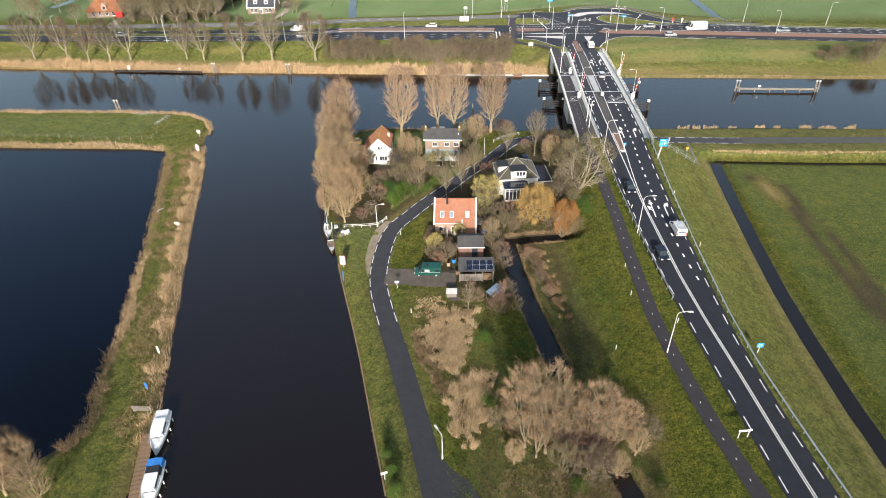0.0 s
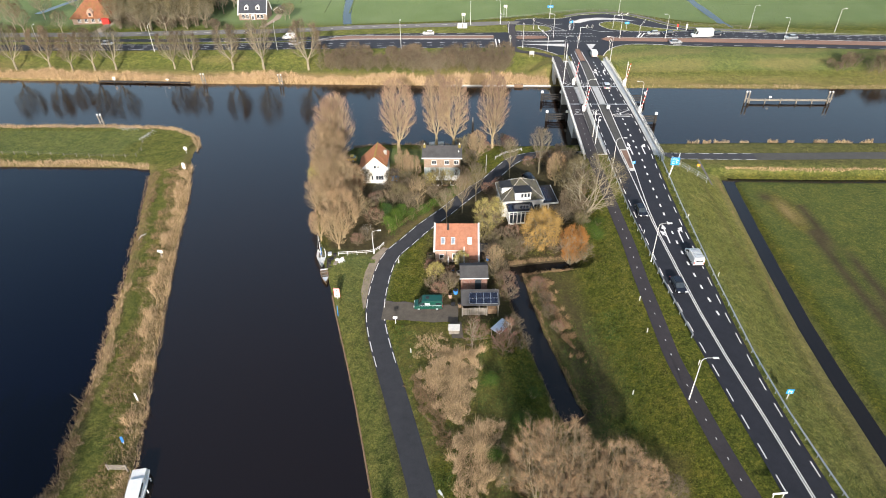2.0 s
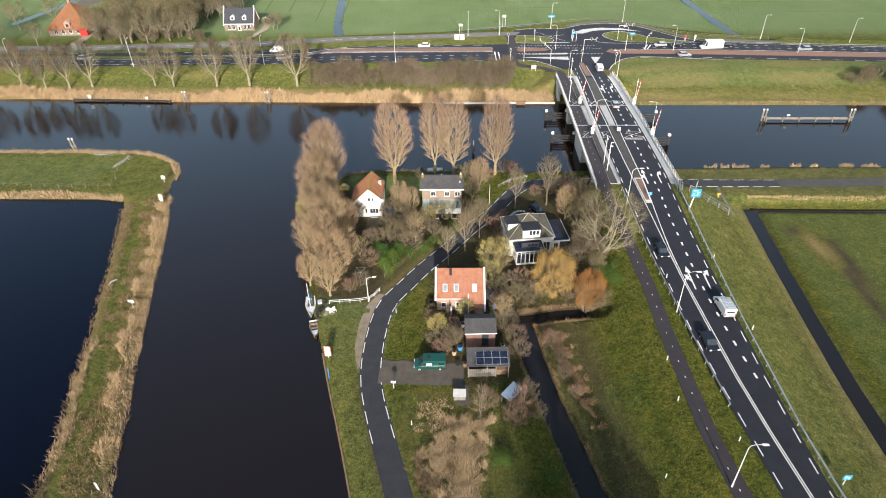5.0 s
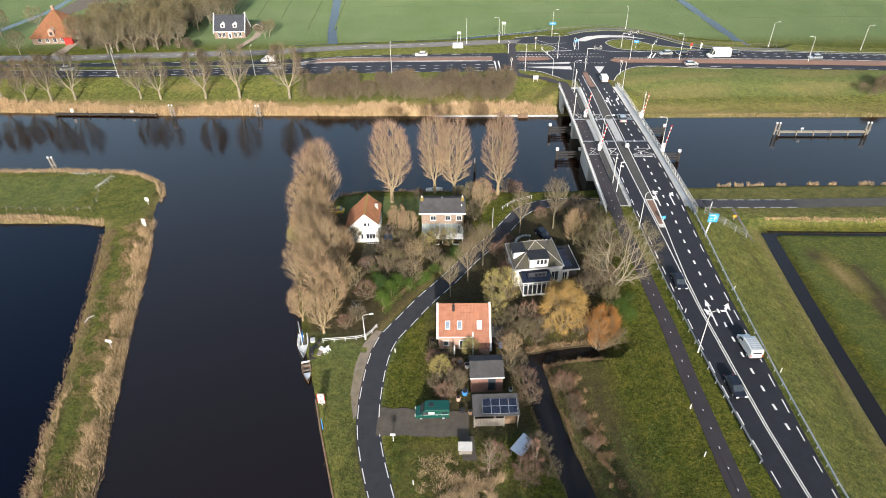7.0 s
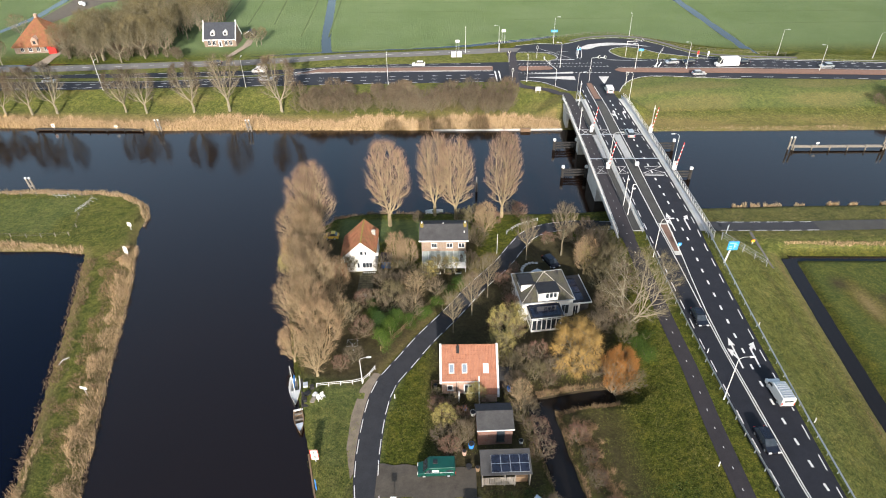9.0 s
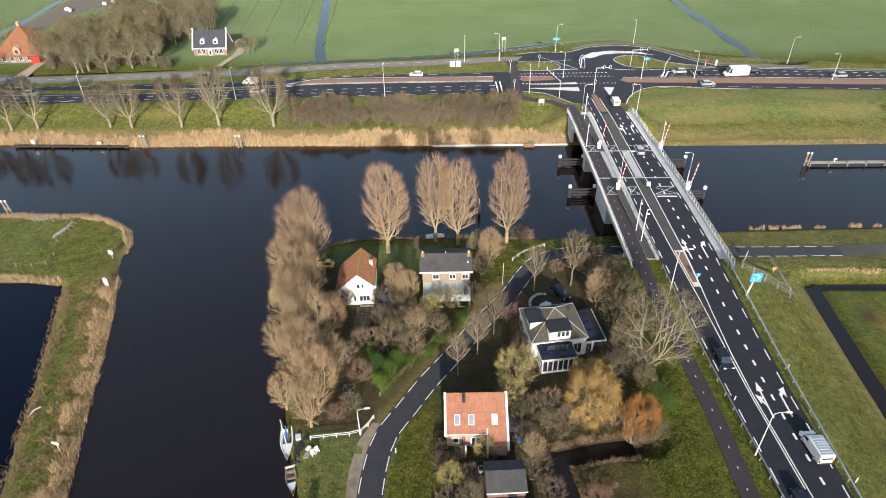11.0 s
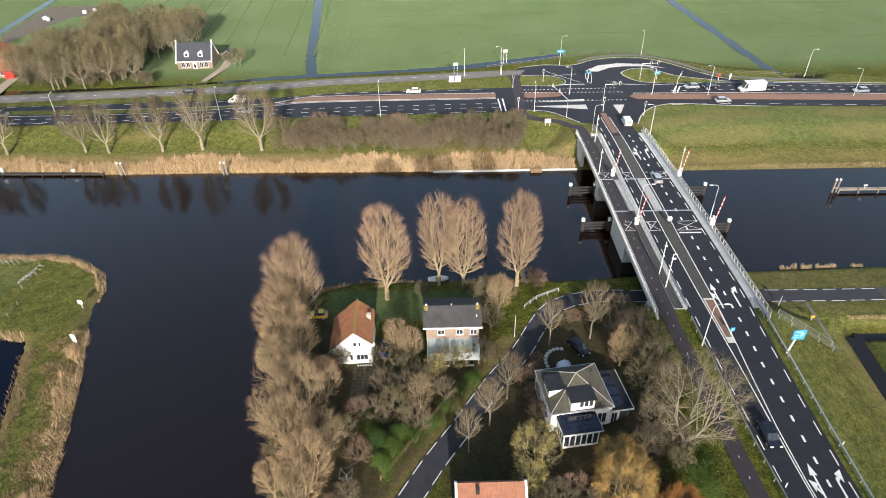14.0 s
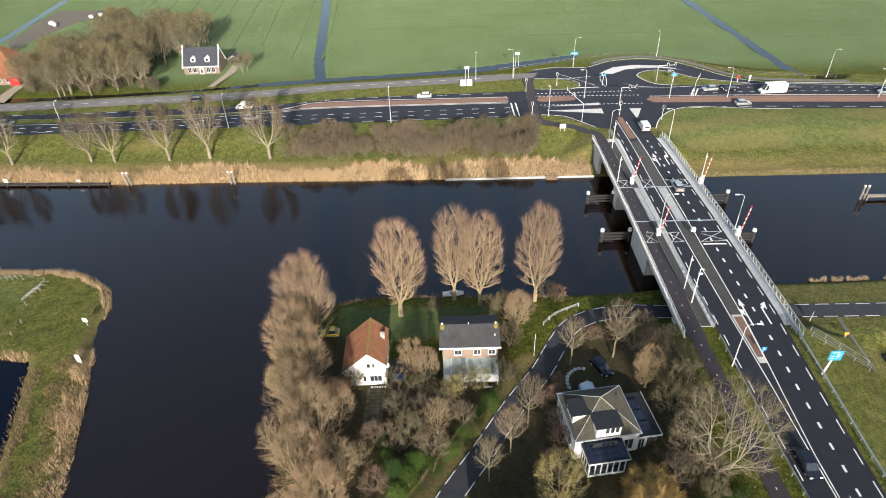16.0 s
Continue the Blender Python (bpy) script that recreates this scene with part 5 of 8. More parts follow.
# round the villa and the red-roofed house
for x, y, key, sc in ((3.0, 119.6, "olive", 1.15), (1.6, 116.0, "olive", 0.8), (13.4, 113.6, "ochre", 1.2), (13.9, 118.0, "ochre", 0.95), (19.4, 110.2, "orange", 1.1), (18.9, 109.3, "orange", 0.7), (20.3, 109.5, "orange", 0.75), (19.7, 110.9, "orange", 0.8), (16.4, 112.0, "redshrub", 1.1), (21.6, 109.0, "shrub1", 0.9), (10.0, 112.4, "shrub2", 0.9), (5.6, 113.8, "shrub0", 1.0), (3.2, 112.0, "shrub1", 1.0), (-2.6, 107.2, "olive", 0.5), (4.4, 103.4, "shrub0", 1.0), (4.0, 105.6, "alder1", 0.42), (5.6, 100.0, "redshrub", 1.2), (6.2, 97.2, "redshrub", 1.1), (-7.4, 102.4, "olive", 0.58), (-5.0, 99.4, "shrub2", 0.85), (-8.6, 105.2, "redshrub", 0.8), (20.6, 131.6, "shrub1", 1.2), (21.4, 126.4, "shrub0", 1.2), (18.6, 136.8, "alder2", 0.55), (20.6, 140.8, "shrub2", 1.3), (22.8, 134.0, "shrub1", 1.4), (23.8, 129.6, "shrub0", 1.2), (23.0, 143.0, "shrub1", 1.0), (18.6, 120.6, "shrub2", 1.1), (20.4, 123.6, "shrub0", 1.2), (4.4, 128.0, "redshrub", 1.0), (3.2, 124.6, "redshrub", 0.9), (22.0, 117.4, "shrub1", 0.8), (2.6, 134.6, "redshrub", 0.8), (16.8, 149.2, "redshrub", 1.0), (13.2, 148.4, "redshrub", 0.8), (20.8, 147.8, "shrub0", 1.0)):
    tree(key, x, y, sc, group="villa garden shrubs")
for x, y, key, sc in ((4.6, 121.8, "redshrub", 0.9), (1.2, 123.2, "redshrub", 0.7), (4.0, 131.4, "shrub2", 0.7), (4.8, 135.6, "redshrub", 0.9), (5.6, 138.6, "redshrub", 0.7), (19.6, 137.8, "olive", 0.75), (21.6, 136.8, "shrub2", 1.2), (18.8, 144.6, "shrub0", 1.1), (23.4, 138.2, "shrub1", 1.1), (22.2, 121.0, "shrub2", 1.0), (16.4, 118.4, "shrub1", 0.8), (8.6, 110.2, "redshrub", 0.8)):
    tree(key, x, y, sc, group="villa garden shrubs")
for x, y, key, sc in ((-7.6, 104.2, "redshrub", 0.9), (-6.2, 106.6, "shrub2", 0.5), (-5.0, 103.4, "redshrub", 0.8), (-7.9, 99.6, "shrub0", 0.7), (-3.9, 101.6, "shrub2", 0.6), (-8.8, 107.4, "shrub1", 0.5), (-6.6, 97.8, "redshrub", 0.9), (3.4, 108.6, "shrub2", 0.9), (6.8, 111.6, "shrub1", 0.8), (7.6, 115.0, "birch", 0.8), (-1.6, 106.4, "redshrub", 0.5)):
    tree(key, x, y, sc, group="borders round the red-roofed house")
for x, y, sc in ((24.4, 113.4, 1.0), (23.6, 115.8, 1.0), (25.2, 117.0, 0.9), (23.0, 119.0, 0.9), (3.4, 122.6, 0.5)):
    tree("bramble%d" % (int(y) % 2), x, y, sc, group="bramble patches", label="dense green ivy and bramble below the willow")
tree("big_willow", 22.8, 119.6, 1.05, 0.0)
for x, y, key, sc in ((-0.4, 84.6, "birch", 1.0), (5.8, 85.6, "birch", 0.85), (6.6, 87.6, "shrub2", 0.9), (4.8, 83.8, "redshrub", 1.2), (1.0, 86.6, "redshrub", 0.9), (11.6, 99.8, "redshrub", 0.9), (12.6, 96.2, "redshrub", 0.8), (13.0, 92.6, "redshrub", 0.85), (14.2, 88.8, "redshrub", 0.7), (8.0, 84.6, "shrub0", 0.7)):
    tree(key, x, y, sc, group="ditch-side shrubs")
# willows in the rough ground
for key, x, y, sc, turn in (("willow0", 8.2, 55.2, 0.92, -0.02), ("willow1", 11.0, 54.4, 1.03, 0.0), ("willow2", 16.6, 54.2, 0.86, -0.5), ("willow0", 18.2, 54.6, 0.72, -0.95), ("willow1", 14.2, 55.6, 0.72, -0.1), ("willow2", 9.6, 53.6, 0.7, -0.2), ("willow0", 13.4, 53.0, 0.62, -0.3), ("willow1", 16.4, 55.4, 0.66, -0.6), ("willow2", 20.6, 55.6, 0.6, -0.9)):
    tree(key, x, y, sc, turn, group="willows in rough grass")
for x, y, key, sc in ((23.5, 54.5, "alder1", 0.36), (20.5, 51.5, "alder0", 0.36), (6.5, 52.5, "alder2", 0.32), (13.0, 51.5, "shrub1", 1.1), (17.0, 50.6, "shrub2", 1.2), (9.8, 57.4, "shrub0", 1.0), (25.0, 57.0, "shrub2", 1.0), (4.8, 58.6, "shrub1", 0.8), (15.4, 53.0, "redshrub", 1.5), (17.6, 52.4, "redshrub", 1.4), (12.6, 56.0, "redshrub", 1.5)):
    tree(key, x, y, sc, group="willow scrub in rough grass", label="low bare brown willow scrub in rough grass")
for x, y, sc in ((-11.0, 52.0, 0.55), (-10.0, 49.4, 0.6), (-9.2, 46.6, 0.65), (-11.6, 55.0, 0.4)):
    tree("laurel%d" % (int(y) % 2), x, y, sc, group="bankside bushes", label="small bright green bush on the canal bank")
for x, y, sc in ((24.6, 58.0, 1.0), (3.0, 63.0, 0.8), (7.0, 69.0, 1.0), (9.0, 74.0, 1.0), (2.6, 77.0, 0.9), (26.0, 50.0, 0.8), (15.0, 49.0, 0.9)):
    tree("bramble%d" % (int(x) % 2), x, y, sc, group="bramble patches")
for x, y, sc in ((-61.6, 48.4, 0.9), (-66.5, 46.4, 1.0), (-70.0, 44.2, 1.1), (-58.4, 46.0, 1.0), (-61.0, 44.4, 1.1), (-55.6, 43.6, 0.9), (-64.5, 42.6, 1.1)):
    tree("alder%d" % (int(-x) % 3), x, y, sc * 0.6, group="waterside bushes", label="tan bare willow bush beside the pond")
# trees on the far dike
for i, (x, sc) in enumerate(((-134.0, 0.95), (-126.5, 1.0), (-105.5, 0.85), (-98.8, 0.88), (-84.6, 0.98), (-73.8, 1.1), (-57.8, 1.08), (-150, 0.95), (-163, 1.0), (-142, 0.8))):
    tree("dike%d" % (i % 3), x, 216.8 + (i % 3) * 0.4, sc * 1.2, group="trees on the far dike")
rng = random.Random(9)
for i in range(95):
    x = -54 + 66 * rng.random()
    y = 214.6 + 8.6 * rng.random() + (0 if x < 0 else -0.5)
    tree("thicket%d" % (i % 3), x, y, rng.uniform(0.75, 1.15), group="scrub on the far dike")
for i in range(9):
    tree("thicket%d" % (i % 3), 117 + i * 2.4 + rng.uniform(-1, 1), 215.5 + rng.uniform(-2, 3), rng.uniform(0.5, 0.8) + 0.08 * i, group="scrub on the far dike")
# wood beside the farm
for i in range(60):
    x, y = rng.uniform(-158, -108), rng.uniform(272, 286)
    if x > -119 and y > 276:
        continue
    tree("thicket%d" % (i % 3), x, y, rng.uniform(0.6, 1.0), group="undergrowth beside the farm", z=-1.1)
for i in range(140):
    x, y = rng.uniform(-166, -106), rng.uniform(270, 326)
    if x > -116 and y < 298 or x < -155 or x < -150 and y > 300:
        continue
    tree("wood%d" % (i % 3), x, y, rng.uniform(0.85, 1.15), group="trees beside the farm", z=-1.1)
for x, y, sc in ((-84.6, 288.0, 0.5), (-83.2, 289.6, 0.55), (-89.0, 292.5, 0.35), (-186, 300, 0.8), (-196, 290, 0.9), (-205, 282, 0.9), (-200, 274, 0.9), (-192, 268, 0.8), (-176, 269, 0.7)):
    tree("wood%d" % (int(x) % 3), x, y, sc, group="trees beside the farm", z=-1.1)


# ---- reeds and rough grass ----
def blades(name, pts, height, lean, width, mat, label, seed):
    """Thin upright blades at plan points: one mesh of stuff."""
    r = np.random.RandomState(seed)
    pts = np.asarray(pts)
    z = land(pts[:, 0], pts[:, 1])
    keep = z > -0.35
    pts, z = pts[keep], np.maximum(z[keep], -0.05)
    n = len(pts)
    tone = np.sin(pts[:, 0] * 1.1 + 2.1 * np.sin(pts[:, 1] * 0.53)) * np.sin(pts[:, 1] * 0.9 + 1.7 * np.sin(pts[:, 0] * 0.71))
    h = height * r.uniform(0.45, 1.1, n) * (0.85 + 0.3 * tone)
    a = r.uniform(0, 2 * np.pi, n)
    base = np.stack([pts[:, 0], pts[:, 1], z - 0.05], 1)
    side = np.stack([np.cos(a), np.sin(a), 0 * a], 1) * (width * r.uniform(0.6, 1.3, n))[:, None]
    tip = base + np.stack([(r.normal(0.12, 0.55, n) + 0.5 * np.sin(pts[:, 1] * 1.3)) * lean * h, (r.normal(0.0, 0.55, n) + 0.5 * np.sin(pts[:, 0] * 1.7)) * lean * h, h], 1)
    verts = np.stack([base - side, base + side, tip], 1).reshape(-1, 3)
    me = arrays_mesh(name, verts, np.arange(3 * n).reshape(n, 3), mat)
    return tagged(new(name, me), label, "reed" if "reed" in name else "grass", kind="stuff")


def scatter(n, outline, seed, clump=0.0):
    """Random plan points inside an outline, bunched in clumps."""
    r = np.random.RandomState(seed)
    o = np.array(outline)
    lo, hi = o.min(0), o.max(0)
    out = np.zeros((0, 2))
    while len(out) < n:
        p = lo + (hi - lo) * r.rand(n * 3, 2)
        if clump:
            c = lo + (hi - lo) * r.rand(max(8, n // 30), 2)
            p = c[r.randint(len(c), size=n * 3)] + r.normal(0, clump, (n * 3, 2))
        d = inside_distance(p[:, 0], p[:, 1], [tuple(q) for q in outline])
        gap = np.sin(p[:, 0] * 1.9 + 1.3 * np.sin(p[:, 1] * 1.1)) * np.sin(p[:, 1] * 1.5 + 1.9 * np.sin(p[:, 0] * 0.8))
        p = p[d + 1.1 * gap > (0.55 if clump else -9)]
        out = np.concatenate([out, p])
    return out[:n]


def along_bank(n, line, near, far, seed, gaps=0.0, patch=2.5):
    """Points beside a line, between near and far metres to its right, in uneven tufts."""
    r = np.random.RandomState(seed)
    ln = spline(line, 1.0)
    nm = normals(ln)
    i = r.uniform(0, len(ln) - 1.001, n)
    j = i.astype(int)
    f = (i - j)[:, None]
    p, q = ln[j] * (1 - f) + ln[j + 1] * f, nm[j]
    knots = r.rand(int(len(ln) / patch) + 3)
    fringe = r.rand(int(len(ln) / 0.6) + 3)
    wob = 0.65 * np.interp(i / patch, np.arange(len(knots)), knots) + 0.35 * np.interp(i / 0.6, np.arange(len(fringe)), fringe)
    keep = r.rand(n) > gaps * np.clip(2.6 * (0.72 - wob), 0, 1)
    return (p + q * (near + (far - near) * r.rand(n) ** 0.9 * (0.35 + 0.85 * wob))[:, None])[keep]


pen_east = [(-45.6, 53), (-46.6, 57), (-47.9, 63), (-49.9, 69), (-52, 75.2), (-54, 82.5), (-56.6, 91), (-59.2, 100), (-62.3, 110.8), (-68, 132), (-73.4, 149)]
pen_west = [(-82.5, 143), (-80, 136), (-76.8, 126), (-74.4, 119), (-72.5, 112), (-68.3, 99.6), (-66.2, 91), (-63, 80.6), (-61.3, 74), (-60.5, 68), (-59, 62), (-57.2, 56.8), (-59.5, 52.5)]
blades("reed_bed", along_bank(24000, pen_east, 0.5, -3.4, 1, 0.75), 1.45, 0.6, 0.030, REED, "tall dry tan reeds along the canal bank", 1)
west = along_bank(30000, pen_west, 0.5, -3.3, 2, 0.85)
near_west = west[west[:, 1] < 100]
blades("reed_bed", near_west[::2], 1.4, 0.6, 0.032, REED, "tall dry tan reeds along the pond's bank", 2)
blades("reed_bed", near_west[1::2], 1.2, 0.7, 0.032, REED_BROWN, "brown dead reeds along the pond's bank", 12)
blades("reed_bed", west[west[:, 1] >= 100][::4], 0.9, 0.45, 0.05, REED_BROWN, "short brown reeds along the pond's bank", 3)
blades("reed_bed", along_bank(9000, [(-73.9, 157), (-75.2, 160), (-78, 165), (-86, 170.3), (-103, 171.9), (-130, 171.5), (-160, 171.5)][::-1], -0.4, 2.4, 4, 0.3), 1.2, 0.4, 0.06, REED, "dry reeds round the tip of the strip", 4)
blades("reed_bed", along_bank(5000, [(-150, 147.6), (-109, 147.6), (-92, 147.6), (-84, 146.4)], 0.3, -1.8, 5, 0.5, 6), 1.3, 0.3, 0.06, REED, "low reeds along the pond's head", 5)
blades("reed_bed", along_bank(62000, [(-200, 214), (-127, 209.4), (-96, 207.6), (-66, 207.3), (-27, 206.4), (24, 205.9)], 0.6, -6.8, 6, 0.3, 8), 1.7, 0.5, 0.05, REED, "broad belt of dry tan reeds along the canal", 6)
blades("reed_bed", along_bank(7000, [(47, 204.6), (104, 204.2), (180, 203.5)], 0.3, -1.8, 7, 0.7, 5), 0.6, 0.6, 0.05, REED, "low dry reeds along the canal", 7)
for k, (x, w) in enumerate(((58.5, 1.6), (62, 1.0), (66, 2.0), (72, 1.0), (79.5, 1.2), (84, 0.8), (92, 1.6), (98, 2.2), (104, 1.5))):
    blades("reed_bed", scatter(260, [(x - w, 163.2 + x * 0.012 - 0.8), (x + w, 163.2 + x * 0.012 - 0.8), (x + w, 164.2 + x * 0.012 - 0.8), (x - w, 164.2 + x * 0.012 - 0.8)], 40 + k), 1.5, 0.25, 0.06, REED, "clump of dry reeds at the water's edge", 40 + k)
blades("reed_bed", along_bank(3500, [(-33, 159.2), (-25.8, 161.3), (-12, 161.2), (10, 161.1)], -0.3, 1.3, 8, 0.7, 3)[:2600], 1.1, 0.4, 0.05, REED_BROWN, "brown reeds along the point", 8)
# reed patches in the rough ground
blades("reed_bed", along_bank(16000, pen_east, -2.0, -6.2, 11, 0.8), 0.7, 0.7, 0.04, REED_BROWN, "brown dead weeds behind the reeds", 11)
PATCHES = (([(-7.2, 81.6), (0.9, 81.2), (0.1, 74.3), (-1.2, 67.0), (-5.4, 69.6), (-7.0, 74.1), (-10.0, 77.5)], 7000, 1.5, REED), ([(-2.0, 68.9), (4.3, 69.4), (4.8, 64.2), (2.9, 58.2), (0.3, 53.6), (-3.0, 57.4), (-3.5, 63.0)], 7000, 1.5, REED), ([(-11, 79.6), (-6.0, 75.1), (-4.4, 69.8), (-2.4, 63.0), (-5.0, 62.9), (-7.6, 69.4), (-10.8, 75.1)], 3400, 0.9, REED_BROWN), ([(-6.2, 84.6), (1.3, 84.3), (0.8, 80.9), (-5.2, 80.4)], 2200, 1.4, REED), ([(-9.8, 87.4), (-5.0, 88.0), (-4.7, 80.9), (-10.0, 80.8)], 1000, 0.9, REED), ([(10.8, 104.0), (14.0, 92.0), (16.6, 81.0), (18.0, 82.0), (16.0, 94.0), (14.4, 103.5)], 3400, 1.0, REED_BROWN), ([(2.0, 46), (5, 52), (22, 53), (28, 50), (26, 42)], 4200, 0.8, REED_BROWN), ([(4.0, 64), (7.5, 66), (8.0, 57), (5.0, 56)], 1600, 1.0, REED_BROWN))
for k, (outline, n, h, mat) in enumerate(PATCHES):
    blades("reed_bed", scatter(int(n * 1.6), outline, 20 + k, 0.8), h, 0.65, 0.028, mat, "rough patch of dead reed stalks" if mat is REED_BROWN else "trampled patch of dry tan reeds", 20 + k)
blades("reed_bed", along_bank(5200, [(61.0, 145.6), (60, 137), (58.6, 124), (57.3, 106), (56.6, 92), (56.5, 80), (56.9, 64), (57.6, 54), (58.8, 44)], -0.5, 1.2, 9, 0.4, 3), 0.7, 0.6, 0.05, REED, "dry grass fringe along the ditch", 9)
blades("reed_bed", along_bank(2600, [(62, 148.2), (87, 148.0), (120, 149.0)], -0.7, 0.5, 10, 0.3, 4), 0.7, 0.5, 0.06, REED, "dry grass fringe along the ditch", 10)
for k, (line, side) in enumerate(((DITCH_HOUSE, 1.5), (DITCH_HOUSE, -1.5), (DITCH_ARM, 1.6), (DITCH_ARM, -1.6), (DITCH_EAST, 1.9), (DITCH_EAST, -1.9))):
    blades("reed_bed", along_bank(2600, line, side, side * 1.7, 60 + k, 0.8, 2.0), 0.6, 0.8, 0.05, REED_BROWN, "dead stalks hanging over the ditch", 60 + k)
# tufts in the grass
def tufts(n, x0, x1, y0, y1, height, mat, label, seed, keep):
    r = np.random.RandomState(seed)
    p = np.stack([r.uniform(x0, x1, n), r.uniform(y0, y1, n)], 1)
    x, y = p[:, 0], p[:, 1]
    lane_gap = line_distance(x, y, [tuple(q) for q in lane_mid[::4]])
    ok = (land(x, y) > -0.3) & (lane_gap > 2.1) & (np.abs(x - table(y, BIKE)) > 1.6) & ~((x > table(y, RAIL_LEFT) - 0.6) & (x < table(y, RAIL_RIGHT) + 0.4) & (y > 84)) & ~((x > table(y, LEFT_LINE) - 0.9) & (x < table(y, RAIL_RIGHT) + 0.4))
    ok &= inside_distance(x, y, [(-17.5, 90), (-1.5, 85.5), (-1.0, 97.5), (-17.5, 97.5)]) < 0
    clump = np.sin(x * 1.7 + 2 * np.sin(y * 0.9)) * np.sin(y * 1.3 + 1.5 * np.sin(x * 0.6)) > r.uniform(-1.2, 0.7, n)
    return blades("grass_tufts", p[ok & clump & keep(x, y)], height, 0.9, 0.06, mat, label, seed)


tufts(170000, -27, 30, 44, 118, 0.30, GRASS, "rough tufted grass on the bank and slope", 51, lambda x, y: (x > -13) | (y < 106))
tufts(60000, -14, 26, 44, 92, 0.38, GRASS_GREEN, "fresh green weeds in rough grass", 52, lambda x, y: x > lane_right(y))
tufts(52000, 45, 57, 44, 143, 0.26, GRASS, "rough tufted grass on the road's slope", 53, lambda x, y: x > 0)
tufts(60000, 62.5, 104, 50, 143, 0.20, GRASS_GREEN, "coarse green tufts in the wet meadow", 55, lambda x, y: x > 63)
tufts(26000, -84, -46, 58, 150, 0.24, GRASS, "rough grass on the strip", 54, lambda x, y: inside_distance(x, y, PENINSULA) > 1.5)


# ---- houses ----
def window(parent, x, y, z, w, h, face="y", side=-1, frame_mat=None, bars=1, name="window"):
    """A window with its own raised casing, pane and bars; face y looks along side * y, face x along side * x."""
    fm = frame_mat or WHITE
    turn = {("y", -1): 0, ("y", 1): 180, ("x", 1): 90, ("x", -1): -90}[(face, side)]
    top = part(name, Geo().box(-w / 2, w / 2, -0.02, 0.06, 0, h), GLASS, parent, at=pose(x, y, z, 0, 0, turn))
    t = 0.09
    part("window_frame", Geo().box(-w / 2 - t, w / 2 + t, -0.07, 0.05, -t, 0).box(-w / 2 - t, w / 2 + t, -0.07, 0.05, h, h + t).box(-w / 2 - t, -w / 2, -0.07, 0.05, 0, h).box(w / 2, w / 2 + t, -0.07, 0.05, 0, h), fm, top)
    for i in range(bars):
        bx = -w / 2 + w * (i + 1) / (bars + 1)
        part("glazing_bar", Geo().box(bx - 0.035, bx + 0.035, -0.055, 0.0, 0, h), fm, top)
    part("sill", Geo().box(-w / 2 - 0.15, w / 2 + 0.15, -0.14, 0.05, -0.16, -t), fm, top)
    return top


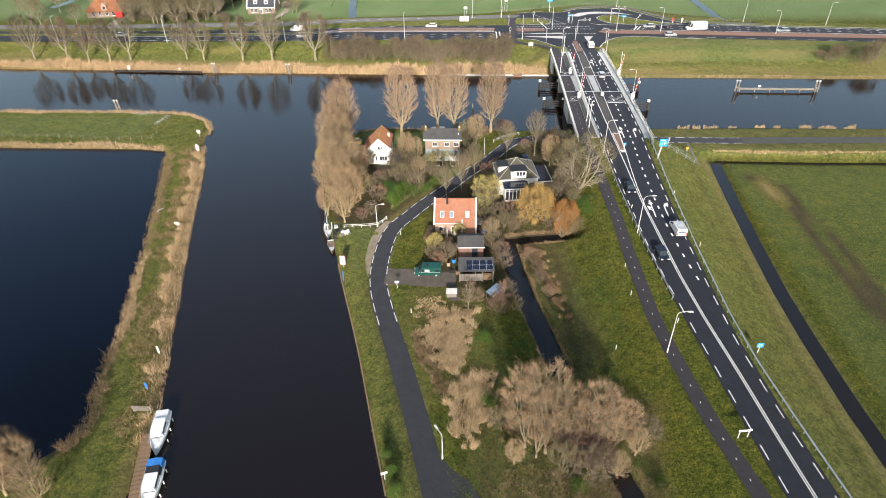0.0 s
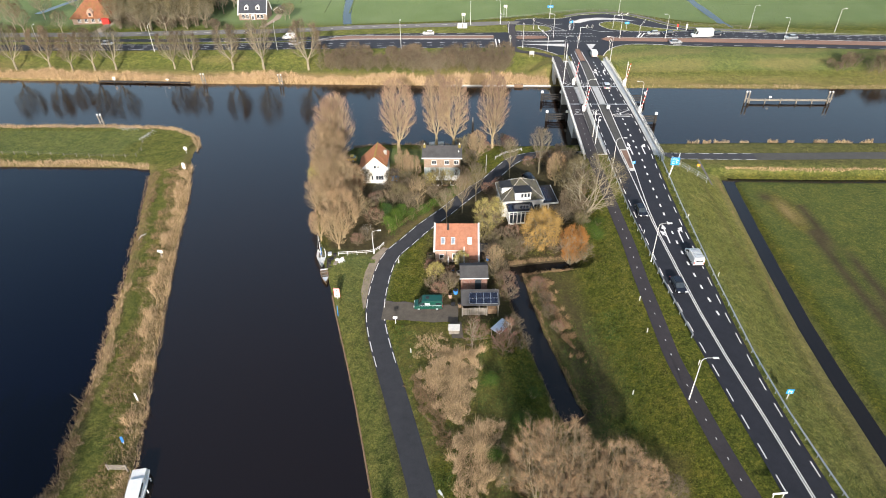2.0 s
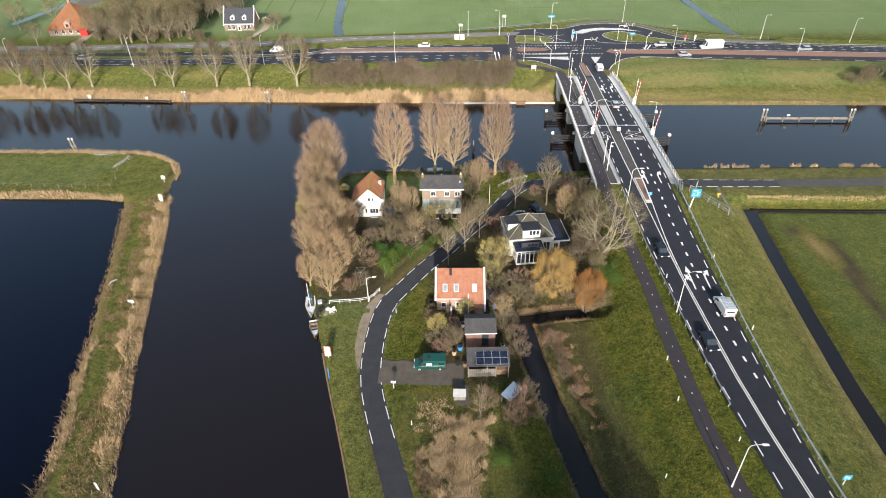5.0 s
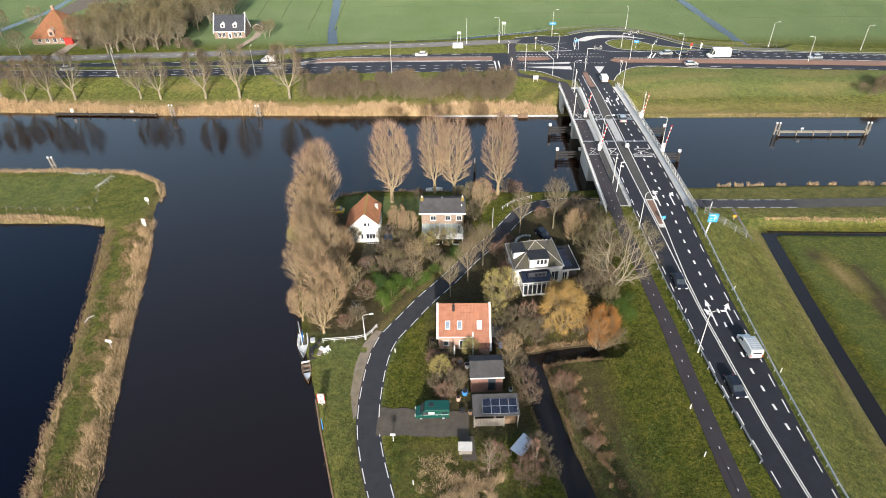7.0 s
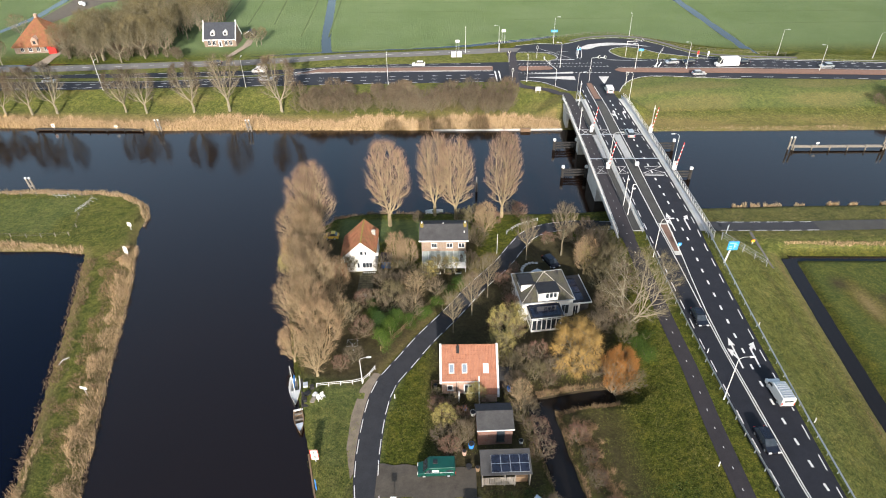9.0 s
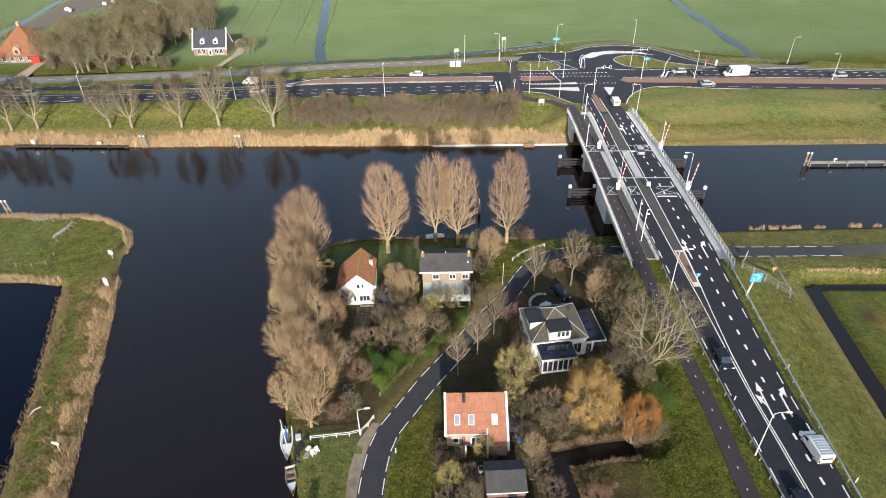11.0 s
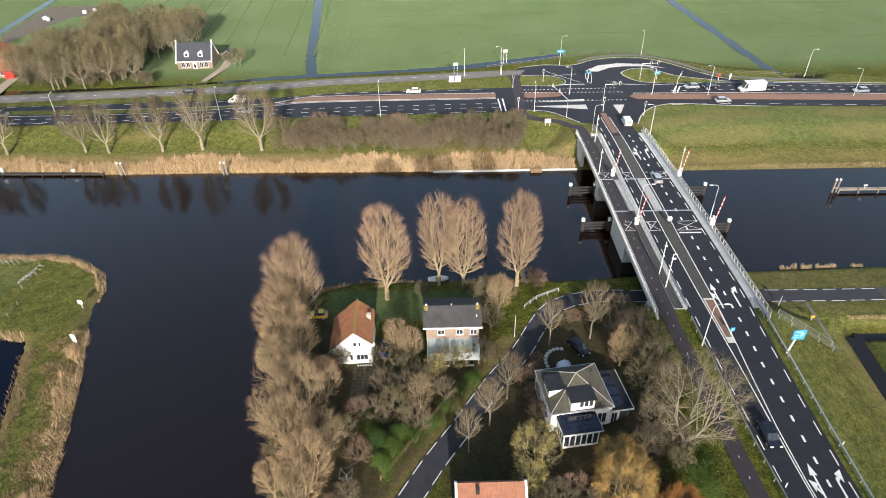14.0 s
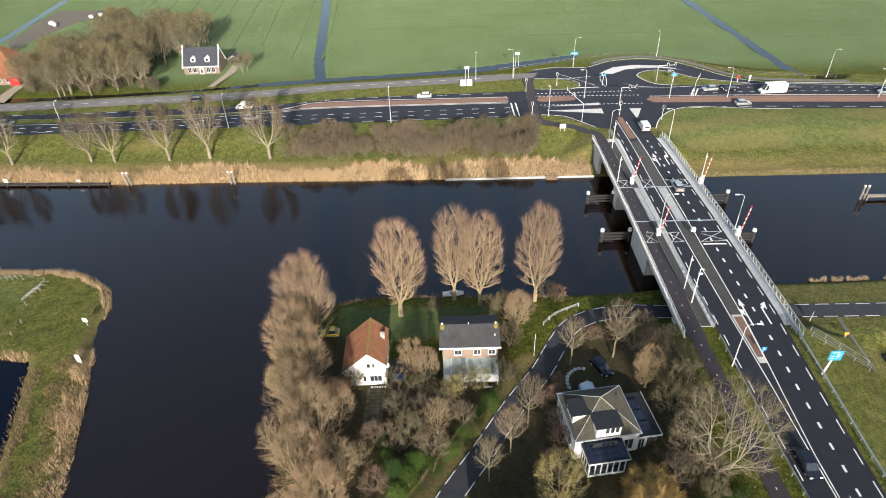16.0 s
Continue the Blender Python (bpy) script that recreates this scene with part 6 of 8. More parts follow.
def red_house():
    h = thing("red_roofed_house", pose(-3.75, 113.2, ground_at(-3.75, 109) - 0.05, 0, 0, 1.0), "brick house with an orange-red tiled roof and white gable copings", "house")
    e, r = 3.35, 6.3
    g = Geo().prism([(-4.4, 0), (2.15, 0), (2.15, e), (0, r - 0.15), (-4.4, e)], -4.3, 4.3, "x")
    part("wall", g, BRICK, h, "pale red brick walls")
    k = (r - e) / 4.4
    g = Geo()
    g.slab([(-4.25, -4.65, e - 0.25 * k), (1.55, -4.65, e - 0.25 * k), (1.55, 0, r), (-4.25, 0, r)], 0.16)
    g.slab([(1.55, -6.3, r - 6.3 * k), (4.25, -6.3, r - 6.3 * k), (4.25, 0, r), (1.55, 0, r)], 0.16)
    roof = part("roof", g, ROOF_RED, h)
    part("roof", Geo().slab([(-4.25, 0, r), (4.25, 0, r), (4.25, 2.3, e - 0.1), (-4.25, 2.3, e - 0.1)], 0.16), ROOF_RED, h)
    for i in range(17):
        x = -4.0 + i * 0.5
        part("ridge_tile", Geo().prism([(-0.14, -0.04), (0, 0.10), (0.14, -0.04)], x - 0.24, x + 0.24, "x"), ROOF_RED, roof, at=Matrix.Translation((0, 0, r)))
    part("lean_to_wall", Geo().prism([(-6.1, 0), (-4.3, 0), (-4.3, r - 4.3 * k - 0.2), (-6.1, r - 6.1 * k - 0.2)], 1.7, 4.2, "x"), BRICK, h)
    for x, y0 in ((-4.45, -4.8), (4.35, -6.5)):
        g = Geo().prism([(y0, r + y0 * k + 0.0), (0, r + 0.28), (2.4, e), (2.4, e - 0.4), (0, r - 0.2), (y0, r + y0 * k - 0.4)], x - 0.16, x + 0.16, "x")
        part("coping", g, LAMP_GREY, h, "pale grey gable coping")
    g = Geo().prism([(-6.6, r - 6.6 * k - 0.1), (-4.2, r - 4.2 * k + 0.2), (-4.2, 0.2), (-6.6, 0.2)], 1.36, 1.54, "x")
    part("coping", g, WHITE, h, "white wing wall")
    for x, pane in ((-2.75, 0), (-0.75, 0), (2.55, 1)):
        y = -3.1
        m = Matrix.Translation((x, y, r + y * k + 0.04)) @ Matrix.Rotation(math.atan(k), 4, "X")
        w = part("skylight", Geo().box(-0.42, 0.42, -0.75, 0.75, 0, 0.08), LAMP_GREY, h, "grey-framed roof window", at=m)
        part("pane", Geo().box(-0.32, 0.32, -0.62, 0.62, 0.08, 0.10), WHITE if pane else SKYLIGHT, w)
    m = Matrix.Translation((-1.75, -0.9, r - 0.95))
    part("chimney", Geo().box(-0.22, 0.22, -0.22, 0.22, 0, 1.3).tube([(0, 0, 1.3), (0, 0, 1.75)], [0.13, 0.13], 8), DARK_METAL, h, "dark flue", at=m)
    window(h, -3.0, -4.42, 1.0, 0.75, 0.9, bars=0)
    d = part("door", Geo().box(-0.75, 0.75, -0.06, 0.02, 0, 2.1), WHITE, h, "white double garden door", at=Matrix.Translation((-0.15, -4.44, 0.05)))
    for x in (-0.36, 0.36):
        part("pane", Geo().box(x - 0.22, x + 0.22, -0.08, -0.05, 0.35, 1.95), GLASS, d)
    part("door_handle", Geo().box(-0.04, 0.04, -0.12, -0.06, 1.0, 1.2), STEEL, d)
    part("downpipe", Geo().tube([(-2.0, -4.5, 0), (-2.0, -4.5, e - 0.2)], [0.05, 0.05], 6), DARK_METAL, h)
    part("gutter", Geo().tube([(-4.3, -4.72, e - 0.32), (1.4, -4.72, e - 0.32)], [0.07, 0.07], 6), LAMP_GREY, h)
    for z in (1.0, 3.4):
        window(h, -4.32, 1.2 if z < 2 else 0, z, 0.8, 1.0, "x", -1)


def white_house():
    h = thing("white_house", pose(-24.1, 143.3, 1.35, 0, 0, 1.8), "white plastered cottage with a mossy red tiled roof", "house")
    k = 0.92
    apex = 6.25
    outline = [(-4.1, -0.9), (2.6, -0.9), (2.6, apex - 2.6 * k - 0.1), (0, apex - 0.1), (-4.1, apex - 4.1 * k - 0.1)]
    part("wall", Geo().prism(outline, -4.0, 4.1), PLASTER, h)
    part("roof", Geo().slab([(2.85, -4.1, apex - 2.85 * k + 0.05), (2.85, 4.3, apex - 2.85 * k + 0.05), (0, 4.3, apex + 0.05), (0, -4.1, apex + 0.05)], 0.16), ROOF_OLD, h)
    part("roof", Geo().slab([(0, -4.1, apex + 0.05), (0, 4.3, apex + 0.05), (-4.4, 4.3, apex - 4.4 * k + 0.05), (-4.4, -4.1, apex - 4.4 * k + 0.05)], 0.16), ROOF_OLD, h)
    for i in range(17):
        y = -3.9 + i * 0.5
        part("ridge_tile", Geo().prism([(-0.15, -0.05), (0, 0.12), (0.15, -0.05)], y - 0.24, y + 0.24), MOSS, h, at=Matrix.Translation((0, 0, apex + 0.05)))
    part("chimney", Geo().box(-0.32, 0.32, -0.3, 0.3, 0, 1.7).box(-0.38, 0.38, -0.36, 0.36, 1.5, 1.62), HIP, h, "small pale plastered chimney", at=Matrix.Translation((2.0, 1.6, 3.6)))
    part("verge", Geo().prism([(0, apex + 0.1), (2.95, apex - 2.95 * k + 0.1), (2.95, apex - 2.95 * k - 0.1), (0, apex - 0.12)], -4.16, -4.06), WHITE, h)
    part("verge", Geo().prism([(0, apex + 0.1), (0, apex - 0.12), (-4.5, apex - 4.5 * k - 0.1), (-4.5, apex - 4.5 * k + 0.1)], -4.16, -4.06), WHITE, h)
    window(h, 0.95, -4.03, 0.35, 1.8, 1.15, bars=2)
    window(h, -0.8, -4.03, 0.35, 0.4, 1.15, bars=0)
    window(h, 0.0, -4.03, 3.4, 0.5, 0.8, bars=0)
    window(h, 0.75, -4.03, 3.4, 0.3, 0.8, bars=0)
    part("dish", Geo().tube([(0, 0, 0), (0.05, -0.18, 0.05)], [0.42, 0.05], 12), LAMP_GREY, h, "round satellite dish", at=Matrix.Translation((2.85, -3.6, 3.2)))
    for i in range(6):
        part("garden_pot", Geo().tube([(0.2 + i * 0.42, -4.6, -0.75), (0.2 + i * 0.42, -4.6, -0.4)], [0.12, 0.16], 8), WHITE, h)
    a = thing("garden_shed", pose(-28.6, 137.6, 0.6, 0, 0, 3), "low brown-tiled shed beside the white cottage", "shed")
    part("wall", Geo().box(-1.6, 1.6, -1.9, 1.9, 0, 1.9), WOOD_BROWN, a)
    part("roof", Geo().slab([(-1.9, -2.1, 1.9), (1.9, -2.1, 1.9), (1.9, 0.1, 3.1), (-1.9, 0.1, 3.1)], 0.12).slab([(-1.9, 0.1, 3.1), (1.9, 0.1, 3.1), (1.9, 2.1, 1.9), (-1.9, 2.1, 1.9)], 0.12), ROOF_OLD, a)
    part("door", Geo().box(0.2, 1.1, -1.95, -1.9, 0, 1.7), WOOD_TAR, a)
    b = thing("garden_shed", pose(-19.6, 141.4, 0.6), "small blue-grey garden store beside the cottage", "shed")
    part("wall", Geo().box(-0.9, 0.9, -1.2, 1.2, 0, 1.9), BOAT_BLUE, b)
    part("roof", Geo().slab([(-1.1, -1.4, 1.95), (1.1, -1.4, 1.95), (1.1, 1.4, 2.25), (-1.1, 1.4, 2.25)], 0.1), ROOF_BLACK, b)
    c = thing("terrace", pose(-22.9, 137.0, 0.62), "grey paved garden path before the cottage", "paving", kind="structure")
    for i in range(4):
        for j in range(12):
            part("paving_slab", SLAB, None, c, at=Matrix.Translation((i * 0.72 - 1.2, -j * 0.72 + 1.2, ground_at(-22.9, 137 - j * 0.72) - 0.62 + 0.05)))


SLAB = Geo().box(-0.34, 0.34, -0.34, 0.34, -0.05, 0.03).mesh("paving_slab", MOSSY)


def brown_house():
    h = thing("brown_brick_house", pose(-8.1, 141.8, 0.5, 0, 0, 0.5), "brown brick house with a low grey roof and glazed veranda", "house")
    part("wall", Geo().prism([(0, -0.3), (6.9, -0.3), (6.9, 5.9), (3.5, 7.25), (0, 6.15)], -4.35, 4.35, "x"), BRICK_BROWN, h)
    part("roof", Geo().slab([(-4.8, -0.5, 6.10), (4.8, -0.5, 6.10), (4.8, 3.5, 7.45), (-4.8, 3.5, 7.45)], 0.14).slab([(-4.8, 3.5, 7.45), (4.8, 3.5, 7.45), (4.8, 7.4, 5.70), (-4.8, 7.4, 5.70)], 0.14), ROOF_FELT, h, "low-pitched grey sheet roof")
    part("fascia", Geo().box(-4.85, 4.85, -0.62, -0.46, 5.9, 6.14), WHITE, h, "white fascia board")
    for x in (-4.3, 4.2):
        c = part("chimney", Geo().box(-0.28, 0.28, -0.28, 0.28, 0, 1.25).box(-0.33, 0.33, -0.33, 0.33, 1.1, 1.22), MOSS, h, "yellowish mossy brick chimney", at=Matrix.Translation((x, 2.9, 6.75)))
        part("chimney_pot", Geo().tube([(0, 0, 1.25), (0, 0, 1.6)], [0.13, 0.11], 8), WHITE, c)
    for x, z in ((-0.1, 7.2), (4.0, 6.65)):
        part("vent_pipe", Geo().tube([(x, 3.6 if z > 7 else 1.4, z), (x, 3.6 if z > 7 else 1.4, z + 0.5)], [0.09, 0.09], 8), LAMP_GREY, h)
    for x in (-1.9, 1.15, 3.45):
        window(h, x, -0.05, 4.25, 1.0, 0.95, bars=1)
    v = part("veranda_roof", Geo().slab([(-4.2, -2.95, 2.7), (4.3, -2.95, 2.7), (4.3, 0, 3.3), (-4.2, 0, 3.3)], 0.06), CORRUGATED, h, "translucent corrugated veranda roof")
    for i in range(8):
        x = -4.2 + 8.5 * i / 7
        part("rafter", Geo().slab([(x - 0.04, -2.95, 2.74), (x + 0.04, -2.95, 2.74), (x + 0.04, 0, 3.34), (x - 0.04, 0, 3.34)], 0.05), LAMP_GREY, v)
    part("awning", Geo().slab([(-4.25, -3.75, 1.95), (4.35, -3.75, 1.95), (4.3, -2.92, 2.73), (-4.2, -2.92, 2.73)], 0.05), WHITE, h, "white canvas awning along the veranda")
    for i in range(5):
        x = -4.1 + 8.3 * i / 4
        part("post", Geo().box(x - 0.06, x + 0.06, -3.0, -2.88, 0, 2.65), WHITE, h)
    part("terrace", Geo().box(-4.3, 4.4, -3.9, -0.02, -0.4, 0.12), BRICK, h, "brick terrace")
    for i, x in enumerate((-3.0, -1.2, 1.0, 2.8)):
        t = thing("planter", pose(-8.1 + x, 141.8 - 3.3, 0.62), "long planter box on the veranda", "planter", "veranda planters")
        part("box", Geo().box(-0.6, 0.6, -0.2, 0.2, 0, 0.45), WHITE if i % 2 else WOOD_BROWN, t)
        part("soil", Geo().box(-0.55, 0.55, -0.16, 0.16, 0.45, 0.48), BLACK, t)


def villa():
    h = thing("villa", pose(9.85, 130.3, ground_at(10, 130) + 0.5, 0, 0, 8.0), "white villa with a grey pyramid roof, dormers and conservatory", "house")
    e, ap = 3.7, 6.95
    part("wall", Geo().box(-4.6, 4.6, -4.15, 4.15, -0.9, e), PLASTER, h, "white plastered walls")
    cor = [(-4.75, -4.3, e - 0.05), (4.75, -4.3, e - 0.05), (4.75, 4.3, e - 0.05), (-4.75, 4.3, e - 0.05)]
    for i in range(4):
        a, b = cor[i], cor[(i + 1) % 4]
        part("roof", Geo().poly([a, b, (0, 0, ap)]).poly([(0, 0, ap - 0.25), (b[0], b[1], b[2] - 0.2), (a[0], a[1], a[2] - 0.2)]), ROOF_GREY, h, "weathered grey tiled roof slope")
        n = 20
        for j in range(n):
            p, q = Vector(a).lerp(Vector((0, 0, ap)), (j + 0.08) / n), Vector(a).lerp(Vector((0, 0, ap)), (j + 0.92) / n)
            part("hip_tile", Geo().tube([p, q], [0.075, 0.045], 6), HIP, h)
    part("gutter", Geo().box(-4.85, 4.85, -4.40, -4.28, e - 0.20, e - 0.05).box(-4.85, 4.85, 4.28, 4.40, e - 0.20, e - 0.05).box(-4.85, -4.73, -4.28, 4.28, e - 0.20, e - 0.05).box(4.73, 4.85, -4.28, 4.28, e - 0.20, e - 0.05), STEEL, h, "grey zinc gutter")
    # front dormer
    d = part("dormer", Geo().box(-1.8, 1.7, -4.2, -1.2, 3.6, 5.65), WHITE, h, "white front dormer")
    part("dormer_roof", Geo().box(-2.0, 1.9, -4.45, -1.3, 5.65, 5.83), ROOF_BLACK, d, "flat black dormer roof")
    for x in (-0.25, 0.45, 1.15):
        part("pane", Geo().box(x - 0.25, x + 0.25, -4.26, -4.2, 4.4, 5.35), GLASS, d)
    d = part("dormer", Geo().box(-4.3, -2.0, -1.5, 1.1, 3.8, 5.6), WHITE, h, "white side dormer")
    part("dormer_roof", Geo().box(-4.5, -2.0, -1.7, 1.3, 5.6, 5.76), ROOF_BLACK, d, "flat black dormer roof")
    for y in (-1.0, -0.2, 0.6):
        part("pane", Geo().box(-4.36, -4.3, y - 0.28, y + 0.28, 4.5, 5.45), GLASS, d)
    for x, y in ((3.2, 1.8), (-1.6, -2.4)):
        part("vent_pipe", Geo().tube([(x, y, 4.6), (x, y, 5.6)], [0.09, 0.09], 8), DARK_METAL, h)
    # conservatory
    c = part("conservatory", Geo().box(-3.55, 1.7, -7.3, -3.9, -0.9, -0.1), PLASTER, h, "white glazed conservatory")
    part("conservatory_roof", Geo().box(-3.85, 2.0, -7.65, -3.9, 2.75, 2.95), ROOF_BLACK, c, "flat black roof with a pale rim")
    part("roof_rim", Geo().box(-3.90, 2.05, -7.70, -7.65, 2.76, 2.98).box(-3.90, -3.85, -7.65, -3.95, 2.76, 2.98).box(2.00, 2.05, -7.65, -3.95, 2.76, 2.98), LAMP_GREY, c)
    for i in range(7):
        x = -3.5 + 5.1 * i / 6
        part("mullion", Geo().box(x - 0.09, x + 0.09, -7.32, -7.18, -0.1, 2.75), WHITE, c)
    part("transom", Geo().box(-3.5, 1.65, -7.30, -7.2, 2.1, 2.22).box(-3.55, -3.45, -7.2, -3.9, 2.1, 2.22), WHITE, c)
    for i in range(5):
        y = -7.0 + 3.0 * i / 4
        part("mullion", Geo().box(-3.57, -3.43, y - 0.06, y + 0.06, -0.1, 2.75).box(1.58, 1.72, y - 0.06, y + 0.06, -0.1, 2.75), WHITE, c)
    part("glazing", Geo().box(-3.5, 1.65, -7.26, -7.22, -0.1, 2.75).box(-3.52, -3.48, -7.2, -3.95, -0.1, 2.75).box(1.62, 1.66, -7.2, -3.95, -0.1, 2.75), GLASS, c)
    part("chairs", Geo().box(-1.4, 0.6, -6.4, -5.4, -0.5, 0.4), WOOD_BROWN, c, "pale wooden bench inside")
    for i in range(4):
        part("solar_panel", Geo().slab([(-3.5, -7.3 + i * 0.82, 3.02), (1.6, -7.3 + i * 0.82, 3.02), (1.6, -6.55 + i * 0.82, 3.10), (-3.5, -6.55 + i * 0.82, 3.10)], 0.05), PANEL, c)
    # east wing
    w = part("wing", Geo().box(4.35, 7.6, -4.0, 3.2, -0.9, 2.45), WOOD_TAR, h, "low flat-roofed side wing")
    part("wing_roof", Geo().box(4.4, 7.9, -4.3, 3.5, 2.45, 2.62), ROOF_BLACK, w, "black flat roof")
    part("roof_rim", Geo().box(4.4, 7.98, -4.38, -4.29, 2.4, 2.68).box(7.89, 7.98, -4.29, 3.5, 2.4, 2.68), LAMP_GREY, w)
    for x in (4.75, 5.75):
        for y in (-3.6, -1.6, 0.4):
            part("solar_panel", Geo().slab([(x, y, 2.72), (x + 0.95, y, 2.72), (x + 0.95, y + 1.7, 2.86), (x, y + 1.7, 2.86)], 0.05), PANEL, w)
    part("front_wall", Geo().box(4.4, 6.0, -4.06, -3.98, -0.9, 2.42), PLASTER, w)
    window(h, 5.2, -4.08, -0.3, 0.8, 2.2, bars=1, name="side_door")
    window(h, 3.2, -4.18, 0.3, 1.3, 2.1, bars=1)
    window(h, 4.62, -2.0, 1.0, 0.8, 1.2, "x", 1)
    for y in (-2.2, 1.6):
        window(h, -4.62, y, 0.6, 0.9, 1.6, "x", -1)
    t = thing("garden_tent", pose(10.0, 136.6, ground_at(10.0, 136.6), 0, 0, 8) @ Matrix.Scale(0.85, 4), "pale blue-grey tarpaulin tent with a white finial", "tent")
    part("canopy", Geo().prism([(-1.4, 1.5), (-1.2, 2.1), (-0.6, 2.5), (0, 2.65), (0.6, 2.5), (1.2, 2.1), (1.4, 1.5)], -1.5, 1.5), TIN, t)
    part("finial", Geo().tube([(0, 1.3, 2.6), (0, 1.3, 3.1)], [0.14, 0.08], 8), WHITE, t)
    for x in (-1.3, 1.3):
        for y in (-1.4, 1.4):
            part("pole", Geo().tube([(x, y, 0), (x, y, 1.6)], [0.04, 0.04], 6), STEEL, t)
    s = thing("stepping_stones", pose(0, 0, 0), "curve of pale round stepping stones in the yard", "paving", kind="structure")
    for i in range(9):
        a = radians(88 + i * 14)
        x, y = 10.2 + 3.0 * math.cos(a), 139.2 + 2.9 * math.sin(a)
        part("stone", Geo().box(-0.28, 0.28, -0.28, 0.28, -0.05, 0.06), CONCRETE, s, at=pose(x, y, ground_at(x, y) + 0.02, 0, 0, i * 30))


def brick_shed():
    h = thing("brick_outhouse", pose(-0.3, 101.4, 1.05, 0, 0, 3.0), "dark brick outhouse with a grey bitumen roof", "outhouse")
    part("wall", Geo().prism([(-2.1, -1.2), (2.1, -1.2), (2.1, 2.7), (0.2, 3.55), (-2.1, 2.7)], -2.45, 2.45, "x"), BRICK_DARK, h)
    part("roof", Geo().slab([(-2.65, -2.4, 2.65), (2.65, -2.4, 2.65), (2.65, 0.2, 3.7), (-2.65, 0.2, 3.7)], 0.1).slab([(-2.65, 0.2, 3.7), (2.65, 0.2, 3.7), (2.65, 2.4, 2.65), (-2.65, 2.4, 2.65)], 0.1), ROOF_FELT, h)
    part("fascia", Geo().box(-2.68, 2.68, -2.46, -2.38, 2.47, 2.65), LAMP_GREY, h)
    window(h, 0.75, -2.12, -0.2, 1.0, 2.3, bars=0, frame_mat=DARK_METAL, name="glazed_door")
    b = thing("solar_shed", pose(0.95, 92.6, 0.70, 0, 0, 2.5), "open timber shed with solar panels on its grey roof", "shed")
    part("roof", Geo().slab([(-3.4, 0, 1.95), (3.45, 0, 1.95), (3.45, 3.4, 2.85), (-3.4, 3.4, 2.85)], 0.1), ROOF_FELT, b)
    k = 0.9 / 3.4
    for i in range(4):
        for j in range(2):
            x, y = -1.9 + i * 1.28, 0.35 + j * 1.15
            p = part("solar_panel", Geo().slab([(x, y, 2.03 + y * k), (x + 1.2, y, 2.03 + y * k), (x + 1.2, y + 1.08, 2.03 + (y + 1.08) * k), (x, y + 1.08, 2.03 + (y + 1.08) * k)], 0.04), PANEL, b)
            part("panel_rim", Geo().slab([(x - 0.03, y - 0.03, 2.015 + y * k), (x + 1.23, y - 0.03, 2.015 + y * k), (x + 1.23, y + 1.11, 2.015 + (y + 1.11) * k), (x - 0.03, y + 1.11, 2.015 + (y + 1.11) * k)], 0.03), STEEL, p)
    part("back_wall", Geo().box(-3.2, 3.2, 3.1, 3.2, -0.9, 2.7), WOOD_GREY, b)
    part("side_wall", Geo().box(-3.25, -3.15, 0.1, 3.1, -0.9, 1.95), WOOD_GREY, b)
    part("side_wall", Geo().box(3.15, 3.25, 0.1, 3.1, -0.9, 1.95), WOOD_GREY, b)
    for i in range(14):
        x = -3.2 + 4.2 * i / 13
        part("board", Geo().box(x, x + 0.29, 0.08, 0.12, -0.4, 1.3), WOOD_GREY, b)
    for x in (-3.2, -0.2, 1.2, 3.2):
        part("post", Geo().box(x - 0.07, x + 0.07, 0.0, 0.14, -0.9, 1.95), WOOD_GREY, b)
    part("log_pile", Geo().box(1.4, 3.0, 0.6, 1.4, -0.8, 0.5), WOOD_BROWN, b)
    c = thing("shelter", pose(4.45, 88.4, 0.05, 0, 0, 52), "small shelter with a pale metal roof sheet", "shelter")
    part("roof", Geo().slab([(-1.7, -0.95, 1.55), (1.7, -0.95, 1.55), (1.7, 0.95, 1.75), (-1.7, 0.95, 1.75)], 0.06), TIN, c)
    for x in (-1.5, 1.5):
        for y in (-0.8, 0.8):
            part("post", Geo().box(x - 0.05, x + 0.05, y - 0.05, y + 0.05, 0, 1.6), WOOD_GREY, c)
    part("red_box", Geo().box(0.6, 1.3, -0.5, 0.2, 0, 0.7), RED, c)
    d = thing("compost_bin", pose(-3.6, 88.4, ground_at(-3.6, 88.4)), "small grey slatted garden store with a pale lid", "garden store")
    part("box", Geo().box(-0.9, 0.9, -0.6, 0.6, 0, 1.0), WOOD_GREY, d)
    part("lid", Geo().slab([(-1.0, -0.7, 1.0), (1.0, -0.7, 1.0), (1.0, 0.7, 1.2), (-1.0, 0.7, 1.2)], 0.06), CONCRETE, d)
    f = thing("water_tank", pose(1.9, 111.0, 0.2), "dark lean-to store with a blue water barrel", "store")
    part("box", Geo().box(-1.1, 1.1, -1.2, 1.2, 0, 1.9), WOOD_TAR, f)
    part("roof", Geo().slab([(-1.2, -1.3, 1.9), (1.2, -1.3, 1.9), (1.2, 1.3, 2.2), (-1.2, 1.3, 2.2)], 0.06), ROOF_FELT, f)
    part("barrel", Geo().tube([(0.6, -1.7, 0), (0.6, -1.7, 0.9)], [0.3, 0.3], 10), BOAT_BLUE, f)


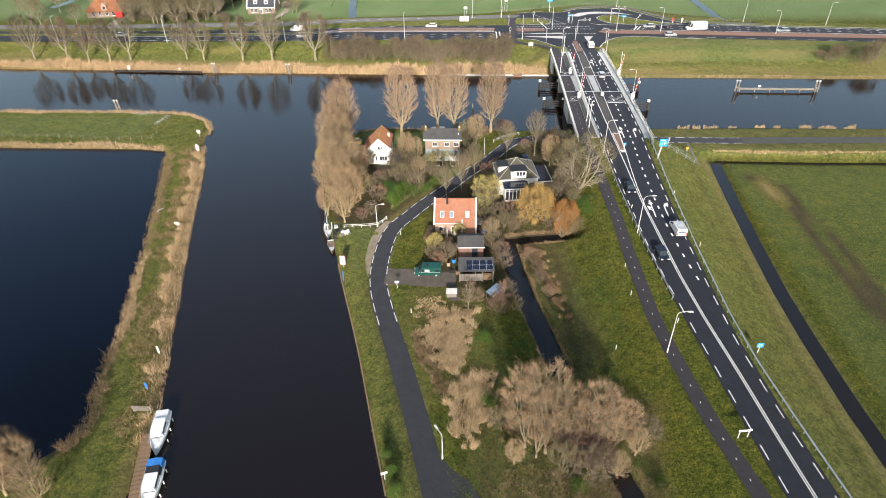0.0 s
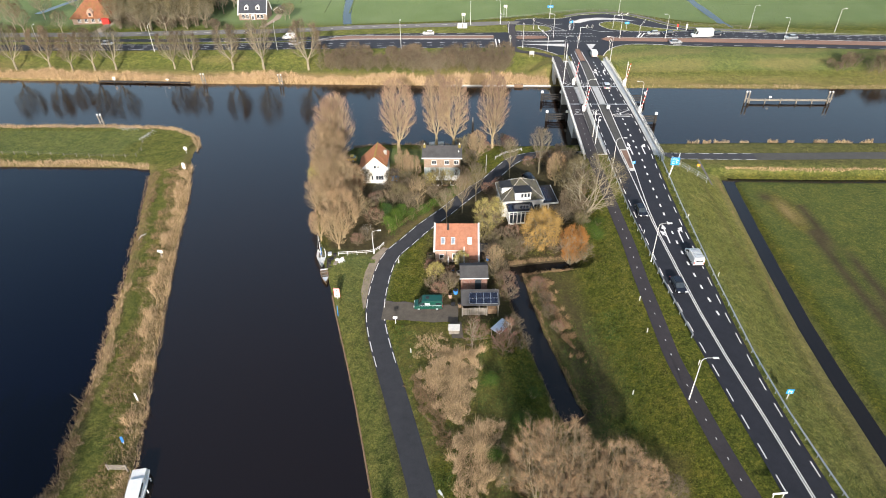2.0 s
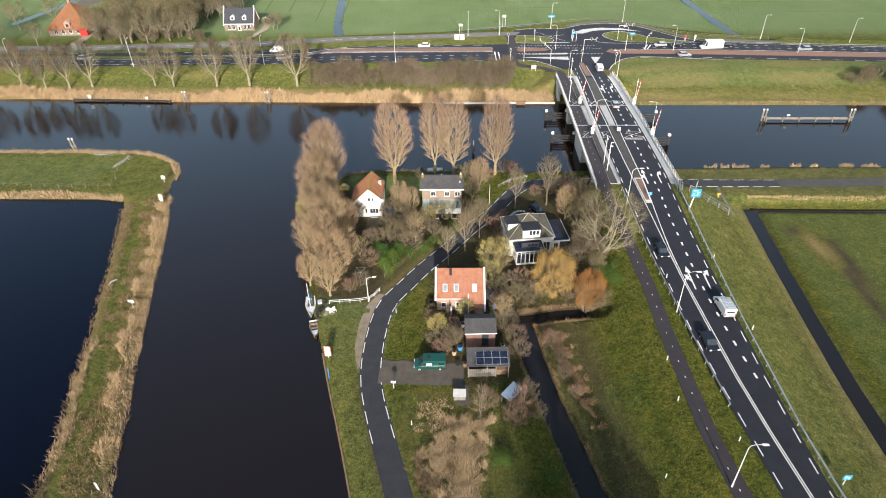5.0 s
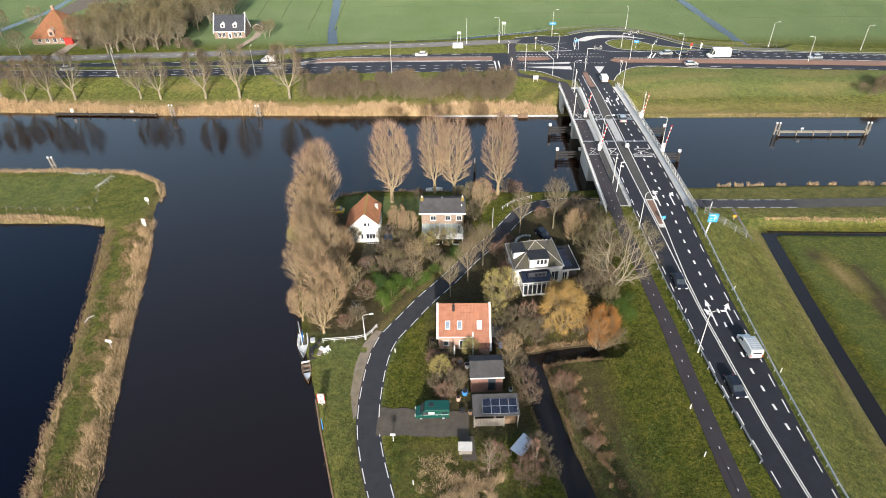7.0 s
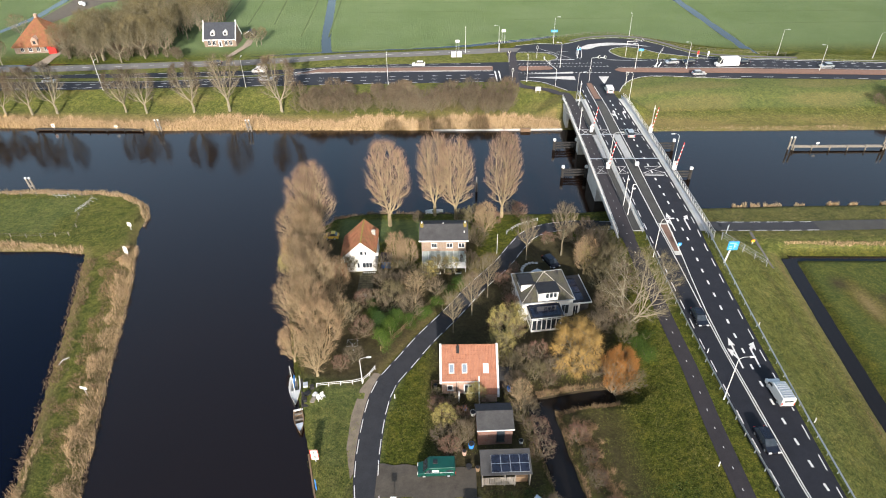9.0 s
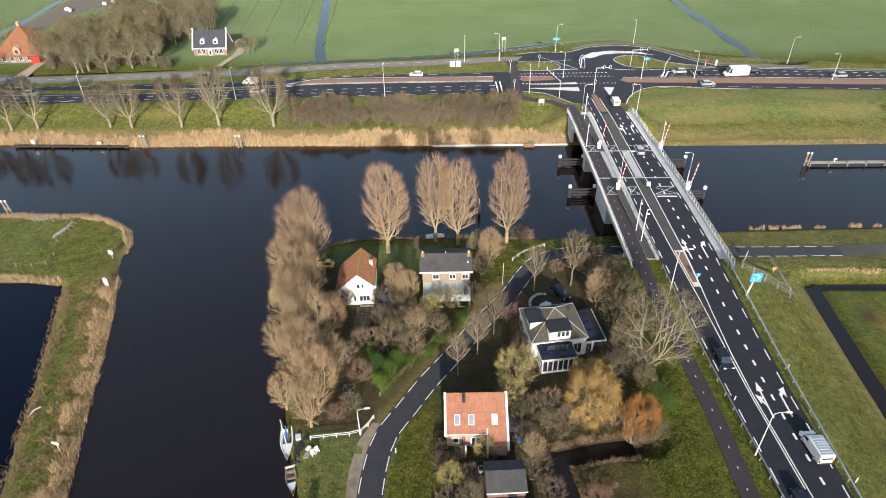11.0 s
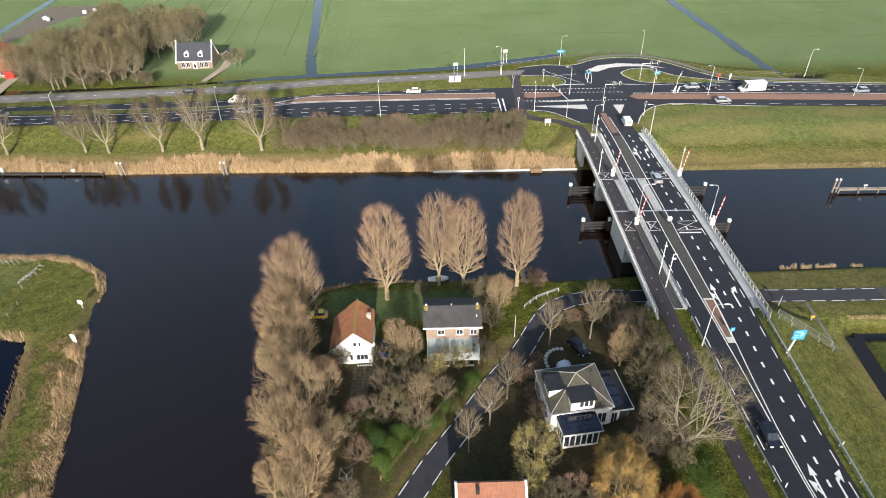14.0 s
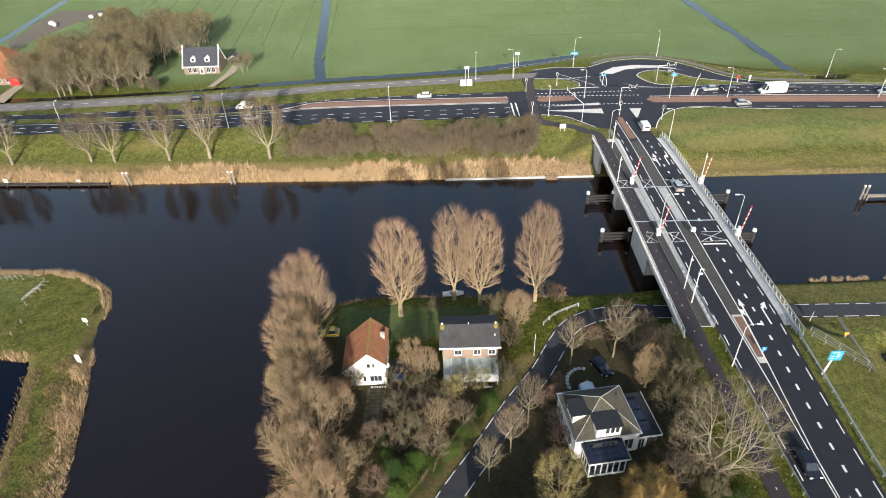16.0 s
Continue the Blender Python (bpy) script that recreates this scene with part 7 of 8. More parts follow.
def far_house():
    h = thing("far_brick_house", pose(-99.2, 288.3, -1.3, 0, 0, 1.5), "brick house with a dark tiled roof and white trim", "house")
    part("wall", Geo().prism([(0, 0), (8.4, 0), (8.4, 3.3), (4.2, 8.4), (0, 3.3)], -6.3, 6.3, "x"), BRICK_BROWN, h)
    part("roof", Geo().slab([(-6.2, -0.4, 2.95), (6.2, -0.4, 2.95), (6.2, 4.2, 8.55), (-6.2, 4.2, 8.55)], 0.15), ROOF_SLATE, h)
    part("roof", Geo().slab([(-6.2, 4.2, 8.55), (6.2, 4.2, 8.55), (6.2, 8.8, 2.95), (-6.2, 8.8, 2.95)], 0.15), ROOF_SLATE, h)
    for x in (-6.4, 6.4):
        part("coping", Geo().prism([(-0.6, 2.8), (4.2, 8.75), (9.0, 2.8), (9.0, 2.4), (4.2, 8.3), (-0.6, 2.4)], x - 0.2, x + 0.2, "x"), WHITE, h)
        part("finial", Geo().box(x - 0.2, x + 0.2, 4.0, 4.4, 8.6, 9.4), WHITE, h)
    part("gutter", Geo().box(-6.4, 6.4, -0.6, -0.4, 2.9, 3.2), WHITE, h)
    for x in (-2.5, 2.5):
        d = part("dormer", Geo().prism([(x - 0.8, 4.4), (x + 0.8, 4.4), (x + 0.8, 5.7), (x, 6.4), (x - 0.8, 5.7)], 0.6, 3.0), WHITE, h)
        part("pane", Geo().box(x - 0.45, x + 0.45, 0.52, 0.58, 4.7, 5.6), GLASS, d)
    for x in (-4.2, -2.4, 2.4, 4.2):
        window(h, x, -0.05, 0.9, 1.1, 1.7)
    d = part("door", Geo().box(-0.7, 0.7, -0.12, 0, 0, 2.6), WHITE, h)
    part("pane", Geo().box(-0.35, 0.35, -0.16, -0.12, 0.5, 2.0), GLASS, d)
    part("terrace", Geo().box(-6.6, 6.6, -1.2, 0, -0.3, 0.1), KERB, h)
    s = thing("barn", pose(-90.6, 301.0, -1.2), "small dark shed with white gable trim", "shed")
    part("wall", Geo().prism([(-1.8, 0), (1.8, 0), (1.8, 1.8), (0, 2.9), (-1.8, 1.8)], -2, 2), WOOD_TAR, s)
    part("roof", Geo().slab([(-2.1, -2.2, 1.7), (0, -2.2, 3.0), (0, 2.2, 3.0), (-2.1, 2.2, 1.7)], 0.1).slab([(0, -2.2, 3.0), (2.1, -2.2, 1.7), (2.1, 2.2, 1.7), (0, 2.2, 3.0)], 0.1), ROOF_SLATE, s)
    part("verge", Geo().prism([(-2.2, 1.65), (0, 3.05), (2.2, 1.65), (2.2, 1.45), (0, 2.8), (-2.2, 1.45)], -2.3, -2.2), WHITE, s)
    g = Geo().poly([(-92.6, 273, -0.2), (-90.4, 273, -0.2), (-87.5, 290, -1.0), (-88.5, 297, -1.0), (-91.0, 297, -1.0), (-90.6, 289, -1.0)])
    tagged(new("drive", g.mesh("drive", GRAVEL)), "pale gravel drive to the far house", "driveway", kind="structure")


def farm():
    h = thing("farmhouse", pose(-170.6, 290.5, -1.1, 0, 0, 6), "old farmhouse with a huge red pyramid roof", "farmhouse")
    part("wall", Geo().box(-8.5, 8.0, -8.0, 9.6, 0, 3.2), BRICK_BROWN, h)
    cor = [(-9.2, -8.7, 2.7), (8.6, -8.7, 2.7), (8.6, 10.2, 2.7), (-9.2, 10.2, 2.7)]
    for i in range(4):
        a, b = cor[i], cor[(i + 1) % 4]
        part("roof", Geo().poly([a, b, (0, 0, 12.0)]).poly([(0, 0, 11.7), (b[0], b[1], 2.5), (a[0], a[1], 2.5)]), ROOF_OLD, h)
    for x in (-5.5, -2.5, 0.5, 3.5, 6.2):
        window(h, x, -8.05, 0.9, 1.2, 1.6)
    d = part("dormer", Geo().prism([(-1.2, 3.0), (1.2, 3.0), (1.2, 5.2), (0, 6.4), (-1.2, 5.2)], -8.3, -5.2), BRICK, h)
    part("pane", Geo().box(-0.5, 0.5, -8.36, -8.3, 3.6, 4.8), GLASS, d)
    part("porch", Geo().box(5.0, 8.0, -10.0, -8.0, 0, 2.4).box(4.8, 8.2, -10.2, -8.0, 2.4, 2.6), RED, h)
    part("chimney", Geo().box(-0.5, 0.5, -0.5, 0.5, 11.0, 13.0), BRICK, h)
    t = thing("farm_track", pose(0, 0, 0), "grey farm track beside the wood", "track", kind="structure")
    g = Geo().poly([(-163, 264.8, -0.6), (-157.6, 264.7, -0.6), (-159.5, 275, -0.85), (-160.3, 285, -0.9), (-158.8, 300, -0.9), (-154, 318, -0.9), (-157, 320, -0.9), (-162.4, 301, -0.9), (-163.6, 285, -0.9), (-163.4, 275, -0.85)])
    part("surface", g, GRAVEL, t)


red_house(), white_house(), brown_house(), villa(), brick_shed(), far_house(), farm()


# ---- lamps, masts and signs ----
def lamp(x, y, h, arm, heading, z=None, group="road lamps", label="tall pale grey street lamp with one curved arm", mat=None):
    """A street lamp whose arm points to heading (degrees from +x)."""
    zz = ground_at(x, y) if z is None else z
    ob = thing("street_lamp", pose(x, y, zz, 0, 0, heading), label, "street lamp", group)
    m = mat or LAMP_GREY
    part("pole", Geo().tube([(0, 0, -0.3), (0, 0, h * 0.5), (0, 0, h * 0.93)], [0.085, 0.065, 0.045], 8), m, ob)
    part("arm", Geo().tube([(0, 0, h * 0.93), (arm * 0.12, 0, h * 0.975), (arm * 0.4, 0, h), (arm, 0, h * 1.01)], [0.045, 0.04, 0.035, 0.03], 6), m, ob)
    part("lamp_head", Geo().box(arm * 0.9, arm * 0.9 + 0.75, -0.13, 0.13, h * 1.0, h * 1.0 + 0.11), m, ob)
    part("base", Geo().tube([(0, 0, -0.2), (0, 0, 0.9)], [0.12, 0.10], 8), m, ob)
    return ob


for x, y in ((31.3, 71.5), (33.0, 103.9), (31.6, 137.9)):
    lamp(x, y, 8.6, 1.6, 0)
lamp(30.3, 173.2, 8.6, 1.7, 0, float(road_z(173)))
lamp(45.5, 173.8, 7.8, 1.3, 180, float(road_z(173.8)))
lamp(44.6, 214.7, 8.2, 1.4, 180, float(road_z(214)))
lamp(29.2, 213.9, 8.6, 1.4, 0, float(road_z(213)))
for x, y, h, head in ((-117.3, 229.3, 9.0, 90), (-72.1, 230.5, 9.3, 90), (-27.0, 231.6, 9.6, 90), (16.8, 233.0, 8.0, 90), (28.9, 245.0, 8.4, 180), (53.2, 243.2, 8.3, 180), (69.7, 242.6, 8.8, 180), (111.4, 239.8, 8.3, 180), (105.4, 257.0, 8.2, 0), (59.6, 279.4, 7.8, 90), (-2.2, 261.6, 9.2, 270), (150, 236, 8.3, 180), (9.6, 262.8, 9.0, 180), (30.2, 271.8, 9.2, 0), (-160, 229.5, 9.0, 90), (135, 252, 8.2, 0)):
    lamp(x, y, h, 1.2, head, 4.1, "junction lamps", "pale street lamp beside the main road")
lamp(-3.4, 52.4, 5.2, 1.2, 125, group="lane lamps", label="small grey lane lamp with a short arm")
lamp(-20.6, 110.3, 5.5, 1.2, 10, group="lane lamps", label="small grey lane lamp with a short arm")


def mast(x, y, h, z, label="white camera mast beside the bridge", group="bridge masts", hook=0.0):
    ob = thing("mast", pose(x, y, z), label, "mast", group)
    part("pole", Geo().tube([(0, 0, 0), (0, 0, h)], [0.10, 0.075], 8), WHITE, ob)
    part("camera_box", Geo().box(-0.12, 0.55 if hook else 0.3, -0.12, 0.12, h * 0.86, h * 0.86 + 0.25), LAMP_GREY, ob)
    if hook:
        part("arm", Geo().tube([(0, 0, h), (0.35, 0, h + 0.12), (0.7, 0, h - 0.1)], [0.09, 0.08, 0.06], 6), WHITE, ob)


mast(29.9, 155.9, 7.2, float(road_z(156)))
mast(30.0, 152.2, 7.2, float(road_z(152)), hook=0.6)
mast(26.7, 193.2, 6.4, float(road_z(193)))
mast(45.2, 193.0, 6.8, float(road_z(193)))
mast(29.4, 210.6, 7.2, float(road_z(210)))


def signal(x, y, z, h=3.4, turn=0, arm=0.0, label="traffic light on a white pole with a pale backing shield", group="traffic lights"):
    ob = thing("traffic_light", pose(x, y, z, 0, 0, turn), label, "traffic light", group)
    part("pole", Geo().tube([(0, 0, 0), (0, 0, h)], [0.07, 0.06], 8), LAMP_GREY, ob)
    if arm:
        part("arm", Geo().tube([(0, 0, h), (arm, 0, h + 0.15)], [0.08, 0.06], 6), WHITE, ob)
    for ax in ([0.0] if not arm else [arm * 0.55, arm]):
        ring = [(0.34 * math.cos(a) + ax, 0.60 * math.sin(a) + h + 0.3) for a in np.linspace(0, 2 * math.pi, 16, endpoint=False)]
        s = part("shield", Geo().prism(ring, -0.06, 0.0), WHITE, ob, "white oval shield")
        inner = [(0.25 * math.cos(a) + ax, 0.51 * math.sin(a) + h + 0.3) for a in np.linspace(0, 2 * math.pi, 16, endpoint=False)]
        part("lamp_box", Geo().prism(inner, -0.16, -0.06), BLACK, s)


for x, y in ((36.2, 232.0), (46.8, 228.5), (22.3, 255.0), (36.1, 254.2), (12.4, 250.6), (12.2, 233.0), (9.8, 262.0)):
    signal(x, y, MAIN_Z)
signal(37.6, 238.4, MAIN_Z, 5.4, 0, 4.2, "traffic light mast with two oval shields on an arm")
signal(25.2, 228.3, MAIN_Z, 5.2, 105, 10.5, "long-armed traffic light mast over the junction")
signal(53.0, 256.2, MAIN_Z, 5.0, 0, 5.0, "traffic light mast with two oval shields on an arm")
signal(60.2, 243.6, MAIN_Z, 4.6, 60, 5.0, "slanting traffic signal arm over the road")


def board(x, y, z, w, h, low, mat, label, category="sign", turn=0, posts=1, bars=(), name="road_sign", bar_mat=None, group=""):
    ob = thing(name, pose(x, y, z, 0, 0, turn), label, category, group)
    for i in range(posts):
        px = 0 if posts == 1 else -w * 0.35 + w * 0.7 * i / (posts - 1)
        part("post", Geo().tube([(px, 0.06, -0.3), (px, 0.06, low + h * 0.8)], [0.06, 0.05], 8), LAMP_GREY, ob)
    p = part("panel", Geo().box(-w / 2, w / 2, -0.03, 0.02, low, low + h), mat, ob)
    for bx, bz, bw, bh in bars:
        part("bar", Geo().box(bx - bw / 2, bx + bw / 2, -0.045, -0.03, low + bz, low + bz + bh), bar_mat or WHITE, p)
    return ob


big = board(44.9, 136.0, ground_at(44.6, 136.0), 1.9, 1.9, 3.0, BLUE, "large blue direction sign with white route arrows", posts=0, bars=((-0.15, 1.5, 1.1, 0.12), (0.25, 0.35, 0.11, 0.95), (0.5, 1.1, 0.5, 0.11), (0.45, 0.7, 0.35, 0.1), (-0.4, 0.8, 0.5, 0.1), (-0.4, 0.35, 0.6, 0.1)))
part("pole", Geo().tube([(-0.7, 0.1, -0.4), (-0.1, 0.1, 4.2)], [0.16, 0.12], 8), WHITE, big)
board(45.6, 72.2, ground_at(45.6, 72.2), 1.0, 0.9, 1.2, BLUE, "small blue square sign with white bars beside the crash barrier", bars=((-0.2, 0.15, 0.12, 0.6), (0.1, 0.5, 0.4, 0.12), (0.2, 0.15, 0.12, 0.3)))
board(37.9, 55.9, ground_at(37.9, 55.9), 1.9, 0.35, 1.4, WHITE, "long low white board on two posts beside the road", posts=2, turn=8)
board(36.9, 140.0, float(road_z(140)) + 0.05, 0.7, 0.7, 0.9, BLUE, "round blue arrow bollard on the traffic island", bars=((0, 0.15, 0.12, 0.4),))
board(55.0, 147.6, ground_at(55, 147.6), 0.7, 0.5, 0.7, ORANGE, "small orange detour sign on the grass slope")
board(51.4, 152.0, ground_at(51.4, 152), 0.8, 1.1, 1.0, TIN, "pale grey sign panel seen edge-on beside the path", turn=55)
ps = board(-25.4, 95.9, ground_at(-25.4, 95.9), 1.15, 2.1, 0.6, WHITE, "tall white mooring sign with a red border on the bank", bars=((0, 0.35, 0.5, 0.14), (0, 0.65, 0.35, 0.14), (0, 1.35, 0.2, 0.4)), bar_mat=DARK_METAL, name="mooring_sign")
part("red_border", Geo().box(-0.58, -0.48, -0.05, -0.03, 0.6, 2.7).box(0.48, 0.58, -0.05, -0.03, 0.6, 2.7).box(-0.48, 0.48, -0.05, -0.03, 2.6, 2.7).box(-0.48, 0.48, -0.05, -0.03, 1.6, 1.68), RED, ps)
board(-13.9, 89.4, ground_at(-13.9, 89.4), 0.75, 0.45, 1.3, WHITE, "small white sign on a post beside the driveway")
for x, y, w, h, low in ((-77.0, 154.6, 1.0, 0.9, 1.0), (-73.8, 145.3, 0.9, 1.7, 0.5), (-63.7, 107.8, 1.2, 0.55, 1.4), (-51.9, 71.0, 0.35, 1.5, 0.4)):
    board(x, y, ground_at(x, y), w, h, low, WHITE, "white waterway sign among the reeds on the strip", name="waterway_sign", turn=-12, group="waterway signs")
board(-50.4, 63.2, ground_at(-50.4, 63.2), 0.32, 1.2, 0.3, BOAT_BLUE, "leaning blue board among the reeds", turn=30, name="blue_board")
board(-11.0, 49.0, 0.75, 1.0, 0.5, 0.9, WHITE, "white sign on the canal bank above a bush", name="waterway_sign", turn=20)
board(19.4, 224.3, ground_at(19.4, 224.3), 1.7, 1.3, 0.8, CONCRETE, "grey sign panel on two legs beside the cycle path", posts=2)
for x, y, w in ((30.0, 270.6, 2.4), (58.1, 255.8, 1.7), (37.0, 257.5, 1.4)):
    board(x, y, MAIN_Z, w, 0.8, 4.2 if w > 2 else 1.8, BLUE, "blue direction sign with white bars at the junction", bars=((0, 0.3, w * 0.6, 0.14),), group="junction signs")
for x, y in ((12.0, 274.0), (-5.0, 262.0)):
    board(x, y, 4.0, 1.4, 0.9, 3.6, WHITE, "white sign board beside the service road", posts=2, group="junction signs")
for x in (-6.4, -4.4):
    c = thing("road_cabinet", pose(x, 257.2, MAIN_Z), "white roadside control cabinet", "cabinet", "roadside cabinets")
    part("body", Geo().box(-0.85, 0.85, -0.45, 0.45, 0.15, 1.75), WHITE, c)
    part("plinth", Geo().box(-0.9, 0.9, -0.5, 0.5, 0, 0.15), CONCRETE, c)
    part("door", Geo().box(-0.7, 0.7, -0.49, -0.45, 0.3, 1.6), LAMP_GREY, c)
for x, y in ((36.4, 171.9), ):
    c = thing("signal_box", pose(x, y, float(road_z(y)) + 0.03), "white signal box on a short post on the bridge median", "signal box")
    part("post", Geo().tube([(0, 0, 0), (0, 0, 0.9)], [0.1, 0.1], 8), DARK_METAL, c)
    part("body", Geo().box(-0.4, 0.4, -0.3, 0.3, 0.9, 1.7), WHITE, c)
for x, y in ((77.2, 254.6), (80.6, 254.3)):
    c = thing("warning_post", pose(x, y, MAIN_Z), "red and white warning post at the slip road", "post", "warning posts")
    part("post", Geo().box(-0.12, 0.12, -0.06, 0.06, 0, 0.8), WHITE, c)
    part("band", Geo().box(-0.3, 0.3, -0.08, 0.02, 0.8, 2.0), RED if x < 79 else WHITE, c)
WHITE_POST = Geo().box(-0.06, 0.06, -0.05, 0.05, 0, 0.95).mesh("post", WHITE)
for x, y in ((28.2, 85.2), (34.6, 78.4), (43.9, 119.0), (33.6, 113.0), (28.6, 93.0), (-15.2, 107.2), (-10.6, 82.5), (24.0, 74.0), (44.2, 100.0)):
    ob = tagged(new("marker_post", WHITE_POST), "short white marker post in the grass", "marker post", "marker posts")
    ob.matrix_basis = pose(x, y, ground_at(x, y))


# ---- fences ----
def fence(points, h, rails, mat, label, spacing=2.0, post=0.09, name="fence", z=None, category="fence"):
    top = thing(name, Matrix.Identity(4), label, category, kind="structure")
    ln = spline(points, spacing)
    zs = [ground_at(x, y) if z is None else z for x, y in ln]
    pm = Geo().box(-post / 2, post / 2, -post / 2, post / 2, -0.2, h).mesh("post", mat)
    for (x, y), zz in zip(ln, zs):
        ob = new("post", pm)
        ob.parent = top
        ob.matrix_basis = Matrix.Translation((x, y, zz))
    for r, w in rails:
        part("rail", Geo().tube([(x, y, zz + r) for (x, y), zz in zip(ln, zs)], [w / 2] * len(ln), 4), mat, top)
    return top


fence([(-27.7, 109.4), (-24, 109.9), (-20.5, 110.6), (-18.9, 113.2)], 0.9, ((0.84, 0.10), (0.48, 0.09)), WHITE, "white wooden rail fence at the lane's bend", 1.8, 0.09)
fence([(5.1, 152.3), (7.7, 154.8), (12.1, 157.0)], 0.9, ((0.84, 0.09), (0.5, 0.07)), LAMP_GREY, "white wooden rail fence outside the lane's bend", 1.8, 0.09)
fence([(5.8, 270.0), (20, 274.0), (36, 279.6), (46, 282.4), (55, 281.6), (66, 275.0), (76, 265.5), (88, 260.5), (108, 256.5)], 1.1, ((1.05, 0.07), (0.55, 0.06)), WOOD_GREY, "grey post-and-rail fence behind the slip road", 2.6, 0.12, z=3.6)
fence([(-160, 153.2), (-120, 153.0), (-89.6, 152.4), (-91.5, 160.5), (-92.0, 168.0), (-110, 169.4), (-160, 170.2)], 1.0, ((0.9, 0.03), (0.5, 0.03)), WOOD_GREY, "grey post and wire fence round the grass pitch", 3.2, 0.12)
fence([(46.8, 144.4), (50.6, 142.4), (54.6, 139.8)], 1.0, ((1.0, 0.055), (0.55, 0.045)), STEEL, "galvanised handrail down the embankment", 2.0, 0.08, "handrail", category="handrail")
fence([(47.5, 146.0), (51.5, 143.8), (55.2, 141.2)], 1.0, ((1.0, 0.055), (0.55, 0.045)), STEEL, "galvanised handrail down the embankment", 2.0, 0.08, "handrail", category="handrail")
fence([(-18.4, 117.4), (-14.2, 123.6), (-10.0, 130.0), (-7.4, 134.0)], 1.1, ((0.95, 0.1), (0.6, 0.1), (0.25, 0.1)), WOOD_BROWN, "brown wooden garden fence beside the lane", 1.6, 0.1)
fence([(-9.4, 108.4), (-9.6, 110.2), (-8.4, 110.6)], 0.9, ((0.85, 0.1), (0.5, 0.1), (0.2, 0.1)), WOOD_BROWN, "low wooden garden fence by the house", 1.0, 0.1)
gate = thing("field_gate", pose(-50.4, 58.8, 0.7), "grey wooden bar gate across the strip", "gate")
for i in range(5):
    part("bar", Geo().box(0, 2.7, -0.03, 0.03, 0.2 + i * 0.22, 0.30 + i * 0.22), WOOD_GREY, gate)
for x in (0, 2.7):
    part("post", Geo().box(x - 0.08, x + 0.08, -0.08, 0.08, -0.2, 1.3), WOOD_GREY, gate)
part("brace", Geo().tube([(0, 0, 0.25), (2.7, 0, 1.1)], [0.04, 0.04], 4), WOOD_GREY, gate)
strip = spline([(56.6, 152.6), (56.4, 146.5), (56.2, 140.0)], 1.5)
ribbon("footpath", strip, 0.3, lambda x, y: ground_at(x, y) + 0.06, ASPHALT_OLD, "narrow concrete footpath down the slope", "path")
for x, y in ((-100, 168.9), (-92.2, 164.0)):
    n = thing("goal_net", pose(x, y, ground_at(x, y), 0, 0, 0 if x < -95 else 75), "slack grey net on bent hoops beside the pitch", "net", "pitch nets")
    for i in range(5):
        a = [(-2.2 + 4.4 * i / 4 + 0.25 * s, 0.5 * math.cos(math.pi * s / 6), 0.75 * math.sin(math.pi * s / 6)) for s in range(7)]
        part("hoop", Geo().tube(a, [0.035] * 7, 4, False), LAMP_GREY, n)
    part("net_edge", Geo().tube([(-2.2, 0.5, 0.02), (2.4, 0.5, 0.02)], [0.03, 0.03], 4), LAMP_GREY, n)
fallen = thing("leaning_pole", pose(-71.8, 114.4, ground_at(-71.8, 114.4)), "pale bent pole leaning over the pond's bank", "pole")
part("pole", Geo().tube([(0, 0, 0), (0.9, 0.2, 1.0), (2.0, 0.5, 1.3)], [0.07, 0.06, 0.05], 6), LAMP_GREY, fallen)


# ---- boats and moorings ----
def hull(length, beam, depth, sheer=0.25, n=10, stern=0.75, draft=0.25):
    """A boat's shell with its bow along -y: outer skin, rim and inner floor."""
    g = Geo()
    rows = []
    for i in range(n + 1):
        s = i / n
        half = beam / 2 * (math.sin(min(1, s * 1.55 + 0.02) * math.pi / 2) ** 0.75) * (1 if s < 0.65 else 1 - (1 - stern) * (s - 0.65) / 0.35)
        y = -length / 2 + length * s
        rim = depth + sheer * (1 - s) ** 2
        rows.append([(-half, y, rim), (-half * 0.75, y, 0.05), (0, y, -draft), (half * 0.75, y, 0.05), (half, y, rim), (half * 0.86, y, rim), (half * 0.6, y, 0.12), (-half * 0.6, y, 0.12), (-half * 0.86, y, rim)])
    for r in rows:
        g.v += r
    m = 9
    g.f = [(i * m + j, (i + 1) * m + j, (i + 1) * m + (j + 1) % m, i * m + (j + 1) % m) for i in range(n) for j in range(m)]
    g.f += [tuple(n * m + j for j in range(m)), tuple(m - 1 - j for j in range(m))]
    return g


b = thing("sailing_boat", pose(-31.2, 109.2, 0, 0, 0, 12), "small white sailing boat moored at the dock, sails down", "boat")
part("hull", hull(5.4, 1.95, 0.6), CAR_WHITE, b, smooth=True)
part("deck", Geo().prism([(-0.05, -2.45), (0.55, -1.2), (0.72, -0.3), (-0.72, -0.3), (-0.55, -1.2)], 0.56, 0.62, "z"), LAMP_GREY, b)
part("cockpit", Geo().box(-0.6, 0.6, 0.0, 2.0, 0.14, 0.2), WOOD_GREY, b)
part("boom_cover", Geo().tube([(0, -0.4, 1.3), (0, 2.2, 1.35)], [0.14, 0.10], 6), BOAT_BLUE, b, "blue sail cover on the boom")
part("mast", Geo().tube([(0, -0.5, 0.5), (0, -0.5, 6.2)], [0.06, 0.045], 6), LAMP_GREY, b)
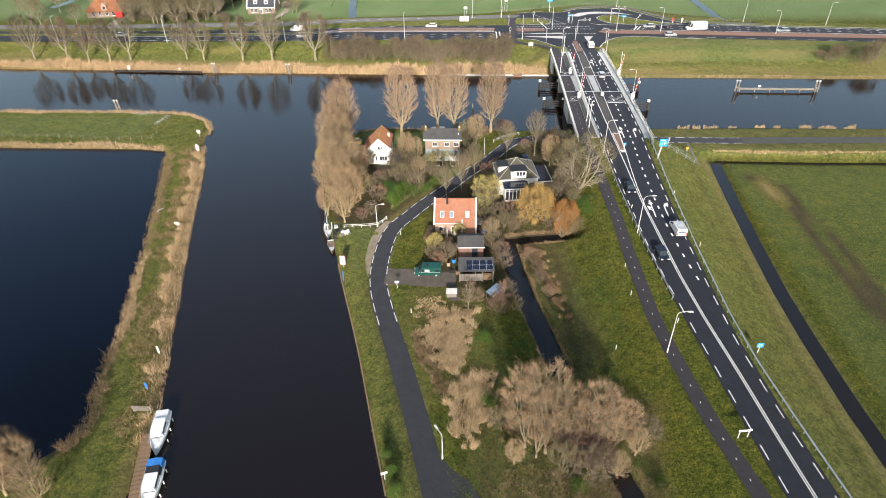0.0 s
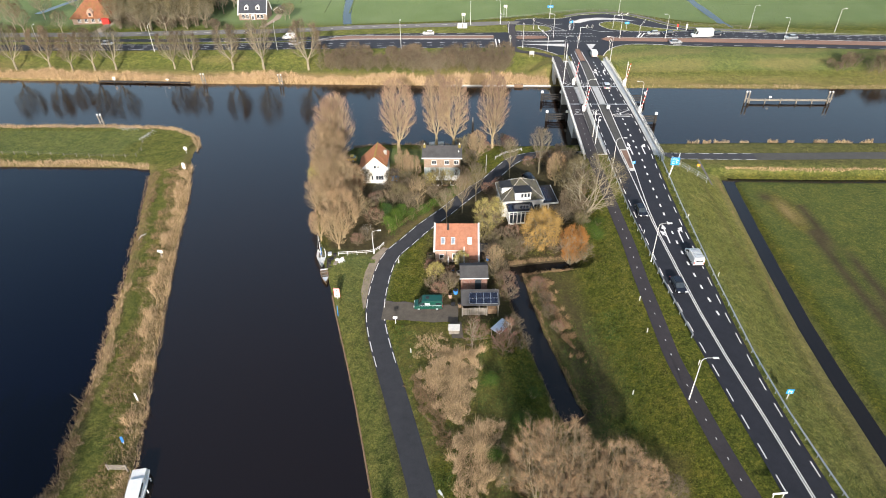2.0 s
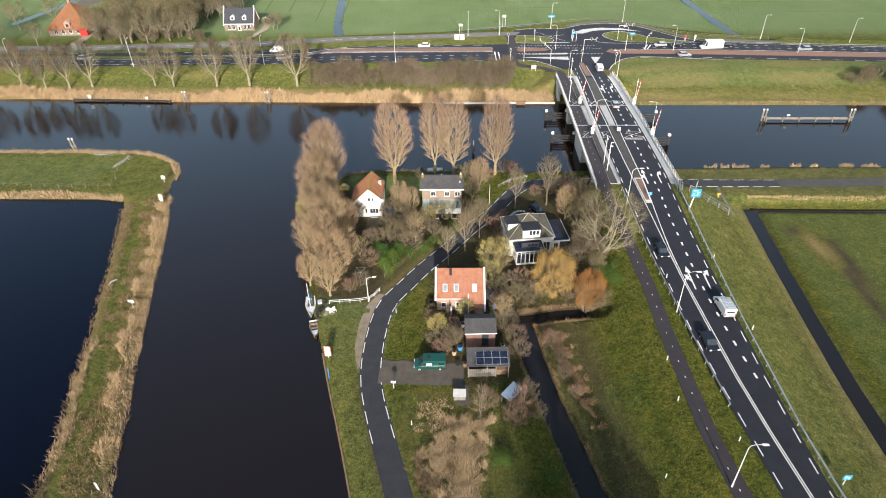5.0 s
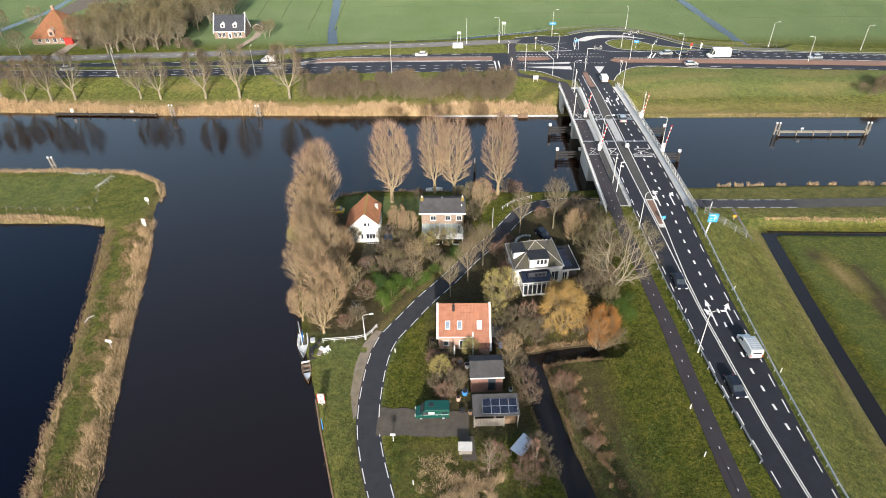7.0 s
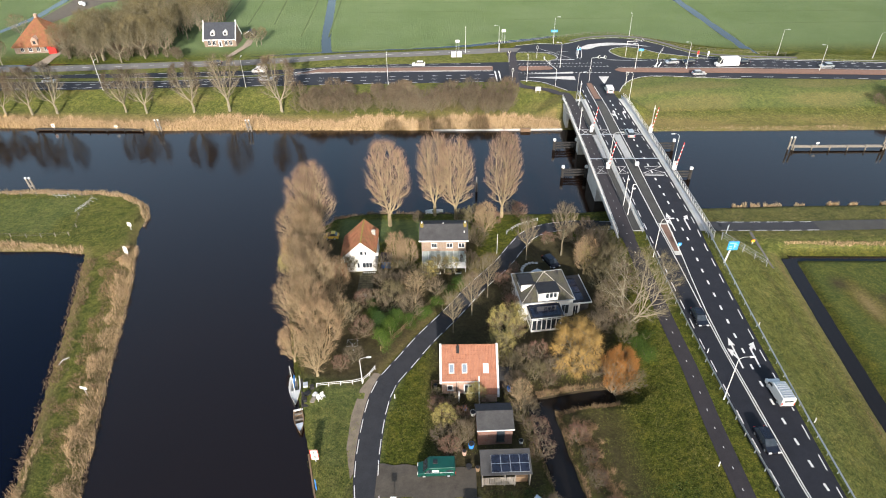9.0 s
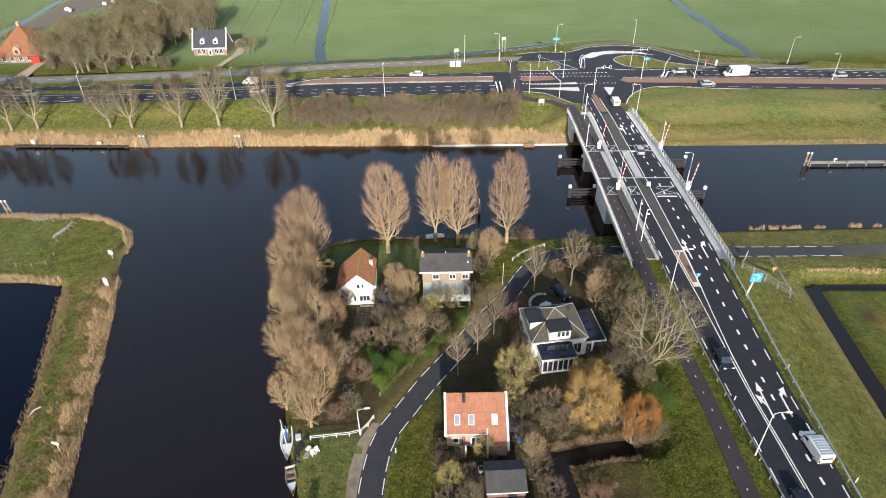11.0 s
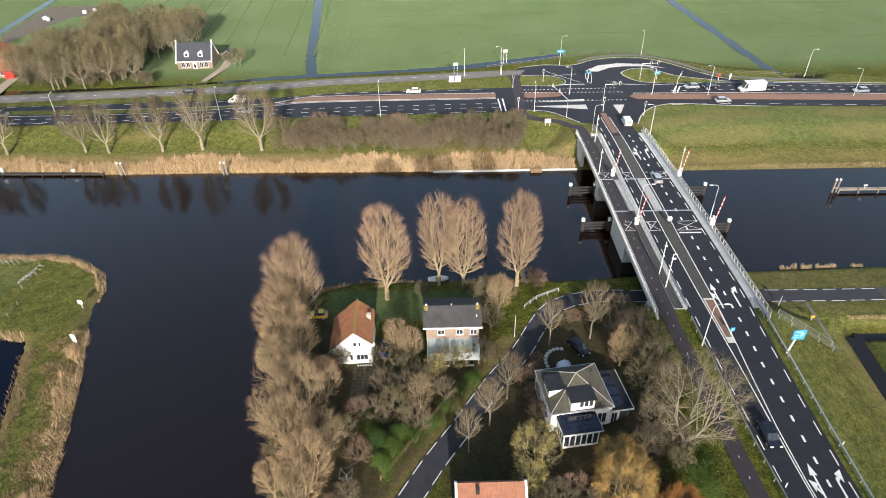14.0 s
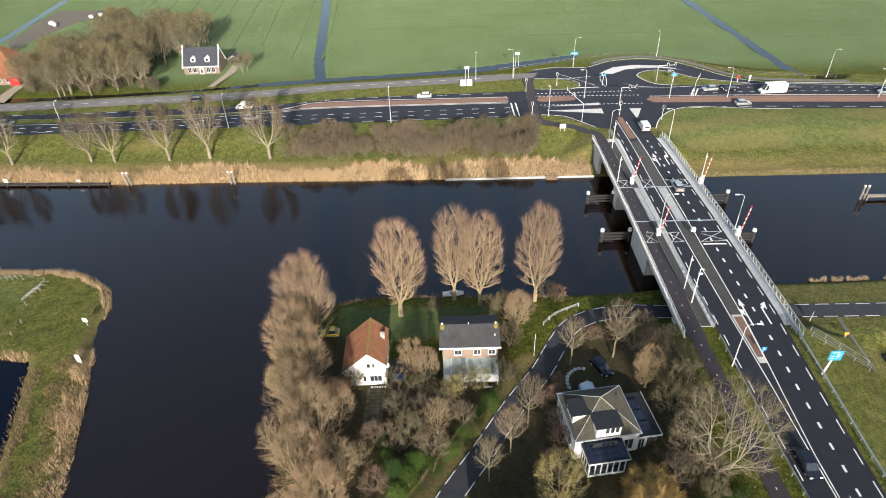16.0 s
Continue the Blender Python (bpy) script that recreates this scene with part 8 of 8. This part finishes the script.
for x, y in ((-0.9, 0.4), (0.9, 0.4), (0, -2.6), (0, 2.6)):
    part("stay", Geo().tube([(x, y, 0.6), (0, -0.5, 6.0)], [0.012, 0.012], 3), STEEL, b)
b = thing("rowing_boat", pose(-29.3, 103.2, 0, 0, 0, 17), "small open boat with a red-brown hull and blue tarpaulin", "boat")
part("hull", hull(4.7, 1.6, 0.5), WOOD_BROWN, b, smooth=True)
part("gunwale", Geo().box(-0.72, 0.72, 1.9, 2.2, 0.42, 0.5), CAR_WHITE, b)
part("tarpaulin", Geo().prism([(-0.1, -2.1), (0.5, -1.2), (0.62, -0.6), (-0.62, -0.6), (-0.5, -1.2)], 0.5, 0.56, "z"), TIN, b)
for y in (0.2, 1.3):
    part("thwart", Geo().box(-0.68, 0.68, y - 0.14, y + 0.14, 0.34, 0.40), WOOD_GREY, b)


def cruiser(x, y, turn, label, blue):
    b = thing("motor_cruiser", pose(x, y, 0, 0, 0, turn), label, "boat", "moored cruisers")
    part("hull", hull(7.2, 2.6, 0.95, 0.35, stern=0.9), CAR_WHITE, b, smooth=True)
    part("deck", Geo().prism([(0, -3.2), (0.85, -1.9), (1.08, 0), (1.08, 3.3), (-1.08, 3.3), (-1.08, 0), (-0.85, -1.9)], 0.93, 1.0, "z"), CAR_WHITE, b)
    part("cabin", Geo().prism([(-0.9, 1.0), (0.9, 1.0), (0.72, 1.75), (-0.72, 1.75)], -1.2, 1.6), CAR_WHITE, b)
    part("cabin_roof", Geo().box(-0.85, 0.85, -1.0, 1.7, 1.75, 1.83), CAR_WHITE, b)
    for s in (-1, 1):
        part("side_window", Geo().prism([(0.84 * s, 1.2), (0.84 * s + 0.03 * s, 1.2), (0.76 * s + 0.03 * s, 1.6), (0.76 * s, 1.6)], -0.9, 1.2), GLASS, b)
        part("hand_rail", Geo().tube([(0.9 * s, -2.4, 1.35), (1.15 * s, -0.5, 1.4), (1.15 * s, 3.0, 1.4)], [0.025] * 3, 5), STEEL, b)
        for yy in (-1.6, 0.4, 2.2):
            part("fender", Geo().tube([(1.36 * s, yy, 0.2), (1.36 * s, yy, 0.75)], [0.1, 0.1], 8), WHITE, b)
    part("windscreen", Geo().prism([(-1.25, 1.02), (-1.2, 1.02), (-0.95, 1.7), (-1.0, 1.7)], -0.75, 0.75, "x"), GLASS, b)
    if blue:
        part("canopy", Geo().prism([(-1.1, 1.0), (1.1, 1.0), (1.0, 1.8), (0, 2.0), (-1.0, 1.8)], 2.3, 3.5), BOAT_BLUE, b, "blue canvas stern cover")
        part("hood", Geo().prism([(-1.0, 1.0), (1.0, 1.0), (0.85, 1.9), (-0.85, 1.9)], 1.2, 2.3), DARK_METAL, b, "grey canvas hood")
    else:
        part("stern_cover", Geo().prism([(-1.05, 1.0), (1.05, 1.0), (0.9, 1.6), (-0.9, 1.6)], 1.6, 3.4), WHITE, b, "white canvas stern cover")
        part("hatch", Geo().box(-0.35, 0.35, -2.1, -1.5, 1.0, 1.08), LAMP_GREY, b)


cruiser(-44.9, 55.2, 13, "white motor cruiser under a white canvas cover at the quay", False)
cruiser(-42.2, 46.6, 12, "white motor cruiser with blue canvas at the quay", True)
q = thing("quay", Matrix.Identity(4), "narrow red-brown timber quay along the bank", "quay", kind="structure")
n = 22
for i in range(n):
    y = 40 + 15.2 * i / n
    x = -44.0 - (y - 44.6) * 0.27 + 0.4
    part("plank", Geo().box(-0.85, 0.85, -0.31, 0.31, 0.55, 0.66), WOOD_BROWN, q, at=pose(x, y, 0.2, 0, 0, 15))
d = thing("dock", pose(-28.4, 108.6, 0, 0, 0, 12), "dark cluttered mooring dock on the canal bank", "dock")
for i in range(16):
    part("plank", Geo().box(-1.6, 1.5, -2.8 + i * 0.35, -2.48 + i * 0.35, 0.55, 0.62), WOOD_TAR, d)
for x, y in ((-1.5, -2.6), (-1.5, 0), (-1.5, 2.6)):
    part("round_post", Geo().tube([(x, y, -1.5), (x, y, 1.1)], [0.1, 0.1], 8), WOOD_TAR, d)
for i, (x, y, w, l, h, m, lab, cat) in enumerate(((-0.9, 1.4, 0.7, 0.8, 0.5, TIN, "pale grey crate on the dock", "crate"), (0.1, 0.6, 0.6, 0.6, 0.7, WOOD_TAR, "black crate on the dock", "crate"), (-0.6, -0.4, 0.9, 0.7, 0.4, DARK_METAL, "dark box on the dock", "box"), (0.5, -0.9, 0.7, 0.5, 0.45, WHITE, "white box on the dock", "box"), (0.2, -1.9, 1.0, 0.6, 0.35, WOOD_GREY, "grey crate on the dock", "crate"), (-1.0, -1.7, 0.5, 0.5, 0.6, BLACK, "black barrel on the dock", "barrel"))):
    c = thing(cat, pose(-28.4, 108.6, 0, 0, 0, 12) @ pose(x, y, 0.62, 0, 0, 17 * i), lab, cat, "dock clutter")
    part("body", Geo().box(-w / 2, w / 2, -l / 2, l / 2, 0, h * 0.9), m, c)
    part("lid", Geo().box(-w / 2 - 0.03, w / 2 + 0.03, -l / 2 - 0.03, l / 2 + 0.03, h * 0.9, h), m, c)
for x, y in ((-26.4, 107.4), (-26.9, 106.9)):
    c = thing("garden_chair", pose(x, y, ground_at(x, y), 0, 0, 40), "white plastic chair by the dock", "chair", "white chairs")
    part("seat", Geo().box(-0.28, 0.28, -0.28, 0.28, 0.4, 0.45), WHITE, c)
    part("backrest", Geo().box(-0.28, 0.28, 0.24, 0.29, 0.45, 0.95), WHITE, c)
    for lx, ly in ((-0.24, -0.24), (0.24, -0.24), (-0.24, 0.24), (0.24, 0.24)):
        part("leg", Geo().box(lx - 0.03, lx + 0.03, ly - 0.03, ly + 0.03, 0, 0.4), WHITE, c)
b = thing("dinghy", pose(-10.6, 161.6, ground_at(-10.6, 161.0) + 0.15, 0, 0, 95), "white dinghy drawn up on the bank under the poplars", "boat")
part("hull", hull(4.0, 1.5, 0.5, draft=0.1), CAR_WHITE, b, smooth=True)
part("thwart", Geo().box(-0.6, 0.6, 0.2, 0.5, 0.36, 0.42), WOOD_GREY, b)


def dolphin(x, y, h=3.4, lean=0.12, group="mooring dolphins", label="pair of leaning grey mooring piles with white tops"):
    ob = thing("mooring_dolphin", pose(x, y, 0), label, "mooring pile", group)
    for dx in (-0.45, 0.45):
        part("round_post", Geo().tube([(dx, 0.4, -2), (dx - lean * h * 0.5, 0, h)], [0.22, 0.22], 8), WOOD_GREY, ob)
        part("cap", Geo().tube([(dx - lean * h * 0.5, 0, h), (dx - lean * h * 0.5 - 0.02, 0, h + 0.35)], [0.25, 0.24], 8), WHITE, ob)
    part("cross_beam", Geo().box(-0.8, 0.7, -0.1, 0.25, 1.2, 1.45), WOOD_GREY, ob)


for x, y in ((-64.8, 205.9), (-91.2, 206.6), (-109.3, 172.9), (82.6, 192.2), (107.0, 192.2)):
    dolphin(x, y)
ob = thing("mooring_pile", pose(-0.8, 171.3, 0), "single dark mooring pile with a pale top in the canal", "mooring pile")
part("round_post", Geo().tube([(0, 0, -2), (0, 0, 2.6)], [0.3, 0.28], 8), WOOD_TAR, ob)
part("post", Geo().tube([(0, 0, 2.6), (0, 0, 3.9)], [0.14, 0.14], 8), WOOD_GREY, ob)


def jetty(x0, x1, y0, y1, z, mat, label, gap):
    top = thing("jetty", Matrix.Identity(4), label, "jetty")
    ln = math.hypot(x1 - x0, y1 - y0)
    m = Matrix.Translation((x0, y0, z)) @ Matrix.Rotation(math.atan2(y1 - y0, x1 - x0), 4, "Z")
    for dy in (-0.35, 0.0, 0.35):
        part("beam", Geo().box(0, ln, dy - 0.13, dy + 0.13, -0.18, 0.12), mat, top, at=m)
    k = int(ln / gap)
    for i in range(k + 1):
        part("post", Geo().box(-0.14, 0.14, -0.62, -0.38, -z - 1.5, 0.6), mat, top, at=m @ Matrix.Translation((ln * i / k, 0, 0)))
    return top


jetty(-128, -96.2, 208.0, 206.9, 0.5, WOOD_TAR, "long dark timber waiting jetty along the bank", 5.0)
jetty(83.2, 106.4, 192.4, 192.3, 0.9, WOOD_GREY, "long pale timber waiting jetty in the canal", 4.6)
board(-122.6, 207.6, 0.7, 0.9, 1.0, 0.5, WHITE, "white waterway sign with red on the jetty", bars=((0, 0.3, 0.3, 0.4),), bar_mat=RED, name="waterway_sign")
board(-104.0, 207.2, 0.7, 1.0, 0.4, 0.6, WHITE, "small white waterway sign on the jetty", name="waterway_sign")
board(89.2, 192.2, 1.1, 0.8, 0.4, 0.6, WHITE, "small white waterway sign on the jetty", name="waterway_sign")
q = thing("sheet_pile_edge", Matrix.Identity(4), "pale timber edge along the far bank with a brown box", "bank edge", kind="structure")
part("edge", Geo().box(-12, 24.5, 205.3, 205.6, -0.5, 0.45), CONCRETE, q)
part("box", Geo().box(12.6, 15.4, 204.4, 205.3, -0.3, 0.9), WOOD_BROWN, q)
ribbon("bank_edge", spline([(-10.6, 46.6), (-13.95, 57.5), (-18.05, 71.1), (-21.15, 80.6), (-24.95, 91.7), (-26.8, 97.5)], 2.0), 0.12, lambda x, y: 0.22, WOOD_BROWN, "weathered timber edge along the canal bank", "bank edge")


# ---- vehicles ----
def wheel(parent, x, y, r, w):
    t = part("wheel", Geo().tube([(x - w / 2, y, r), (x + w / 2, y, r)], [r, r], 14), BLACK, parent)
    part("rim", Geo().tube([(x - w / 2 - 0.01, y, r), (x + w / 2 + 0.01, y, r)], [r * 0.6, r * 0.6], 10), STEEL, t)


def car(x, y, z, turn, paint, label, length=4.3, width=1.8, height=1.48, group="cars on the road", pitch=0.0):
    """A car with its nose along +y."""
    c = thing("car", pose(x, y, z, pitch, 0, turn), label, "car", group)
    L, W = length / 2, width / 2
    g = Geo().prism([(-L, 0.35), (-L + 0.05, 0.28), (L - 0.1, 0.28), (L, 0.45), (L - 0.05, 0.68), (L - 1.0, 0.88), (-L + 0.15, 0.92), (-L, 0.75)], -W, W, "x")
    body = part("body", g, paint, c)
    bev = body.modifiers.new("bevel", "BEVEL")
    bev.width, bev.segments, bev.limit_method = 0.09, 2, "ANGLE"
    h0, h1 = 0.88, height - 0.06
    a, b = [(-L + 0.25, h0), (L - 0.95, h0), (L - 1.75, h1), (-L + 0.75, h1)], 0.86
    g = Geo()
    g.v = [(-W * 0.94, a[0][0], h0), (W * 0.94, a[0][0], h0), (W * 0.94, a[1][0], h0), (-W * 0.94, a[1][0], h0), (-W * 0.74, a[3][0], h1), (W * 0.74, a[3][0], h1), (W * 0.74, a[2][0], h1), (-W * 0.74, a[2][0], h1)]
    g.f = [(0, 1, 5, 4), (1, 2, 6, 5), (2, 3, 7, 6), (3, 0, 4, 7), (4, 5, 6, 7)]
    part("glasshouse", g, GLASS, c)
    r = part("roof", Geo().box(-W * 0.76, W * 0.76, a[3][0] - 0.05, a[2][0] + 0.05, h1, height), paint, c)
    bev = r.modifiers.new("bevel", "BEVEL")
    bev.width, bev.segments = 0.04, 2
    for s in (-1, 1):
        part("headlight", Geo().box(s * W * 0.72 - 0.2, s * W * 0.72 + 0.2, L - 0.14, L - 0.02, 0.55, 0.72), WHITE, c)
        part("tail_light", Geo().box(s * W * 0.8 - 0.14, s * W * 0.8 + 0.14, -L - 0.01, -L + 0.08, 0.62, 0.85), RED, c)
        part("mirror", Geo().box(s * W - 0.02, s * W + s * 0.16 + 0.02, L - 1.5, L - 1.35, 0.9, 1.05), paint, c)
        for yy in (L - 0.85, -L + 0.8):
            wheel(c, s * (W - 0.1), yy, 0.32, 0.22)
    part("number_plate", Geo().box(-0.26, 0.26, -L - 0.02, -L, 0.45, 0.56), YELLOW, c)
    return c


def van(x, y, z, turn, paint, label, length=5.1, width=1.95, height=2.2, group="cars on the road", rack=False, camper=False, name="van"):
    c = thing(name, pose(x, y, z, 0, 0, turn), label, "van", group)
    L, W = length / 2, width / 2
    g = Geo().prism([(-L, 0.4), (L - 0.1, 0.32), (L, 0.55), (L - 0.1, 0.95), (L - 0.85, 1.15), (L - 1.55, height - 0.08), (L - 1.8, height), (-L + 0.12, height), (-L, height - 0.15)], -W, W, "x")
    body = part("body", g, paint, c)
    bev = body.modifiers.new("bevel", "BEVEL")
    bev.width, bev.segments, bev.limit_method = 0.11, 3, "ANGLE"
    part("windscreen", Geo().poly([(-W * 0.86, L - 0.83, 1.2), (W * 0.86, L - 0.83, 1.2), (W * 0.8, L - 1.45, height - 0.22), (-W * 0.8, L - 1.45, height - 0.22)]), GLASS, c)
    c.children[-1].matrix_basis = Matrix.Translation((0, 0.03, 0.03))
    for s in (-1, 1):
        part("side_window", Geo().prism([(L - 0.95, 1.2), (L - 1.5, height - 0.35), (L - 1.95, height - 0.35), (L - 1.95, 1.2)], s * W - 0.01, s * W + s * 0.015, "x"), GLASS, c)
        if camper:
            part("side_window", Geo().box(s * W - 0.01, s * W + s * 0.02, -0.35, 0.55, 1.3, height - 0.42), TIN, c)
            part("side_window", Geo().box(s * W - 0.01, s * W + s * 0.02, -L + 0.3, -L + 1.2, 1.3, height - 0.42), GLASS, c)
        part("headlight", Geo().box(s * W * 0.75 - 0.18, s * W * 0.75 + 0.18, L - 0.1, L + 0.01, 0.65, 0.9), WHITE, c)
        part("tail_light", Geo().box(s * W * 0.88 - 0.09, s * W * 0.88 + 0.09, -L - 0.02, -L + 0.05, 0.7, 1.2), RED, c)
        part("mirror", Geo().box(s * W, s * W + s * 0.22, L - 1.25, L - 1.12, 1.15, 1.5), BLACK, c)
        for yy in (L - 0.9, -L + 0.95):
            wheel(c, s * (W - 0.12), yy, 0.36, 0.24)
    part("bumper", Geo().box(-W * 0.95, W * 0.95, -L - 0.06, -L + 0.02, 0.38, 0.6), BLACK, c)
    part("rear_window", Geo().box(-W * 0.7, W * 0.7, -L - 0.015, -L, 1.3, height - 0.4), GLASS, c)
    if rack:
        r = part("roof_rack", Geo().tube([(-W * 0.8, -L + 0.2, height + 0.12), (-W * 0.8, L - 2.0, height + 0.12)], [0.03, 0.03], 5).tube([(W * 0.8, -L + 0.2, height + 0.12), (W * 0.8, L - 2.0, height + 0.12)], [0.03, 0.03], 5), STEEL, c)
        for i in range(7):
            yy = -L + 0.25 + i * (length - 2.4) / 6
            part("cross_bar", Geo().box(-W * 0.82, W * 0.82, yy - 0.03, yy + 0.03, height + 0.02, height + 0.12), STEEL, r)
    if camper:
        part("roof_hatch", Geo().box(-0.3, 0.3, -0.2, 0.4, height, height + 0.12), DARK_METAL, c)
        part("stripe", Geo().box(-W - 0.012, W + 0.012, -L + 0.2, L - 1.0, 1.12, 1.2), TIN, c)
    return c


van(-8.5, 94.7, ground_at(-8.5, 94.7) + 0.08, 92, CAR_GREEN, "green camper van with silver windows parked on the driveway", 5.2, 1.95, 2.2, "", camper=True, name="camper_van")
car(13.2, 142.2, ground_at(13.2, 142.2), 207, CAR_DARK, "dark car parked behind the villa", group="parked cars")
car(-32.2, 150.9, ground_at(-32.2, 150.9), 90, YELLOW, "small ochre-yellow car parked under the bare trees", 3.3, 1.5, 1.5, "parked cars")
slope = math.degrees(math.atan(float(road_z(105) - road_z(103)) / 2))
van(41.0, 104.6, float(road_z(104.6)), 3, CAR_WHITE, "white van with a steel roof rack on the road", 4.9, 1.95, 2.0, rack=True)
car(36.0, 96.5, float(road_z(96.5)), 186, CAR_DARK, "dark car driving off the bridge", pitch=0)
car(34.6, 120.5, float(road_z(120.5)), 182, CAR_DARK, "dark car driving off the bridge")
car(39.0, 190.0, float(road_z(190)), 0, CAR_SILVER, "silver car on the bridge")
for x, y, turn, paint, lab in ((-18.2, 248.6, 90, CAR_WHITE, "white car"), (66.6, 248.2, 93, CAR_SILVER, "silver car"), (72.2, 248.0, 93, CAR_DARK, "dark car"), (89.5, 247.2, 94, CAR_DARK, "dark car"), (72.0, 237.2, 274, CAR_SILVER, "light blue-grey car"), (115, 242.8, 95, CAR_SILVER, "silver car"), (-66.8, 235.8, 270, CAR_SILVER, "silver car"), (-138, 236.2, 270, CAR_SILVER, "silver car"), (-88.3, 251.3, 95, CAR_DARK, "dark car")):
    car(x, y, MAIN_Z + 0.02, turn, paint, lab + " driving on the main road", group="cars on the main road")
van(-70.9, 243.4, MAIN_Z, 90, CAR_WHITE, "white van driving on the main road", 5.0, 1.9, 2.0, "cars on the main road")
van(83.6, 245.2, MAIN_Z, 93, CAR_WHITE, "large white delivery van on the main road", 7.6, 2.2, 3.0, "cars on the main road")
van(40.4, 222.6, float(road_z(222.6)), 0, CAR_WHITE, "white van waiting at the junction", 4.9, 1.9, 2.0, "cars on the main road")

# ---- garden bits ----
p = thing("parasol", pose(-5.3, 106.8, ground_at(-5.3, 106.8)), "closed white parasol on the terrace", "parasol")
part("pole", Geo().tube([(0, 0, 0), (0, 0, 2.9)], [0.03, 0.03], 6), STEEL, p)
part("canopy", Geo().tube([(0, 0, 0.8), (0, 0, 1.6), (0, 0, 2.8)], [0.16, 0.14, 0.05], 8), WHITE, p)
p = thing("white_pole", pose(2.6, 145.0, 0.7), "thin white pole beside the lane", "pole")
part("pole", Geo().tube([(0, 0, 0), (0, 0, 5.0)], [0.05, 0.04], 6), WHITE, p)
p = thing("mooring_pole", pose(-24.6, 91.8, 0.6), "short bright blue mooring pole on the bank", "pole")
part("pole", Geo().tube([(0, 0, -0.3), (0.05, 0, 2.0)], [0.08, 0.07], 8), BOAT_BLUE, p)
rng = random.Random(77)
for i, (x, y) in enumerate(((-7.2, 105.6), (-6.0, 103.8), (-4.4, 105.6), (-3.2, 104.6), (-6.6, 101.0), (0.6, 106.0), (-9.0, 109.6), (-4.6, 97.6), (-3.6, 98.8), (3.6, 99.6), (-2.8, 95.0), (-4.0, 95.4))):
    w, h = rng.uniform(0.3, 0.6), rng.uniform(0.4, 0.9)
    m = (WOOD_GREY, BRICK, BOAT_BLUE, WHITE, WOOD_BROWN, DARK_METAL)[i % 6]
    c = thing("garden_tub", pose(x, y, ground_at(x, y), 0, 0, i * 40), "small garden tub among the plants", "garden tub", "garden tubs")
    part("tub", Geo().tube([(0, 0, 0), (0, 0, h)], [w * 0.8, w], 8), m, c)
    part("soil", Geo().tube([(0, 0, h), (0, 0, h + 0.03)], [w * 0.9, w * 0.85], 8), BLACK, c)
for x, y in ((10.4, 115.2), (-23.2, 131.0)):
    t = thing("garden_table", pose(x, y, ground_at(x, y), 0, 0, 10), "weathered grey wooden garden table", "table", "garden tables")
    part("tabletop", Geo().box(-0.9, 0.9, -0.45, 0.45, 0.7, 0.76), WOOD_GREY, t)
    for lx in (-0.75, 0.75):
        for ly in (-0.35, 0.35):
            part("leg", Geo().box(lx - 0.05, lx + 0.05, ly - 0.05, ly + 0.05, 0, 0.7), WOOD_GREY, t)
t = thing("clothes_airer", pose(-23.0, 117.4, ground_at(-23, 117.4)), "folding metal clothes airer on the grass", "clothes airer")
part("pole", Geo().tube([(0, 0, 0), (0, 0, 1.8)], [0.03, 0.03], 6), STEEL, t)
for a in (0, 90, 180, 270):
    part("arm", Geo().tube([(0, 0, 1.2), (1.2 * math.cos(radians(a + 45)), 1.2 * math.sin(radians(a + 45)), 1.8)], [0.02, 0.02], 4), STEEL, t)
    part("line", Geo().tube([(1.2 * math.cos(radians(a + 45)), 1.2 * math.sin(radians(a + 45)), 1.8), (1.2 * math.cos(radians(a + 135)), 1.2 * math.sin(radians(a + 135)), 1.8)], [0.012, 0.012], 3), WHITE, t)
# shallow drains across the far fields
for i in range(9):
    x = -150 + i * 11.5
    if -108 < x < -80:
        x -= 4
    ribbon("field_drain", spline([(x, 318 if x < -80 else 300), (x - 4, 362), (x - 14, 470)], 10.0), 0.3, -1.07, GROOVE, "shallow grassy field drain", "drain")
for y0, x0, x1 in ((336, -50, 10), (352, -40, 60), (322, 20, 80), (330, 112, 190), (345, 108, 180), (362, 105, 200), (312, 118, 190)):
    ribbon("field_drain", spline([(x0, y0), ((x0 + x1) / 2, y0 + 0.5), (x1, y0)], 10.0), 0.16, -1.06, GROOVE, "shallow grassy field drain", "drain")
flat_area("farmyard", [(-196.3, 332), (-199.6, 380), (-172, 380), (-169.4, 365), (-180, 360), (-186, 334), (-188, 322)], -1.04, DRIVE, "muddy farmyard behind the wood", category="yard")
for i, (x, y) in enumerate(((-176, 366), (-173, 369), (-190, 357), (-187.5, 355))):
    b = thing("silage_bale", pose(x, y, -1.04, 0, 0, i * 35), "white wrapped silage bale in the farmyard", "bale", "silage bales")
    part("wrap", Geo().tube([(-0.9, 0, 0.8), (-0.75, 0, 0.8), (0.75, 0, 0.8), (0.9, 0, 0.8)], [0.6, 0.8, 0.8, 0.6], 14), WHITE, b)
